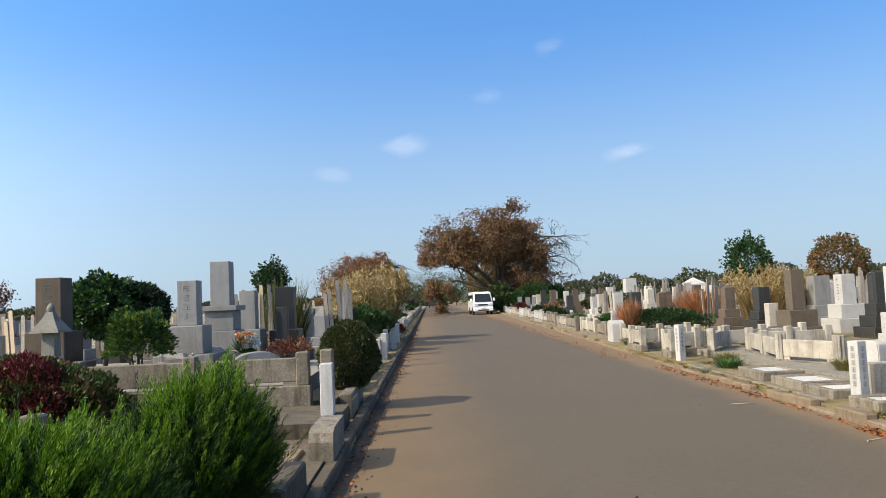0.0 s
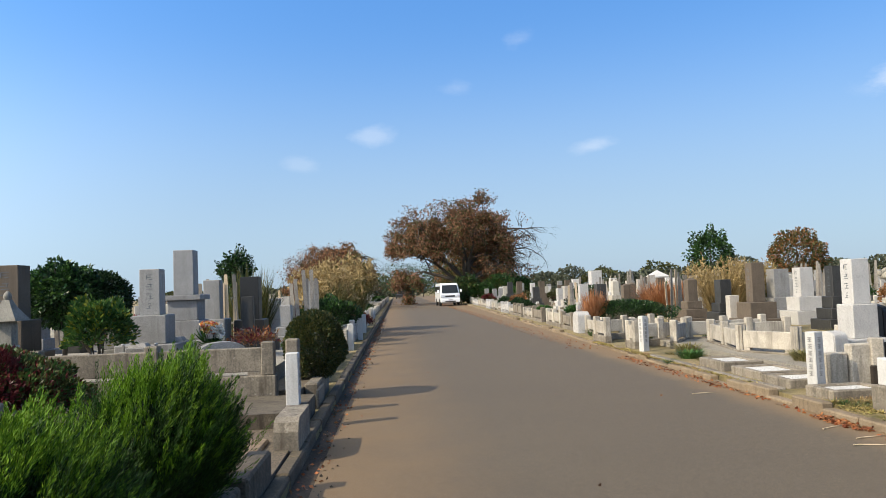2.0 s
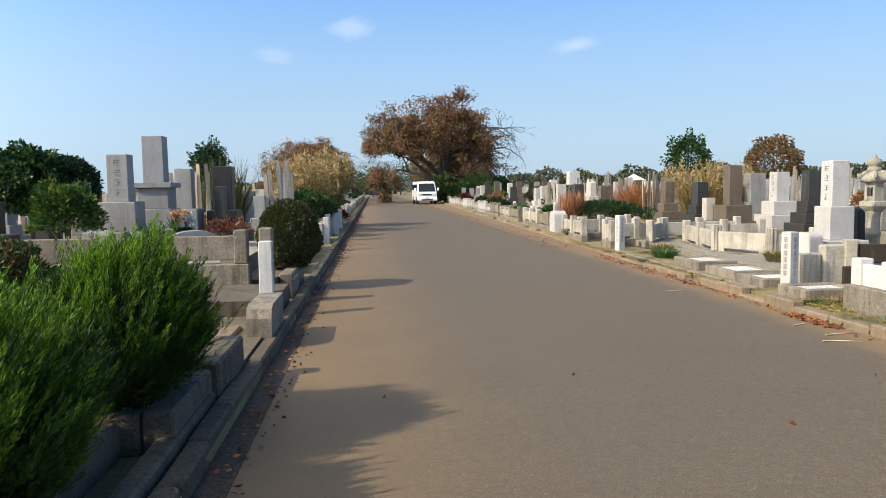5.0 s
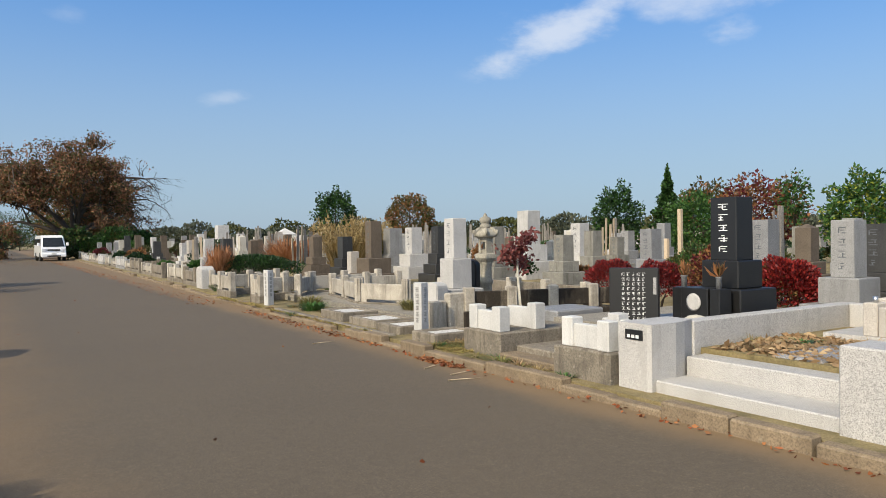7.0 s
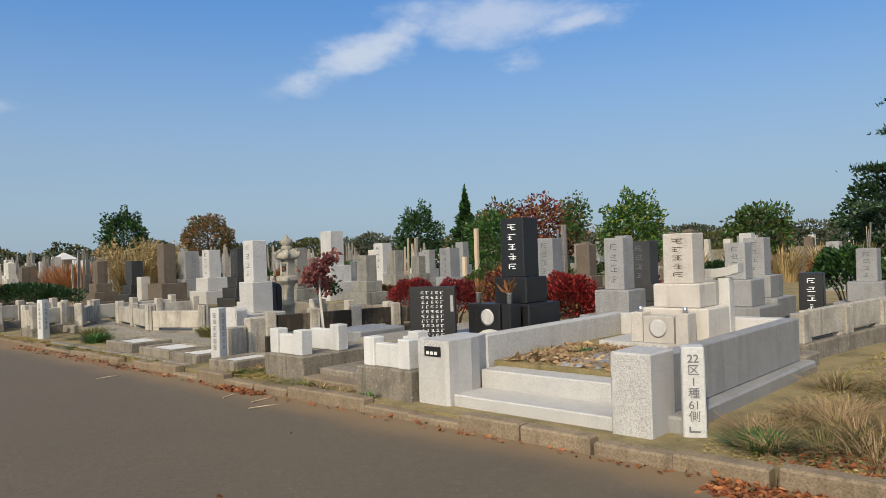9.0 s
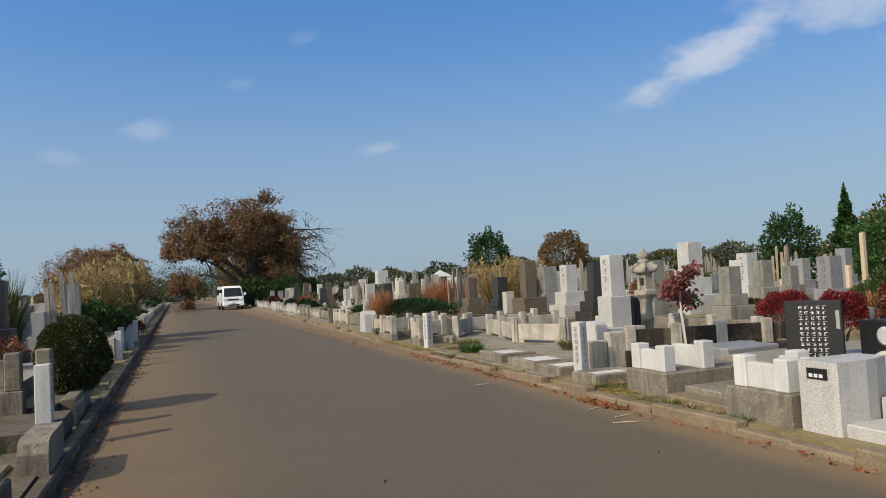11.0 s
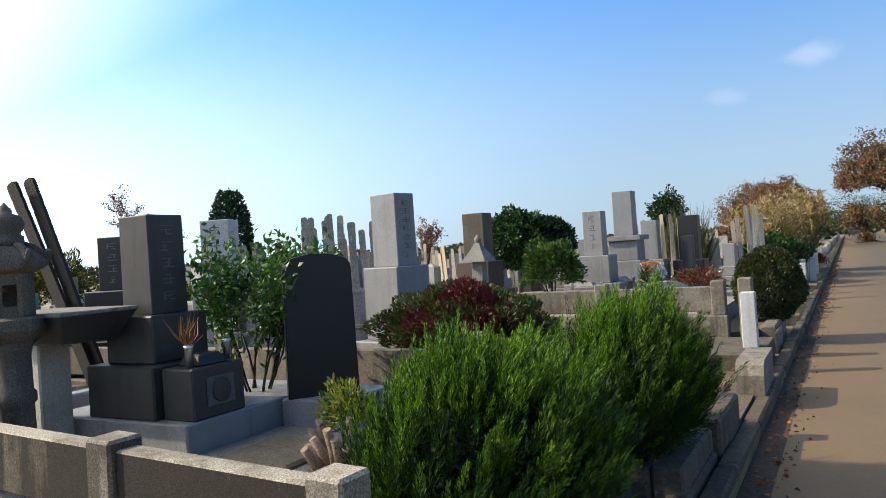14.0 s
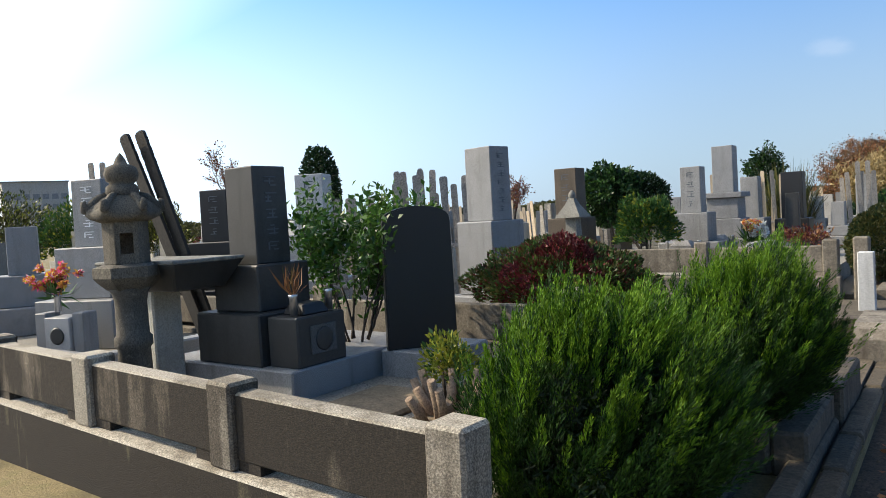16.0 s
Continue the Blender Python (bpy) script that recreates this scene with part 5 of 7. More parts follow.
gravestone(pose(6.92, 2.78, 0.528, 0, 0, -90), GRANITE_WARM, (0.30, 0.27, 0.48), [(0.66, 0.50, 0.30), (0.46, 0.40, 0.23)], "warm pale granite gravestone with engraved characters", STONE_BROWN, 5)
g = thing("incense_stand", pose(6.48, 2.80, 0.528, 0, 0, -90), "pale granite incense stand with two flower holders", "incense stand")
part("body", centred(0.30, 0.20, 0, 0.25, 0.008), GRANITE_WARM, g)
part("crest", lathe(bmesh.new(), [(0.075, 0.0), (0.085, 0.005), (0.07, 0.009)], 18), GRANITE, g).matrix_basis = pose(0, -0.101, 0.14, 90, 0, 0)
for s in (-1, 1):
    part("holder", centred(0.12, 0.18, 0, 0.28, 0.008, s * 0.22), GRANITE_WARM, g)
    part("tube", lathe(bmesh.new(), [(0.022, 0.28), (0.022, 0.33)], 10, s * 0.22), STEEL, g)
g = thing("stone_gate", pose(7.225, 2.80, 0.40, 0, 0, -90), "small white granite gate with an upswept lintel", "stone gate")
for s in (-1, 1):
    part("post", taper(bmesh.new(), 0.12, 0.12, 0.11, 0.11, 0, 0.69, 0.09 + s * 0.21, 0, 0.008), GRANITE_WHITE, g)
bm = bmesh.new()
rows = []
for x in (-0.28, -0.20, -0.08, 0.05, 0.20, 0.34, 0.45):
    z = 0.69 + 0.055 * abs((x - 0.09) / 0.36) ** 2.5
    rows.append([bm.verts.new(p) for p in ((x, -0.065, z), (x, 0.065, z), (x, 0.075, z + 0.085), (x, -0.075, z + 0.085))])
for a, b in zip(rows, rows[1:]):
    for k in range(4):
        bm.faces.new((a[k], a[(k + 1) % 4], b[(k + 1) % 4], b[k]))
bm.faces.new(rows[0])
bm.faces.new(rows[-1])
bmesh.ops.recalc_face_normals(bm, faces=bm.faces)
part("lintel", bm, GRANITE_WHITE, g)
marker_post(pose(4.72, 1.74, 0.07, 0, 0, -62), 0.70, "white marker post with black section lettering", ["22", "区", "1", "種", "61", "側", "", "<"], bars=6, sides=(1,))
rw = random.Random(9)
for k in range(34):
    x, y = rw.uniform(5.16, 6.35), rw.uniform(2.15, 3.62)
    if 5.12 < x < 5.98 and 2.70 < y < 3.20:
        continue
    green = k % 7 == 3
    tuft(pose(x, y, 0.47), 26 if not green else 60, rw.uniform(0.05, 0.13) if not green else 0.06, rw.uniform(0.20, 0.42), L_GREEN if green else (L_STRAW, L_DRY, L_STRAW_GREEN)[k % 3], "small green weeds in a plot bed" if green else "thin dry straw-coloured weeds in a plot bed", 600 + k, width=0.0028 if not green else 0.006, droop=1.0, group="weeds in the plot bed")

# the plot was laid out from its front edge at the kerb: set it to its true distance and size
at_eye = Vector((0.137, -0.336, 1.423))
grow_plot = Matrix.Translation(at_eye) @ Matrix.Scale(1.095, 4) @ Matrix.Translation(-at_eye)
for ob in set(scene.objects) - before:
    if ob.parent is None:
        ob.matrix_basis = grow_plot @ ob.matrix_basis

# white kerbed plots on a concrete base
g = thing("concrete_base", pose(0, 0, 0), "stained concrete base under two small plots", "concrete base")
part("block", block(4.80, 6.1, 4.44, 5.20, 0.0, 0.355, 0.015), CONCRETE, g)
part("block", block(5.12, 6.1, 5.203, 6.20, 0.0, 0.20, 0.015), CONCRETE, g)
part("step", block(4.86, 5.117, 5.203, 6.20, 0.0, 0.14, 0.015), KERB, g)
part("block", block(4.90, 6.1, 6.203, 6.92, 0.0, 0.345, 0.015), CONCRETE, g)


def low_kerb(x, y0, y1, z, posts, mat, label, h=0.27):
    g = thing("plot_kerb", pose(0, 0, 0), label, "plot kerb")
    part("wall", block(x + 0.03, x + 0.12, y0 + 0.02, y1 - 0.02, z, z + h * 0.80, 0.008), mat, g)
    for p in posts:
        part("post", block(x, x + 0.15, p - 0.075, p + 0.075, z, z + h, 0.010), mat, g)
    return g


low_kerb(4.85, 4.50, 5.15, 0.352, (4.58, 5.06), WHITE_PAINT, "white stone kerb with square posts", 0.28)
low_kerb(5.32, 4.52, 5.12, 0.352, (4.92,), WHITE_PAINT, "white stone kerb with a square post", 0.29)
low_kerb(4.95, 6.26, 6.88, 0.342, (6.35, 6.80), WHITE_PAINT, "white stone kerb with square posts", 0.28)
low_kerb(5.42, 6.22, 6.80, 0.342, (6.30,), WHITE_PAINT, "white stone kerb with a square post", 0.30)
edging("granite_bench", [(6.2, 7.0, 6.75, 7.4, 0.05, 0.46)], GRANITE_BLUE, "low bluish granite block behind the white kerbs", "granite block")
sheet("plot_bed_6", 6.1, 11.5, 4.45, 6.70, 0.0, 0.40, GRAVEL, "grey gravel bed of a family grave", "gravel bed")
g = thing("name_tablet", pose(6.05, 5.32, 0.19, 0, 0, -58), "polished black name tablet with white engraved columns", "name tablet")
part("slab", centred(0.52, 0.08, 0, 0.86, 0.006), STONE_BLACK, g)
writing(g, 0.036, 0.14, 0.82, -0.0415, INK_WHITE, 13, 5)
part("plate", block(0.205, 0.24, -0.044, -0.040, 0.58, 0.76, 0.002), GRANITE_MID, g, "small grey plate")
sheet("plot_platform_2", 6.3, 7.6, 4.25, 5.45, 0.398, 0.50, GRANITE_MID, "grey granite platform of a family grave", "stone platform")
gravestone(pose(7.02, 4.82, 0.498, 0, 0, -90), STONE_BLACK, (0.33, 0.29, 0.68), [(0.66, 0.62, 0.32), (0.46, 0.42, 0.30)], "tall polished black gravestone with white engraved characters", INK_WHITE, 5)
g = thing("incense_stand", pose(6.55, 4.85, 0.498, 0, 0, -90), "polished black incense stand with a white round crest", "incense stand")
part("body", centred(0.34, 0.24, 0, 0.34, 0.008), STONE_BLACK, g)
part("crest", lathe(bmesh.new(), [(0.085, 0.0), (0.095, 0.006), (0.07, 0.010), (0.03, 0.006)], 20), GRANITE_WHITE, g).matrix_basis = pose(0, -0.121, 0.19, 90, 0, 0)
for s in (-1, 1):
    part("flower_tube", lathe(bmesh.new(), [(0.03, 0.34), (0.03, 0.45), (0.04, 0.46)], 12, s * 0.22), GRANITE_BLUE, g)
    rng = np.random.default_rng(71 + s)
    c = np.zeros((30, 3)) + (s * 0.22, 0, 0.45)
    part("withered_flowers", quads_mesh("withered_flowers", leaf_quads(rng, c, rng.normal(size=(30, 3)) * 0.35 + (0, 0, 1), 0.16, 0.03)), L_RUST, g)
    part("holder", centred(0.12, 0.2, 0, 0.34 - 0.004, 0.006, s * 0.24), STONE_BLACK, g)
g = thing("arched_stone", pose(6.1, 4.55, 0.398, 0, 0, -75), "small rough arched stone before a black grave", "garden stone")
bm = bmesh.new()
tube(bm, [Vector((0.16 * math.cos(a), 0, 0.02 + 0.14 * math.sin(a))) for a in [math.pi * k / 8 for k in range(9)]], [0.05] * 9, 8)
part("arch", bm, STONE_PALE, g)
bush(pose(9.45, 5.75, 0.05), 0.48, 0.48, 0.50, [(L_RED, 0.85), (L_WINE, 0.15)], 5500, 0.06, 0.032, "vivid red autumn azalea", 72)
bush(pose(9.45, 6.15, 0.05), 0.7, 0.7, 0.42, [(L_OLIVE, 0.5), (L_RUST, 0.5)], 4000, 0.06, 0.03, "olive and rust coloured azalea", 73)
bush(pose(9.45, 8.05, 0.05), 0.42, 0.42, 0.45, [(L_WINE, 0.5), (L_RED, 0.5)], 5000, 0.045, 0.026, "rounded dark red azalea", 74)
bush(pose(10.5, 10.1, 0.05), 0.52, 0.52, 0.43, [(L_WINE, 0.35), (L_RED, 0.65)], 5500, 0.045, 0.026, "rounded dark red azalea", 75)
bush(pose(11.4, 8.6, 0.05), 0.75, 0.75, 0.55, [(L_GREEN, 0.4), (L_OLIVE, 0.6)], 6500, 0.06, 0.03, "rounded green clipped shrub among graves", 76)
bush(pose(9.6, 7.0, 0.05), 0.40, 0.40, 0.58, [(L_RUST, 0.5), (L_WINE, 0.5)], 4000, 0.05, 0.028, "russet clipped shrub beside old graves", 77)

# maple sapling
L_MAPLE = leaf_mat("faded_maple_red", [(0.12, 0.035, 0.035), (0.20, 0.06, 0.055), (0.28, 0.10, 0.085)], 0.5, 0.3)
rng = np.random.default_rng(81)
g = thing("maple_sapling", pose(6.28, 7.62, 0.06), "slender young maple with dark red leaves", "tree")
bm = bmesh.new()
tube(bm, [Vector((0, 0, -0.05)), Vector((0.03, 0.02, 0.4)), Vector((-0.02, 0, 0.85)), Vector((0, 0.02, 1.2))], [0.028, 0.022, 0.018, 0.012], 7)
tips = []
for k in range(7):
    a = k * 0.9
    grow(bm, rng, Vector((-0.01, 0, 0.85 + 0.05 * k)), Vector((math.cos(a), math.sin(a), 1.1)), 0.19, 0.009, 1, tips, 0.45, 4, 0.06, 0.15, 0.7)
part("trunk", bm, STONE_PALE, g)
t = np.array(tips)
c = np.repeat(t, 5, 0) + rng.normal(size=(len(t) * 5, 3)) * 0.04
part("crown", quads_mesh("crown", leaf_quads(rng, c, rng.normal(size=c.shape) + (0, 0, -0.4), 0.075, 0.042)), L_MAPLE, g)

# ---- right: the older plots ----
fence_run((5.95, 8.35), (8.35, 7.55), 0.05, 0.30, 0.64, 4, (DARK_CONCRETE, CONCRETE_PALE, DARK_CONCRETE), "dark stained plot fence with pale posts", 0.15, (0.08, 0.28), 0.18)
fence_run((8.35, 7.55), (8.35, 11.5), 0.05, 0.25, 0.6, 4, (CONCRETE, CONCRETE_PALE, CONCRETE), "weathered plot fence with pale posts", 0.14, (0.08, 0.28), 0.18, first=False)
edging("white_wall", [(5.62, 5.92, 8.35, 8.50, 0.07, 0.62), (5.30, 5.60, 8.38, 8.50, 0.07, 0.52)], CONCRETE_PALE, "flaking white plaster wall stub", "low wall")
WHITE_GRAVEL = stone_mat("white_marble_gravel", (0.60, 0.585, 0.55), 0.45, 0.2, 0.8, 55)


def grave_bed(x0, x1, y0, y1, h, w=0.09):
    """A small grave bed: four worn rim stones round white gravel."""
    g = thing("grave_bed", pose(0, 0, 0.07), "low worn stone rim round a bed of white gravel", "grave bed", "old grave beds")
    for b in ((x0, x1, y0, y0 + w), (x0, x1, y1 - w, y1), (x0, x0 + w, y0 + w + 0.003, y1 - w - 0.003), (x1 - w, x1, y0 + w + 0.003, y1 - w - 0.003)):
        part("rim_stone", block(*b, -0.05, h, 0.014), CONCRETE, g)
    part("gravel", block(x0 + w - 0.01, x1 - w + 0.01, y0 + w - 0.01, y1 - w + 0.01, -0.05, h - 0.025, 0.0), WHITE_GRAVEL, g, "white marble gravel")
    return g


grave_bed(4.84, 5.55, 7.50, 8.06, 0.13)
grave_bed(4.92, 5.68, 8.55, 9.25, 0.12)
grave_bed(4.98, 5.66, 9.40, 10.30, 0.12)
grave_bed(4.96, 5.60, 10.50, 11.40, 0.15)
edging("plot_edging", [(4.75, 4.86, 8.50, 10.45, 0.0, 0.105), (4.75, 4.86, 10.46, 13.2, 0.0, 0.115)], CONCRETE, "stained concrete edging of a grave bed")
marker_post(pose(5.06, 8.18, 0.07, 0, 0, -72), 0.74, "white marker post with dark worn lettering", bars=6)
marker_post(pose(5.02, 14.25, 0.07, 0, 0, -72), 0.72, "white marker post with dark worn lettering", bars=6)
sheet("plot_bed_7", 5.75, 8.2, 8.6, 15.4, 0.0, 0.20, GRAVEL, "grey gravel bed among old graves", "gravel bed")
for (x0, y0, x1, y1, n) in ((6.05, 12.15, 6.50, 11.15, 1), (6.50, 11.15, 7.9, 11.0, 2), (6.05, 12.15, 6.45, 14.3, 2), (6.45, 14.3, 8.0, 14.2, 2), (5.75, 14.5, 6.3, 15.3, 1), (6.3, 15.3, 8.1, 15.4, 2), (5.05, 14.8, 5.05, 15.25, 1), (4.98, 16.7, 4.95, 17.5, 1), (5.05, 15.25, 6.5, 15.6, 2), (4.95, 17.5, 6.4, 17.7, 2)):
    fence_run((x0, y0), (x1, y1), 0.07, 0.16, 0.60, n, (CONCRETE, CONCRETE_PALE, CONCRETE_PALE), "pale weathered plot fence with square posts", 0.14, (0.08, 0.34), 0.16)
gravestone(pose(6.32, 9.25, 0.198, 0, 0, -90), GRANITE, (0.26, 0.25, 0.62), [(0.62, 0.62, 0.42), (0.36, 0.36, 0.46)], "white granite gravestone with engraved characters", INK_GREY, 4)
slab_stone(pose(6.78, 9.62, 0.198, 0, 0, -80), STONE_BLACK, 0.5, 0.12, 0.85, "polished black upright memorial stone")
STONE_MOTTLED = stone_mat("mottled_lantern_stone", (0.33, 0.305, 0.245), 0.35, 0.9, 0.85, 70, (0.46, 0.44, 0.36))
stone_lantern(pose(7.32, 9.85, 0.198), STONE_MOTTLED, 0.90, "pale lichen-spotted stone lantern")
slab_stone(pose(5.75, 8.95, 0.198, 0, 0, -80), GRANITE, 0.34, 0.22, 0.55, "small pale rounded memorial stone")
gravestone(pose(9.3, 18.0, 0.07, 0, 0, -90), STONE_BROWN, (0.36, 0.34, 1.02), [(1.1, 1.0, 0.36), (0.75, 0.7, 0.42)], "tall brown weathered gravestone on a stepped base", INK_GREY, 4)
gravestone(pose(8.95, 18.6, 0.07, 0, 0, -90), GRANITE_WARM, (0.26, 0.26, 0.66), [(0.5, 0.5, 0.3)], "small pale weathered gravestone")
gravestone(pose(14.4, 17.5, 0.07, 0, 0, -90), GRANITE_WHITE, (0.52, 0.5, 1.05), [(1.2, 1.2, 0.55), (0.8, 0.8, 0.50)], "large white granite gravestone on a stepped base", None)
gravestone(pose(14.85, 15.7, 0.07, 0, 0, -90), GRANITE, (0.40, 0.38, 0.85), [(1.0, 1.0, 0.4), (0.65, 0.65, 0.42)], "pale granite gravestone on a stepped base", INK_GREY)
gravestone(pose(12.1, 22.1, 0.07, 0, 0, -90), GRANITE_MID, (0.5, 0.5, 0.9), [(1.0, 1.0, 0.4), (0.7, 0.7, 0.35)], "grey granite gravestone on a stepped base")
gravestone(pose(11.9, 20.3, 0.07, 0, 0, -90), GRANITE, (0.42, 0.40, 0.85), [(1.0, 1.0, 0.4), (0.7, 0.7, 0.4)], "pale granite gravestone on a stepped base", INK_GREY)
gravestone(pose(9.25, 33.1, 0.07, 0, 0, -90), GRANITE, (0.55, 0.5, 1.05), [(1.2, 1.2, 0.5), (0.8, 0.8, 0.45)], "pale granite gravestone on a stepped base", None)
gravestone(pose(9.32, 4.82, 0.07, 0, 0, -90), GRANITE_MID, (0.30, 0.30, 0.72), [(0.85, 0.8, 0.42), (0.52, 0.5, 0.34)], "pale granite gravestone with an engraved side", INK_GREY)
gravestone(pose(12.6, 4.1, 0.07, 0, 0, -90), GRANITE_MID, (0.34, 0.32, 0.62), [(0.9, 0.9, 0.45), (0.6, 0.6, 0.36)], "pale granite gravestone on a stepped base", INK_GREY)
gravestone(pose(10.2, 3.5, 0.07, 0, 0, -90), GRANITE_MID, (0.28, 0.26, 0.5), [(0.8, 0.8, 0.5), (0.5, 0.5, 0.36)], "pale granite gravestone with engraved columns", INK_GREY)
gravestone(pose(10.7, 2.72, 0.07, 0, 0, -80), STONE_BLACK, (0.30, 0.28, 0.56), [(0.62, 0.6, 0.36)], "black polished gravestone with a pale plate", INK_WHITE, 4)
fence_run((8.9, 2.35), (13.5, 1.75), 0.05, 0.22, 0.56, 4, (CONCRETE, CONCRETE_PALE, CONCRETE_PALE), "pale concrete plot fence along a grass path", 0.16, (0.09, 0.36), 0.2)
edging("plot_edging", [(8.3, 8.75, 2.1, 2.5, 0.05, 0.22), (7.75, 8.28, 2.0, 2.6, 0.05, 0.15)], CONCRETE, "low stained concrete edging")
edging("corner_block", [(5.02, 6.4, -0.05, 0.50, 0.05, 0.22), (5.3, 6.4, 0.0, 0.44, 0.2, 0.42)], CONCRETE, "low concrete corner of a grave plot")
rv = random.Random(64)
for k in range(26):
    x = 5.05 + 2.9 * rv.random()
    y = 1.62 - 0.85 * rv.random() ** 1.5 + 0.03 * (x - 5)
    tuft(pose(x, y, 0.06), 90, rv.uniform(0.10, 0.24), rv.uniform(0.35, 0.6), (L_STRAW, L_DRY, L_DRY, L_STRAW_GREEN)[k % 4], "low tangled dry grass beside the granite wall", 400 + k, width=0.0035, droop=0.9, group="dry grass on the verge")
tuft(pose(5.05, 1.45, 0.06), 160, 0.13, 0.5, L_GREEN, "low green and dry weeds beside the kerb", 67, width=0.006)
rg = random.Random(23)
for k in range(46):
    x, y = ((rg.uniform(4.70, 5.5), rg.uniform(6.95, 7.48)), (rg.uniform(4.68, 4.84), rg.uniform(8.2, 13.5)), (rg.uniform(4.68, 4.80), rg.uniform(4.7, 6.9)), (rg.uniform(5.1, 5.7), rg.uniform(11.5, 13.6)))[(0, 0, 1, 3, 0, 2)[k % 6]]
    tuft(pose(x, y, 0.06), 70, rg.uniform(0.04, 0.11), rg.uniform(0.15, 0.34), (L_GREEN, L_STRAW_GREEN, L_DRY, L_STRAW_GREEN, L_STRAW)[k % 5], "low green and dry weeds beside the kerb", 700 + k, width=0.004, droop=0.9, group="weeds beside the kerb")
tuft(pose(10.6, 22.7, 0.06), 900, 1.75, 1.5, L_STRAW, "tall clump of pampas grass with pale plumes", 68, plume=L_STRAW, width=0.016)
tuft(pose(11.6, 23.3, 0.06), 800, 1.7, 1.4, L_STRAW_GREEN, "tall clump of pampas grass with pale plumes", 69, plume=L_STRAW, width=0.016)
tuft(pose(10.6, 28.3, 0.06), 1000, 1.5, 1.9, L_ORANGE, "broad clump of russet dry grass", 70, width=0.016)
tuft(pose(5.8, 20.8, 0.06), 700, 1.3, 0.7, L_ORANGE, "upright clump of russet dry grass", 71, width=0.012)
tuft(pose(15.4, 37.5, 0.06), 700, 1.4, 1.6, L_ORANGE, "broad clump of russet dry grass", 78, width=0.02)
bush(pose(6.9, 20.9, 0.06), 1.25, 0.9, 0.45, [(L_DARK, 0.8), (L_GREEN, 0.2)], 8000, 0.06, 0.035, "wide low dark green hedge", 79)
slab_stone(pose(4.35 + 1.0, 20.6, 0.07, 0, 0, -90), GRANITE, 0.6, 0.35, 0.62, "pale square memorial stone at the roadside")
gravestone(pose(5.75, 22.3, 0.07, 0, 0, -90), GRANITE, (0.2, 0.2, 0.45), [(0.4, 0.4, 0.3)], "small pale gravestone at the roadside")
# plain wooden poles
for (x, y, h) in ((16.2, 13.2, 2.0), (16.0, 13.5, 1.2)):
    tagged(part("wooden_post", centred(0.11, 0.11, 0.0, h, 0.01), WOOD_PALE), "pale square wooden memorial post", "wooden post").location = (x, y, 0.06)

# more graves and walls along the grass path
gravestone(pose(14.3, 1.55, 0.07, 0, 0, -90), GRANITE_MID, (0.30, 0.28, 0.52), [(0.85, 0.85, 0.36), (0.52, 0.52, 0.32)], "pale granite gravestone beside the grass path", INK_GREY)
gravestone(pose(15.0, 0.9, 0.07, 0, 0, -90), GRANITE_WHITE, (0.30, 0.28, 0.52), [(0.85, 0.85, 0.36), (0.52, 0.52, 0.32)], "white granite gravestone beside the grass path", None)
gravestone(pose(13.2, 2.6, 0.07, 0, 0, -90), GRANITE_MID, (0.30, 0.28, 0.52), [(0.85, 0.85, 0.36), (0.52, 0.52, 0.32)], "grey granite gravestone beside the grass path", INK_GREY)
edging("plot_wall_block", [(11.9, 12.2, 0.55, 1.30, 0.05, 0.52), (12.25, 13.6, 0.55, 0.75, 0.05, 0.55)], CONCRETE_PALE, "pale concrete plot wall along the grass path", "low wall")
bush(pose(14.2, 0.1, 0.05), 0.75, 0.6, 0.42, [(L_DARK, 0.6), (L_GREEN, 0.4)], 5000, 0.07, 0.04, "rounded dark green clipped hedge", 170)
for k, (x, y, h, s) in enumerate(((5.3, 12.6, 0.35, 0.6), (5.6, 13.4, 0.45, 0.6), (5.9, 16.2, 0.5, 0.7), (5.4, 19.2, 0.4, 0.6), (6.2, 10.4, 0.35, 0.5), (7.4, 12.6, 0.5, 0.8), (7.6, 16.6, 0.7, 0.9), (8.6, 13.2, 0.8, 0.9))):
    tuft(pose(x, y, 0.06 if not 5.75 < x < 8.2 or y > 15.4 else 0.198), 260, h * 0.55, s, (L_GREEN, L_STRAW_GREEN, L_OLIVE)[k % 3], "weeds and grass between old plots", 180 + k, width=0.008)
# ---- the fields of graves on both sides ----
rng = random.Random(17)
TEMPLATES = []
spec = [(GRANITE, (0.34, 0.32, 0.75), 0.0), (GRANITE_MID, (0.34, 0.32, 0.70), 0.0), (GRANITE_WARM, (0.32, 0.30, 0.66), 0.0), (STONE_DARK, (0.36, 0.32, 0.78), 0.0),
        (STONE_OLD, (0.34, 0.32, 0.72), 0.0), (STONE_BROWN, (0.32, 0.30, 0.80), 0.08), (GRANITE_BLUE, (0.36, 0.34, 0.85), 0.0), (STONE_PALE, (0.28, 0.26, 0.6), 0.08), (STONE_OLD, (0.30, 0.28, 0.62), 0.0)]
words = {"light_granite": "pale granite", "grey_granite": "grey granite", "warm_granite": "warm pale granite", "dark_stone": "dark polished", "white_granite": "white granite", "brown_weathered_stone": "brown weathered", "blue_grey_granite": "bluish grey granite", "pale_weathered_stone": "pale weathered", "old_mossy_stone": "old mossy"}
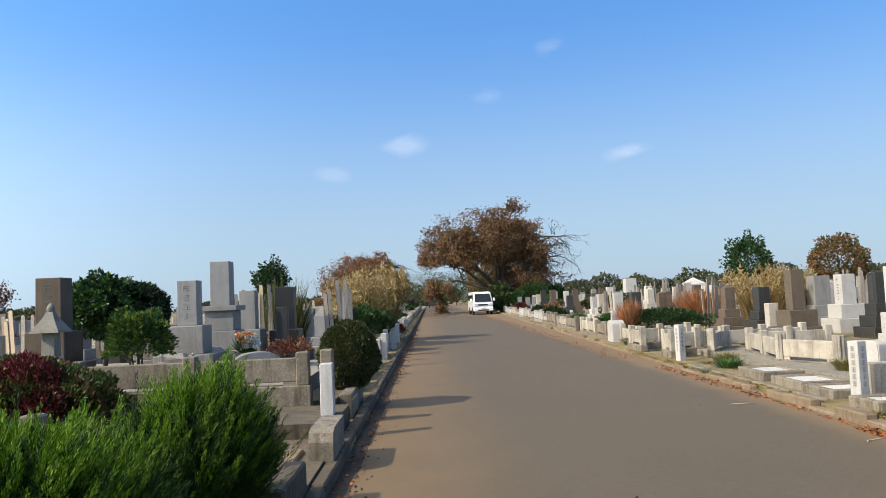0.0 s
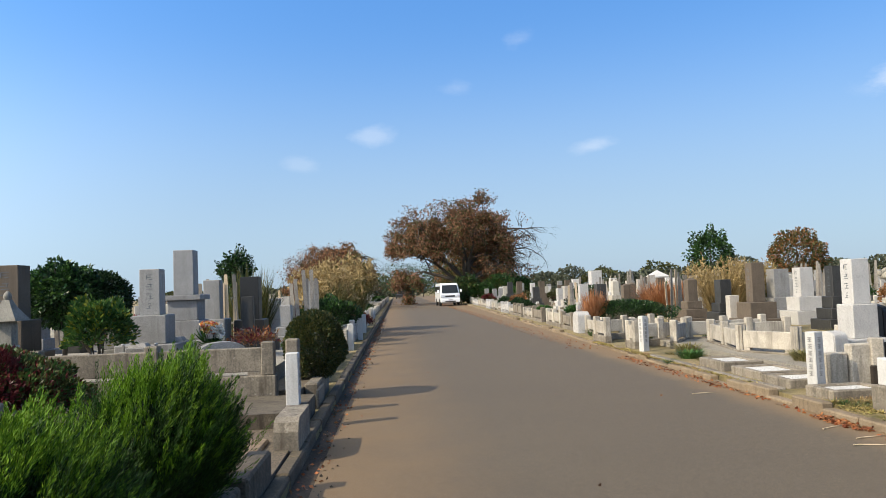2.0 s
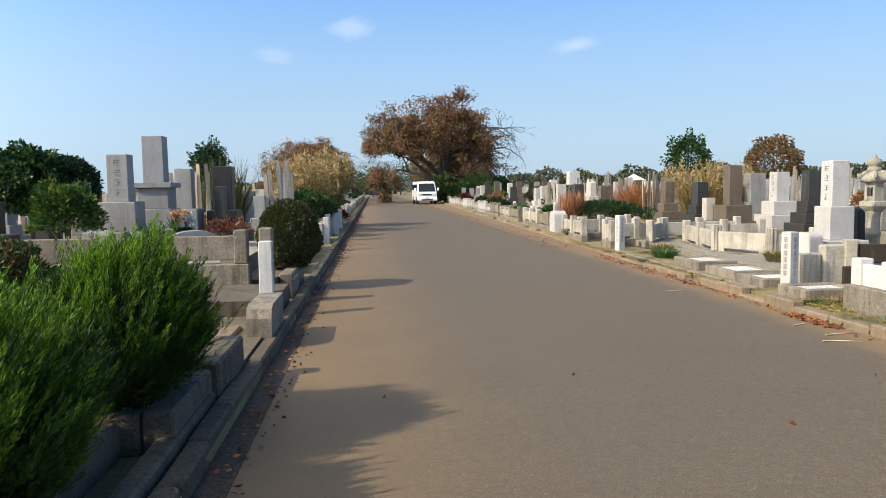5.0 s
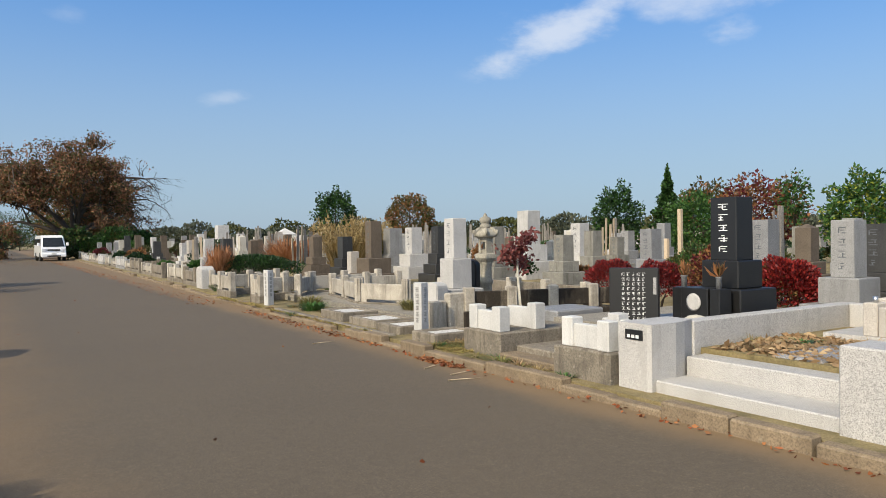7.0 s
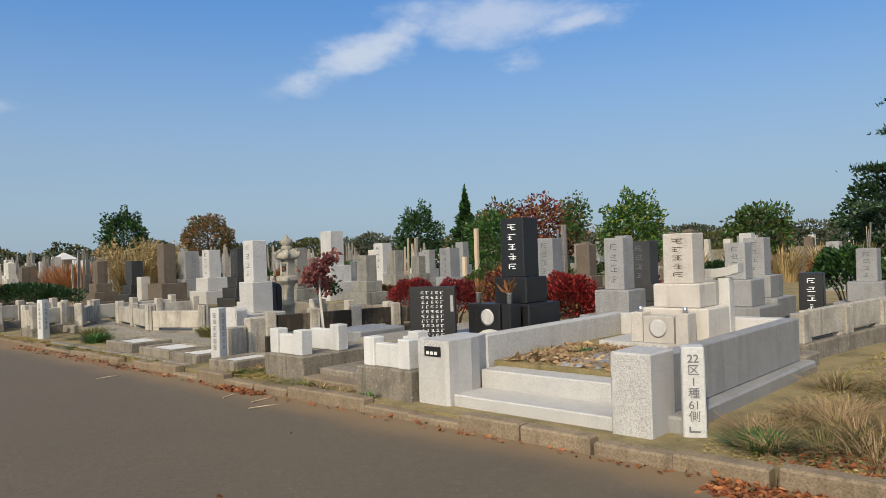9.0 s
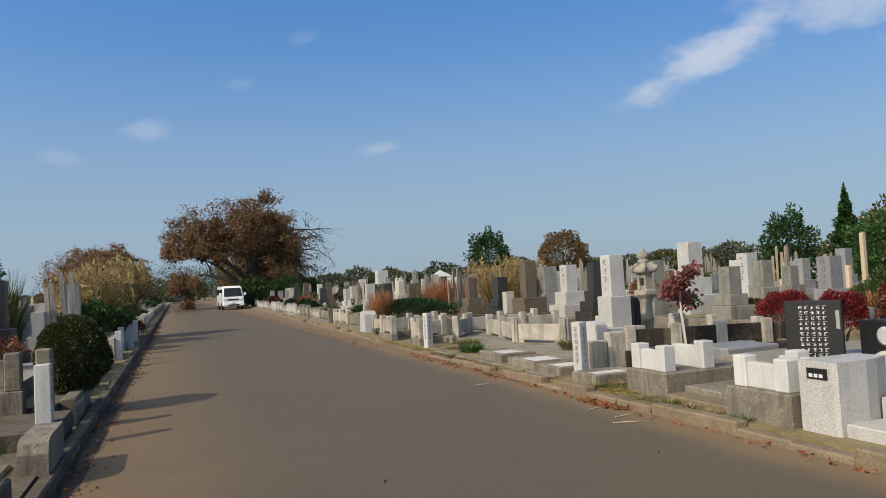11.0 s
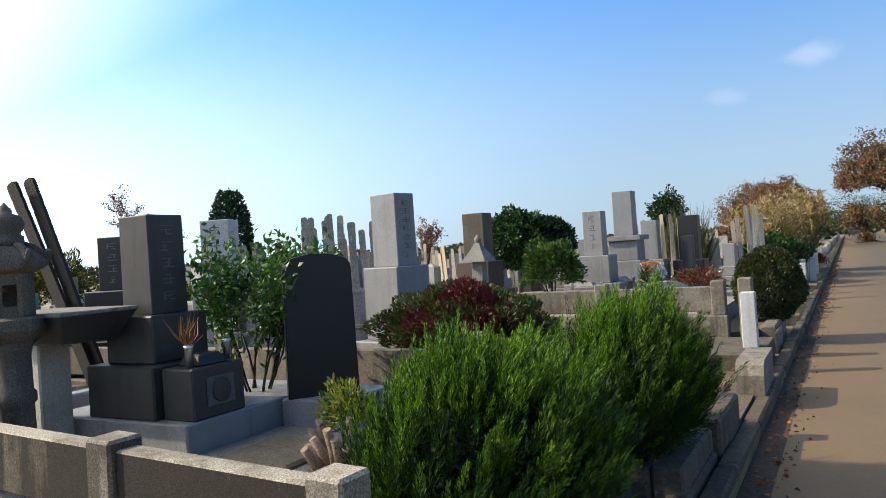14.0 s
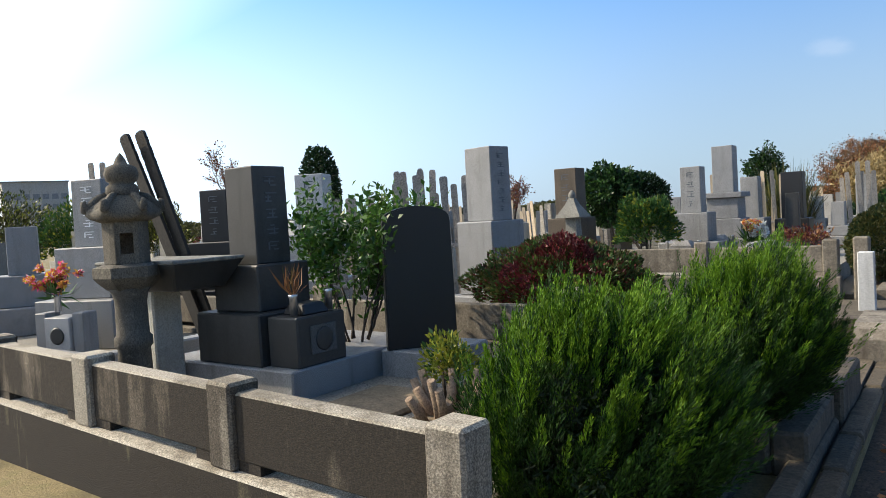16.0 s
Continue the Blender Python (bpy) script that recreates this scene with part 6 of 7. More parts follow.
USED = [(-4.4, 6.4), (-3.7, 12.9), (-3.9, 11.7), (-5.2, 10.0), (6.9, 2.8), (7, 4.8), (6.3, 9.2), (9.3, 18), (14.4, 17.5), (14.8, 15.7), (12.1, 22), (11.9, 20.3), (9.25, 33), (9.3, 4.8), (12.6, 4.1), (9.4, 5.8), (9.4, 8), (10.5, 10.1), (11.4, 8.6), (10.6, 22.7), (11.8, 23.6), (10.6, 28.3), (6.9, 20.9), (-6, 13.5), (-2.4, 24), (-2.2, 28.5), (-15, 16.5), (-13.2, 17.5), (-4.4, 17.5), (-3.1, 16.2), (-2.6, 17.4), (-2.2, 19.5), (-8, 37), (7.3, 9.85), (16.2, 13.3), (10.2, 3.5)]


def free(x, y, r=1.0):
    return all((x - a) ** 2 + (y - b) ** 2 > r * r for a, b in USED)


FAR = {}


def field_grave(x, y, yaw, side):
    if math.hypot(x, y) > 38:
        stone = rng.choice((GRANITE, GRANITE_MID, GRANITE_WARM, GRANITE_WHITE, STONE_DARK, STONE_BROWN, STONE_PALE))
        bm = FAR.setdefault(stone.name, [bmesh.new(), stone])[0]
        z, k = 0.05, rng.uniform(0.8, 1.1)
        for w, d, h in ((0.95, 0.9, 0.3), (0.72, 0.68, 0.28), (0.5, 0.48, 0.3), (0.34, 0.32, 0.72)):
            taper(bm, w, d, w * 0.99, d * 0.99, z, z + h * k, x, y)
            z += h * k
        return
    near_grave(x, y, yaw, side)


def near_grave(x, y, yaw, side):
    """One of a few kinds of grave, at the place given."""
    kind = rng.randrange(len(spec) * 2)
    stone, shaft, point = spec[kind % len(spec)]
    tall = 1.0 if kind < len(spec) else 0.82
    key = (kind, side)
    m = pose(x, y, 0.05, 0, 0, yaw)
    for k, t in TEMPLATES:
        if k == key:
            copy_thing(t, m @ Matrix.Diagonal((1, 1, rng.uniform(0.82, 1.08), 1)))
            return
    w, d, h = shaft
    g = gravestone(m, stone, (w, d, h * tall), [(0.95, 0.9, 0.30 * tall), (0.72, 0.68, 0.28), (0.50, 0.48, 0.30 * tall)], words[stone.name] + " family gravestone on a stepped base", INK_GREY if kind % 2 else None, 4, point, "graves in the field")
    TEMPLATES.append((key, g))


def field(x0, x1, y0, y1, dx, dy, yaw, side, keep):
    x = x0
    row = 0
    while x < x1:
        y = y0 + (row % 2) * 0.7
        while y < y1:
            px, py = x + rng.uniform(-0.35, 0.35), y + rng.uniform(-0.4, 0.4)
            if x > 0:
                px += lane_edge(y) - 4.52
            if keep(px, py) and free(px, py) and rng.random() < (0.80 if px < 0 else 0.66):
                field_grave(px, py, yaw + rng.choice((0, 0, 0, 180)) + rng.uniform(-3, 3), side)
                if rng.random() < (0.30 if px < 0 else 0.16) and math.hypot(px, py) < 30:
                    n = rng.randrange(4, 9)
                    tablet_rack(px + rng.uniform(-0.3, 0.3), py + 0.75, 0.05, 0.12 * n, n, rng.uniform(1.5, 1.95), rng.uniform(-20, 20), rng, "tablets in the field", False, 3, [WOOD_GREY, WOOD_GREY, WOOD_PALE])
                if rng.random() < (0.14 if px < 0 else 0.30):
                    s = rng.uniform(0.3, 0.6)
                    mt = rng.choice((L_DARK, L_GREEN, L_OLIVE, L_WINE, L_RUST))
                    bush(pose(px + rng.choice((-0.9, 0.9)), py + 0.5, 0.05), s, s, s * 0.9, [(mt, 1.0)], 900, 0.10, 0.06, "shrub with %s leaves among the graves" % {"leaf_dark_green": "dark green", "leaf_green": "green", "leaf_olive": "olive", "leaf_wine_red": "wine-red", "leaf_rust_brown": "rust-brown"}[mt.name], rng.randrange(9999), stems=False, group="shrubs in the field")
            y += dy * rng.uniform(0.9, 1.15)
        x += dx
        row += 1


# left field
field(-34, -12.3, 3.2, 34, 2.5, 2.3, 90, "l", lambda x, y: True)
field(-12, -6.0, 10.5, 46, 2.1, 2.2, 90, "l", lambda x, y: True)
field(-5.2, -2.0, 21, 100, 1.8, 3.0, 90, "l", lambda x, y: y > 30 or x < -3.5)
# right field
field(8.6, 22, 9.5, 60, 2.3, 2.4, -90, "r", lambda x, y: not (x < 9 and y < 20))
field(22.5, 52, 4.0, 70, 3.6, 4.0, -90, "r", lambda x, y: True)
field(11.0, 22, 2.8, 9.2, 2.6, 2.2, -90, "r", lambda x, y: True)
field(14.0, 36, -2.5, 1.8, 2.6, 2.2, -90, "r", lambda x, y: y > -1.8)
field(6.6, 8.5, 24, 100, 1.9, 2.3, -90, "r", lambda x, y: True)


for name, (bm, stone) in FAR.items():
    tagged(part("distant_gravestone", bm, stone), "far rows of %s gravestones" % words[name], "gravestones", kind="stuff")


# roadside fences and small stones that go on into the distance
def roadside(x, y0, y1, sgn, label):
    y = y0
    k = 0
    x_near = x
    while y < y1:
        x = x_near + (lane_edge(y) - 4.52 if sgn > 0 else 0.0)
        ln = rng.uniform(1.3, 2.6)
        h = rng.uniform(0.42, 0.66)
        mats = rng.choice(((CONCRETE, CONCRETE_PALE, CONCRETE_PALE), (CONCRETE, CONCRETE, CONCRETE), (CONCRETE, STONE_PALE, CONCRETE_PALE), (GRANITE_MID, GRANITE, GRANITE)))
        if free(x, y, 0.8):
            fence_run((x, y), (x, y + ln), 0.05, 0.14, h, 1 if ln < 1.9 else 2, mats, label, 0.15, (0.08, h - 0.26), 0.16)
            if y < 70:
                fence_run((x, y), (x + sgn * 1.5, y), 0.05, 0.14, h * 0.95, 2, mats, label, 0.14, (0.08, h - 0.26), 0.15, first=False)
        if rng.random() < 0.3:
            s = rng.uniform(0.3, 0.6)
            bush(pose(x + sgn * 0.7, y + ln * 0.5, 0.05), s, s, s * 0.8, [(rng.choice((L_DARK, L_GREEN, L_OLIVE, L_RUST)), 1.0)], 1300, 0.09, 0.05, "roadside shrub between grave plots", rng.randrange(9999), stems=False, group="shrubs in the field")
        y += ln + rng.uniform(0.3, 1.6)
        k += 1


roadside(5.02, 18.2, 105, 1, "pale low plot fence along the lane")
roadside(-1.30, 11.6, 105, -1, "low weathered plot fence along the lane")
for (x, y) in ((-1.15, 18.0), (-1.1, 21.8), (-1.15, 25.4)):
    marker_post(pose(x, y, 0.055), 0.66, "white square stone marker post", bars=0)

# ---- trees ----
L_CHERRY = leaf_mat("cherry_autumn_brown", [(0.10, 0.062, 0.036), (0.19, 0.098, 0.055), (0.30, 0.135, 0.072), (0.12, 0.10, 0.045)], 0.65, 0.2)


def cherry(x, y, h, spread, seed, leaves, label, mats):
    """A wide, low-forked cherry: bowed limbs that arch over the lane, fine twigs, bare at the far end."""
    r = np.random.default_rng(seed)
    g = thing("cherry_tree", pose(x, y, 0), label, "tree")
    bm = bmesh.new()
    tips = []
    tube(bm, [Vector((0, 0, -0.1)), Vector((-0.1, 0, h * 0.12)), Vector((0.05, 0, h * 0.24))], [0.48, 0.40, 0.36], 9)
    dirs = [(-0.95, -0.1, 0.34), (-0.85, 0.3, 0.62), (-0.55, 0.5, 0.95), (-0.35, -0.6, 1.05), (0.1, 0.2, 1.3), (0.35, -0.3, 1.15), (0.75, 0.2, 0.80), (0.95, -0.2, 0.55), (0.2, 0.8, 0.9), (-0.75, -0.5, 0.75), (-0.2, -0.2, 1.3)]
    for d in dirs:
        k = spread / h
        v = Vector((d[0] * k, d[1] * k, d[2] * 0.8)).normalized()
        grow(bm, r, Vector((0, 0, h * 0.20)), v, spread * 0.50, 0.21, 4, tips, 0.62, 5, 0.0, 0.15, 0.62)
    for k in range(4):
        grow(bm, r, Vector((spread * 0.30, r.uniform(-1, 1), h * (0.42 + 0.10 * k))), Vector((1, r.uniform(-0.3, 0.3), 0.55 - 0.1 * k)).normalized(), spread * 0.42, 0.12, 3, [], 0.6, 5, -0.07, 0.17, 0.62)
    t = np.array(tips)
    dome, _ = blob_points(r, 260, spread * 0.82, spread * 0.82, h * 0.36, 0.75, 0.25, 2.2, 0.35, seed * 1.9)
    dome += (-spread * 0.10, 0, h * 0.60)
    for c in dome:
        near = t[np.argmin(((t - c) ** 2).sum(1))]
        tube(bm, [Vector(near), Vector((near + c) / 2 + r.normal(size=3) * 0.15), Vector(c)], [0.05, 0.035, 0.012], 4)
    t = np.concatenate([t, np.repeat(dome, 5, 0) + r.normal(size=(len(dome) * 5, 3)) * 0.22])
    part("trunk", bm, BARK, g)
    out = t[:, 0] > spread * 0.50
    keep = r.random(len(t)) < np.where(out, 0.05, 1.0)
    t = t[keep]
    per = max(1, leaves // len(t))
    c = np.repeat(t, per, 0) + r.normal(size=(len(t) * per, 3)) * (0.30, 0.30, 0.20)
    q = leaf_quads(r, c, r.normal(size=c.shape) + (0, 0, -0.4), 0.21, 0.125)
    pick, start = r.random(len(c)), 0.0
    for mt, share in mats:
        sel = (pick >= start) & (pick < start + share)
        start += share
        part("crown", quads_mesh("crown", q[sel]), mt, g)
    return g


cherry(6.9, 72, 9.9, 8.8, 2, 70000, "wide old cherry tree with rust-brown leaves and bare outer twigs", [(L_CHERRY, 0.75), (L_OLIVE, 0.25)])
cherry(-8.0, 92, 7.2, 6.5, 5, 30000, "old cherry tree with brown autumn leaves", [(L_CHERRY, 0.6), (L_RUST, 0.4)])
cherry(11.0, 96, 8.5, 7.0, 6, 22000, "old cherry tree with brown autumn leaves", [(L_RUST, 0.6), (L_OLIVE, 0.4)])
cherry(-10.0, 120, 9.5, 7.0, 7, 12000, "old cherry tree with brown autumn leaves", [(L_RUST, 0.8), (L_OLIVE, 0.2)])
tree(-4.6, 58, 0.05, 6.6, [(L_RUST, 1.0)], 900, 0.14, "bare grey cherry tree with few leaves", 9, depth=4, trunk=0.24, spread=0.6, first=0.34, clump=0.08)
for k, (x, y, h, r) in enumerate(((-4.0, 66, 4.6, 2.2), (-4.4, 78, 4.2, 2.0), (-5.6, 104, 5.5, 2.6), (6.4, 66, 2.6, 1.1), (9.5, 68, 2.4, 1.4), (11.5, 70, 2.2, 1.2), (6.9, 84, 4.0, 1.6), (6.6, 108, 5.0, 2.4), (0.5, 150, 7.0, 5.0), (5.5, 152, 7.0, 5.0))):
    crown_tree(x, y, 0, h, r, [(L_DARK, 0.4), (L_OLIVE, 0.35), (L_GREEN, 0.25)] if k % 2 or k > 7 else [(L_OLIVE, 0.75), (L_CHERRY, 0.25)], 3500, 0.22, "leafy green tree beside the lane", 100 + k, 0.12, 0.12)
crown_tree(33.7, 76, 0, 6.6, 2.1, [(L_DARK, 0.6), (L_GREEN, 0.4)], 5000, 0.30, "dark green broadleaf tree among far graves", 120, 0.2, 0.2)
crown_tree(44.7, 78.5, 0, 6.6, 2.9, [(L_OLIVE, 0.5), (L_RUST, 0.5)], 6000, 0.30, "rounded olive-brown autumn tree", 121, 0.2, 0.12, 0.2)
crown_tree(30.4, 25.9, 0, 4.7, 0.85, [(L_DARK, 0.5), (L_GREEN, 0.5)], 6000, 0.16, "conical green conifer among far graves", 122, 0.1, 0.05, 0.15, 3, cone=True)
crown_tree(28.4, 27.5, 0, 3.9, 1.1, [(L_DARK, 0.6), (L_GREEN, 0.4)], 5000, 0.16, "dense green evergreen tree", 123, 0.1, 0.08)
crown_tree(29.5, 23.5, 0, 3.2, 1.3, [(L_GREEN, 1.0)], 5000, 0.16, "dense green evergreen tree", 124, 0.1, 0.08)
crown_tree(29.0, 15.1, 0, 3.5, 1.25, [(L_GREEN, 0.8), (L_YELLOW, 0.2)], 6000, 0.16, "bright green leafy tree among graves", 125, 0.1, 0.08, 0.4)
crown_tree(27.8, 17.2, 0, 3.6, 0.5, [(L_GREEN, 0.9), (L_RUST, 0.1)], 900, 0.16, "slender tree with sparse green leaves", 126, 0.05, 0.5, 0.6)
crown_tree(38, 26, 0, 4.2, 2.2, [(L_WINE, 0.5), (L_RUST, 0.5)], 4500, 0.24, "red and brown autumn tree", 127, 0.12, 0.1)
crown_tree(40, 31, 0, 4.5, 1.8, [(L_OLIVE, 0.6), (L_RUST, 0.4)], 4000, 0.24, "olive-brown autumn tree beyond the graves", 128, 0.12, 0.1)
crown_tree(41, 14.0, 0, 3.4, 1.6, [(L_GREEN, 0.6), (L_OLIVE, 0.4)], 4000, 0.22, "green leafy tree behind gravestones", 129, 0.12, 0.1)
bush(pose(15.2, 3.4, 0.05), 0.6, 0.6, 0.62, [(L_DARK, 0.6), (L_GREEN, 0.4)], 4500, 0.09, 0.05, "dark green shrub between gravestones", 130)
for k in range(5):
    tuft(pose(21 + k * 2.2, 9.0 - k * 0.6, 0.05), 220, 1.35, 1.3, L_STRAW, "tall pale dry reeds among graves", 131 + k, width=0.02)


def garden_pine(x, y, h, seed):
    r = np.random.default_rng(seed)
    g = thing("pine_tree", pose(x, y, 0), "dark pine with flat layered boughs", "tree")
    bm = bmesh.new()
    tube(bm, [Vector((0, 0, -0.1)), Vector((0.2, 0.1, h * 0.4)), Vector((0, 0, h))], [0.22, 0.16, 0.05], 8)
    pads = []
    for k in range(16):
        z = h * (0.30 + 0.68 * k / 16)
        a = k * 2.4
        ln = (h * 0.48) * (1.15 - 0.75 * k / 16) * r.uniform(0.8, 1.1)
        e = Vector((math.cos(a) * ln, math.sin(a) * ln, z + 0.15))
        tube(bm, [Vector((0.1, 0.05, z - 0.2)), Vector((e.x * 0.5, e.y * 0.5, z)), e], [0.07, 0.045, 0.015], 5)
        for s in (0.55, 0.8, 1.0):
            pads.append((e.x * s, e.y * s, z + 0.12))
    part("trunk", bm, BARK, g)
    pads = np.array(pads)
    c = np.repeat(pads, 420, 0) + r.normal(size=(len(pads) * 420, 3)) * (0.34, 0.34, 0.07)
    part("needles", quads_mesh("needles", leaf_quads(r, c, r.normal(size=c.shape) * (1, 1, 0.5) + (0, 0, 0.7), 0.22, 0.055)), L_PINE, g)
    return g


garden_pine(31.2, 3.6, 6.8, 3)
crown_tree(34, 6.5, 0, 4.0, 1.6, [(L_DARK, 0.9), (L_GREEN, 0.1)], 4500, 0.2, "dark green tree behind a pine", 140, 0.12, 0.1)


# far woods round the horizon
def woods(seed, n):
    r = np.random.default_rng(seed)
    qs = []
    for k in range(n):
        a = radians(-125 + 255 * k / n + r.uniform(-1, 1))
        dist = r.uniform(165, 230)
        x, y = math.sin(a) * dist + 4, math.cos(a) * dist
        left = a < radians(-5)
        h = r.uniform(2.0, 3.4) if left else r.uniform(3.2, 6.2)
        w = r.uniform(3.5, 7)
        p, d = blob_points(r, 1000, w, w, h / 2, 0.25, 0.22, 2.4, 0.0, k * 1.3)
        p += (x, y, h / 2)
        qs.append(leaf_quads(r, p, d + r.normal(size=p.shape) * 0.6, 0.75, 0.55))
    return np.concatenate(qs)


w = part("distant_woods", quads_mesh("distant_woods", woods(7, 150)), L_WOODS)
tagged(w, "far green line of woods round the cemetery, greyed for haze", "woods", kind="stuff")
w = part("distant_autumn_trees", quads_mesh("distant_autumn_trees", woods(11, 60)), L_OLIVE)
tagged(w, "far olive-brown autumn trees in the line of woods", "woods", kind="stuff")

# white tent far off
g = thing("tent", pose(41.5, 114, 0), "white peaked tent among far graves", "tent")
part("canopy", taper(bmesh.new(), 3.0, 3.0, 0.2, 0.2, 2.1, 3.1), WHITE_PAINT, g)
for sx in (-1, 1):
    for sy in (-1, 1):
        part("pole", centred(0.06, 0.06, 0, 2.1, 0, sx * 1.4, sy * 1.4), STEEL, g)
part("curtain", centred(2.9, 2.9, 1.5, 2.12, 0.0), WHITE_PAINT, g)

# low white buildings beyond the left field
for (x, y, w, h, n) in ((-197, 94, 15, 16.2, 7),):
    g = thing("far_building", pose(x, y, 0, 0, 0, 70), "low pale grey building beyond the graves", "building")
    part("wall", centred(w, 8, 0, h, 0.02), GRANITE_WARM, g)
    part("roof", centred(w + 0.6, 8.6, h - 0.002, h + 0.3, 0.02), GRANITE_MID, g)
    for s in range(5):
        for k in range(n):
            cx = -w / 2 + w * (k + 0.5) / n
            part("window", block(cx - w / n * 0.35, cx + w / n * 0.35, -4.03, -3.9, 1.0 + s * 2.7, 2.4 + s * 2.7, 0.01), GRANITE_BLUE, g)

for k, (x, y, s, mt) in enumerate(((-21.8, 9.0, 1.25, L_OLIVE), (-20.2, 10.3, 1.1, L_GREEN), (-18.6, 11.6, 1.0, L_OLIVE), (-15.0, 12.0, 0.7, L_GREEN), (-12.6, 10.2, 0.55, L_OLIVE), (-11.0, 12.0, 0.6, L_DARK))):
    bush(pose(x, y, 0.05), s, s, s, [(mt, 0.8), (L_YELLOW, 0.2)], 4500, 0.11, 0.05, "loose green garden shrub among far graves", 300 + k, lumps=0.45, shell=0.6)

# shrubs below the great cherry, and shrubs and slat racks between the graves
for k, (x, y, s) in enumerate(((7.7, 65.5, 1.1), (9.6, 67.0, 1.5), (11.8, 69.0, 1.3), (-5.2, 66.0, 1.3), (-6.6, 74.0, 1.6))):
    bush(pose(x, y, 0.05), s, s, s * 0.85, [(L_GREEN, 0.6), (L_DARK, 0.4)], 3000, 0.16, 0.09, "dense green shrub below a cherry tree", 320 + k, stems=False)
rf = random.Random(77)
for k in range(30):
    x, y, s = rf.uniform(7, 34), rf.uniform(24, 62), rf.uniform(0.35, 0.7)
    bush(pose(x, y, 0.05), s, s, s, [((L_DARK, L_OLIVE, L_GREEN, L_RUST)[k % 4], 1.0)], 900, 0.11, 0.06, "small garden shrub between far graves", 340 + k, stems=False, group="shrubs in the field")
for k in range(22):
    tablet_rack(rf.uniform(7, 30), rf.uniform(23, 50), 0.05, rf.uniform(0.4, 0.8), 5, rf.choice((1.6, 1.8, 2.0)), -15, rf, "tablets between far graves", False, 4)

# ---- the van and a far car ----
GLASS = plain_mat("dark_car_glass", (0.02, 0.024, 0.028), 0.06)
CAR_WHITE, cn, cl, cb = mat_base("white_car_paint", 0.25)
cb.inputs["Base Color"].default_value = (0.80, 0.80, 0.79, 1)
cb.inputs["Coat Weight"].default_value = 0.5
RUBBER = plain_mat("black_rubber", (0.02, 0.02, 0.02), 0.8)
LAMP = plain_mat("clear_headlamp", (0.7, 0.72, 0.75), 0.1)


def profile_solid(profile, half, inset=0.0, bev=0.05):
    """A solid of the side outline (y, z), as wide as 2*half, narrower towards its top by inset."""
    bm = bmesh.new()
    zs = [z for _, z in profile]
    top, low = max(zs), min(zs)
    l, r = [], []
    for y, z in profile:
        hw = half - inset * max(0.0, (z - 1.0)) / max(0.1, top - 1.0)
        l.append(bm.verts.new((-hw, y, z)))
        r.append(bm.verts.new((hw, y, z)))
    bm.faces.new(l)
    bm.faces.new(list(reversed(r)))
    for k in range(len(l)):
        j = (k + 1) % len(l)
        bm.faces.new((l[j], l[k], r[k], r[j]))
    bmesh.ops.recalc_face_normals(bm, faces=bm.faces)
    if bev:
        bmesh.ops.bevel(bm, geom=list(bm.edges), offset=bev, segments=2, affect="EDGES")
    for f in bm.faces:
        f.smooth = False
    return bm


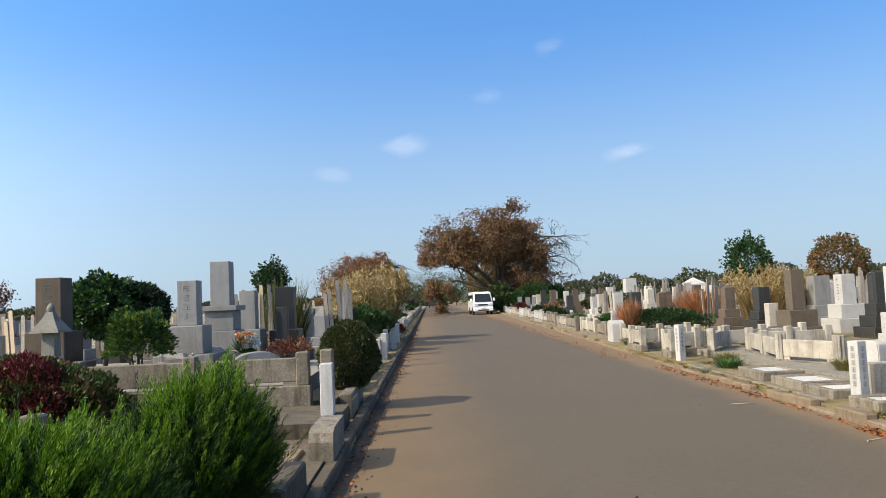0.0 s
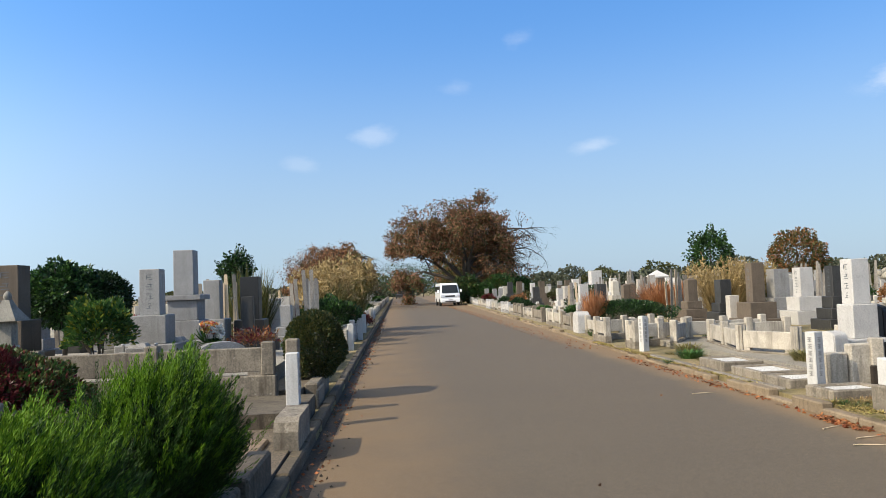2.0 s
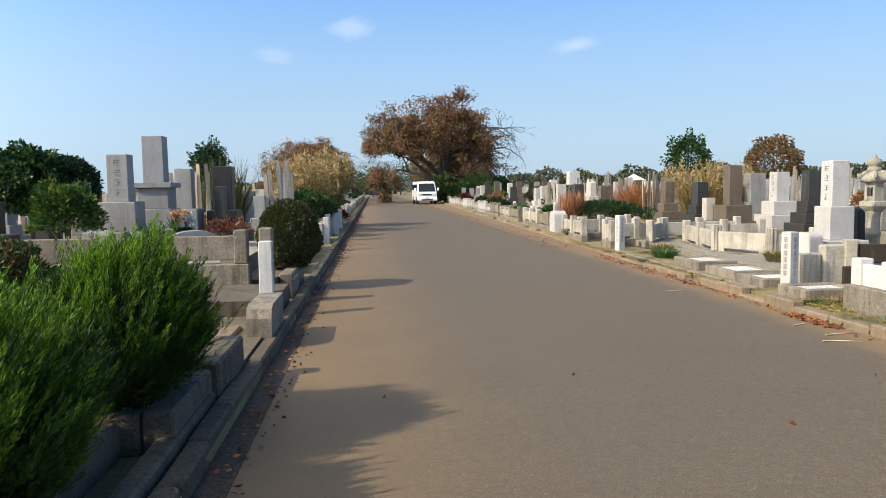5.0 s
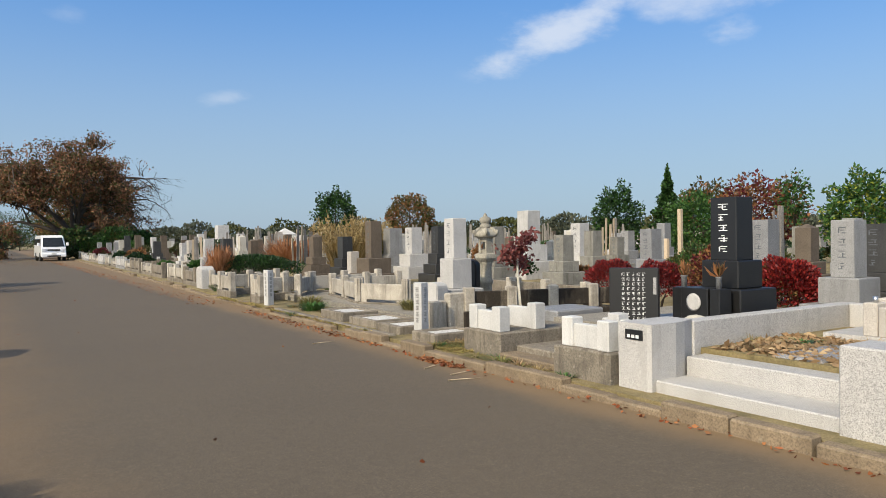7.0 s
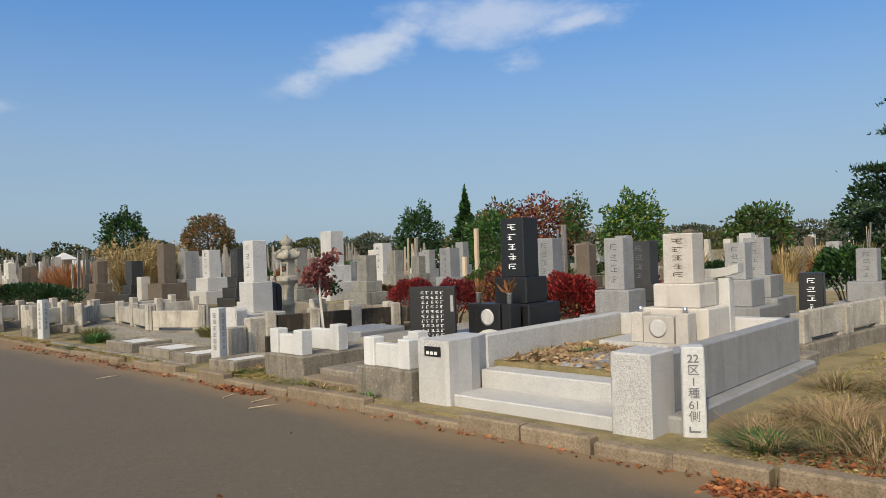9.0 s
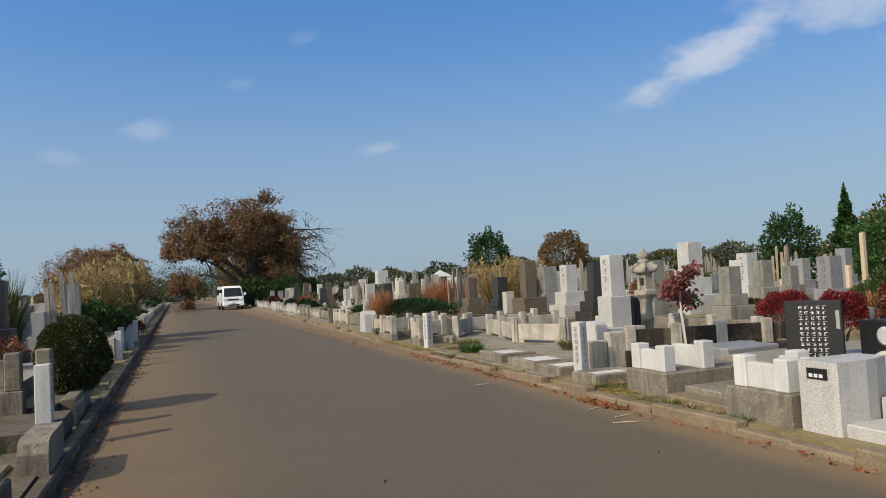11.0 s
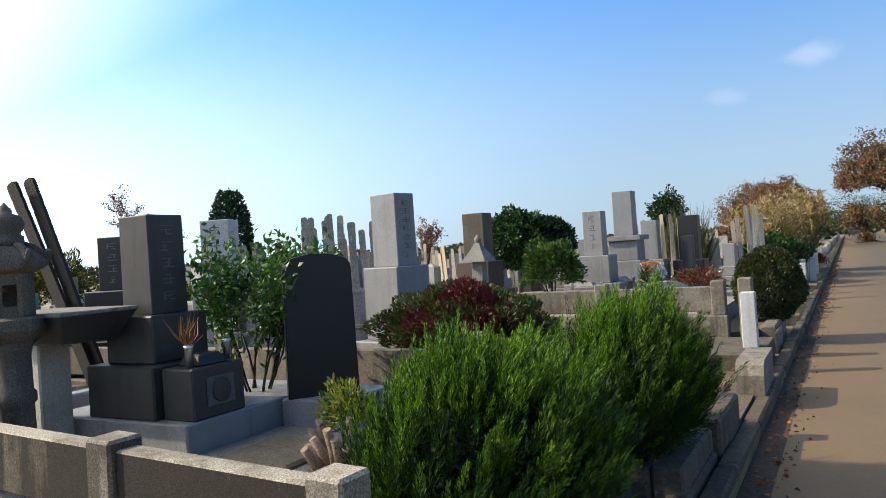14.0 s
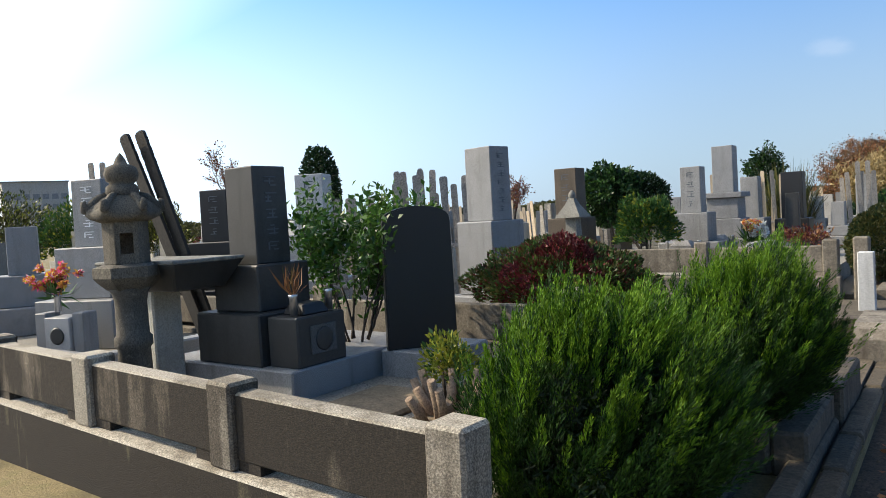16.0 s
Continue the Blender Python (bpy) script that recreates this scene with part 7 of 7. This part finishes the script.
def van(m):
    g = thing("van", m, "white one-box delivery van parked at the roadside", "van")
    part("body", profile_solid([(0.0, 0.32), (-0.05, 0.62), (0.02, 1.02), (0.62, 1.80), (0.95, 1.96), (4.5, 1.96), (4.62, 1.2), (4.62, 0.32)], 0.845, 0.10, 0.05), CAR_WHITE, g)
    bm = bmesh.new()
    v = [bm.verts.new(p) for p in ((-0.72, 0.06, 1.10), (0.72, 0.06, 1.10), (0.64, 0.575, 1.765), (-0.64, 0.575, 1.765), (-0.72, 0.03, 1.115), (0.72, 0.03, 1.115), (0.64, 0.545, 1.78), (-0.64, 0.545, 1.78))]
    for f in ((7, 6, 5, 4), (0, 1, 2, 3), (0, 4, 5, 1), (1, 5, 6, 2), (2, 6, 7, 3), (3, 7, 4, 0)):
        bm.faces.new([v[i] for i in f])
    bmesh.ops.recalc_face_normals(bm, faces=bm.faces)
    part("windscreen", bm, GLASS, g)
    part("grille", block(-0.42, 0.42, -0.075, 0.0, 0.78, 0.90, 0.01), STONE_DARK, g)
    bumper = part("bumper", block(-0.84, 0.84, -0.12, 0.15, 0.30, 0.60, 0.05), CAR_WHITE, g)
    part("air_intake", block(-0.45, 0.45, -0.13, -0.10, 0.34, 0.44, 0.01), RUBBER, bumper)
    part("number_plate", block(-0.17, 0.17, -0.14, -0.122, 0.47, 0.60, 0.004), WHITE_PAINT, bumper)
    for s in (-1, 1):
        part("headlight", block(s * 0.64 - 0.17, s * 0.64 + 0.17, -0.07, 0.03, 0.74, 0.98, 0.03), LAMP, g)
        part("mirror", block(s * 0.98 - 0.09, s * 0.98 + 0.09, 0.22, 0.34, 1.15, 1.40, 0.03), CAR_WHITE, g)
        part("side_window", block(s * 0.80 - 0.03, s * 0.80 + 0.03, 0.75, 1.7, 1.18, 1.70, 0.02), GLASS, g)
        part("side_window", block(s * 0.80 - 0.03, s * 0.80 + 0.03, 1.85, 4.3, 1.22, 1.70, 0.02), GLASS, g)
        for y in (0.75, 3.3):
            wh = part("wheel", bmesh.new(), RUBBER, g)
            wh.data.clear_geometry()
            ty = part("tyre", lathe(bmesh.new(), [(0.20, -0.09), (0.30, -0.095), (0.325, -0.06), (0.325, 0.06), (0.30, 0.095), (0.20, 0.09)], 20), RUBBER, wh)
            rim = part("rim", lathe(bmesh.new(), [(0.02, -0.085), (0.2, -0.08), (0.2, 0.08), (0.02, 0.085)], 16), STEEL, wh)
            wh.matrix_basis = pose(s * 0.78, y, 0.325, 0, 90, 0)
    part("wiper", block(-0.5, 0.1, 0.02, 0.04, 1.13, 1.15, 0.004), RUBBER, g)
    return g


van(pose(4.55, 62.0, 0.0, 0, 0, 3))
g = thing("car", pose(0.6, 128, 0), "small dark blue car far down the lane", "car")
part("body", profile_solid([(0, 0.25), (0, 0.75), (1.0, 0.9), (4.1, 0.9), (4.1, 0.25)], 0.8, 0, 0.06), STONE_DARK, g)
part("cabin", profile_solid([(0.9, 0.88), (1.5, 1.45), (3.3, 1.45), (3.9, 0.88)], 0.72, 0.1, 0.05), GLASS, g)
for s in (-1, 1):
    for y in (0.7, 3.3):
        part("wheel", lathe(bmesh.new(), [(0.05, -0.09), (0.3, -0.09), (0.3, 0.09), (0.05, 0.09)], 16), RUBBER, g).matrix_basis = pose(s * 0.72, y, 0.3, 0, 90, 0)

# ---- fallen leaves, litter and grit ----
def litter(name, boxes, n, size, mat, label, seed):
    r = np.random.default_rng(seed)
    qs = []
    for (x0, x1, y0, y1, z, share) in boxes:
        k = int(n * share)
        c = np.stack([r.uniform(x0, x1, k), y0 + (y1 - y0) * r.random(k), np.full(k, z) + r.uniform(0.004, 0.02, k)], 1)
        d = r.normal(size=(k, 3)) * (1, 1, 0.12)
        qs.append(leaf_quads(r, c, d, size, size * 0.55, 0.12))
    return tagged(part(name, quads_mesh(name, np.concatenate(qs)), mat), label, "fallen leaves", kind="stuff")


litter("fallen_leaves", [(4.22, 4.52, 0.2, 1.5, 0.0, 0.16), (4.68, 5.2, 0.3, 1.3, 0.076, 0.06), (4.36, 4.52, 6.3, 7.1, 0.0, 0.045), (4.38, 4.52, 1.6, 9.5, 0.0, 0.03), (4.35, 4.6, 9.5, 14, 0.0, 0.05), (4.0, 4.6, 16, 70, 0.0, 0.20), (-0.80, -0.60, 1, 40, 0.0, 0.10), (-0.6, 4.4, 1, 30, 0.0, 0.008), (0.0, 4.5, 50, 90, 0.0, 0.12), (6, 10, 0.3, 1.6, 0.076, 0.015)], 5600, 0.048, L_FALLEN, "scattered brown and red fallen leaves", 5)
L_VERGE = leaf_mat("verge_grass", [(0.20, 0.15, 0.055), (0.32, 0.24, 0.095), (0.25, 0.23, 0.065), (0.42, 0.31, 0.15)], 0.8, 0.2)
litter("dry_grass", [(4.7, 12.0, -0.6, 1.75, 0.076, 0.7), (4.68, 5.2, 6.7, 7.5, 0.076, 0.1), (4.67, 4.85, 9, 17, 0.076, 0.2)], 16000, 0.030, L_VERGE, "short dry grass on the verge", 6)
litter("dry_stalks", [(5.62, 6.9, 2.32, 4.0, 0.388, 1.0)], 1300, 0.085, L_DRY, "dry stalks and leaves on a plot bed", 16)
for (x, y, a) in ((4.30, 6.05, 10), (4.12, 5.75, -15), (4.0, 9.0, 5), (4.25, 6.55, 25)):
    bm = bmesh.new()
    tube(bm, [Vector((-0.16, 0, 0.008)), Vector((0, 0.01, 0.010)), Vector((0.17, -0.005, 0.008))], [0.007, 0.006, 0.003], 5)
    tagged(part("twig", bm, WOOD_PALE), "dry pale twig on the asphalt", "twig", "twigs on the road").matrix_basis = pose(x, y, 0.0, 0, 0, a)
r = np.random.default_rng(3)
k = 500
c = np.stack([r.uniform(-0.82, -0.50, k), r.uniform(2, 40, k), r.uniform(0.0, 0.006, k)], 1)
tagged(part("grit", quads_mesh("grit", leaf_quads(r, c, r.normal(size=(k, 3)) * (1, 1, 0.3), 0.03, 0.025, 0.3)), SOIL), "dark grit and crumbs of earth along the gutter", "grit", kind="stuff")
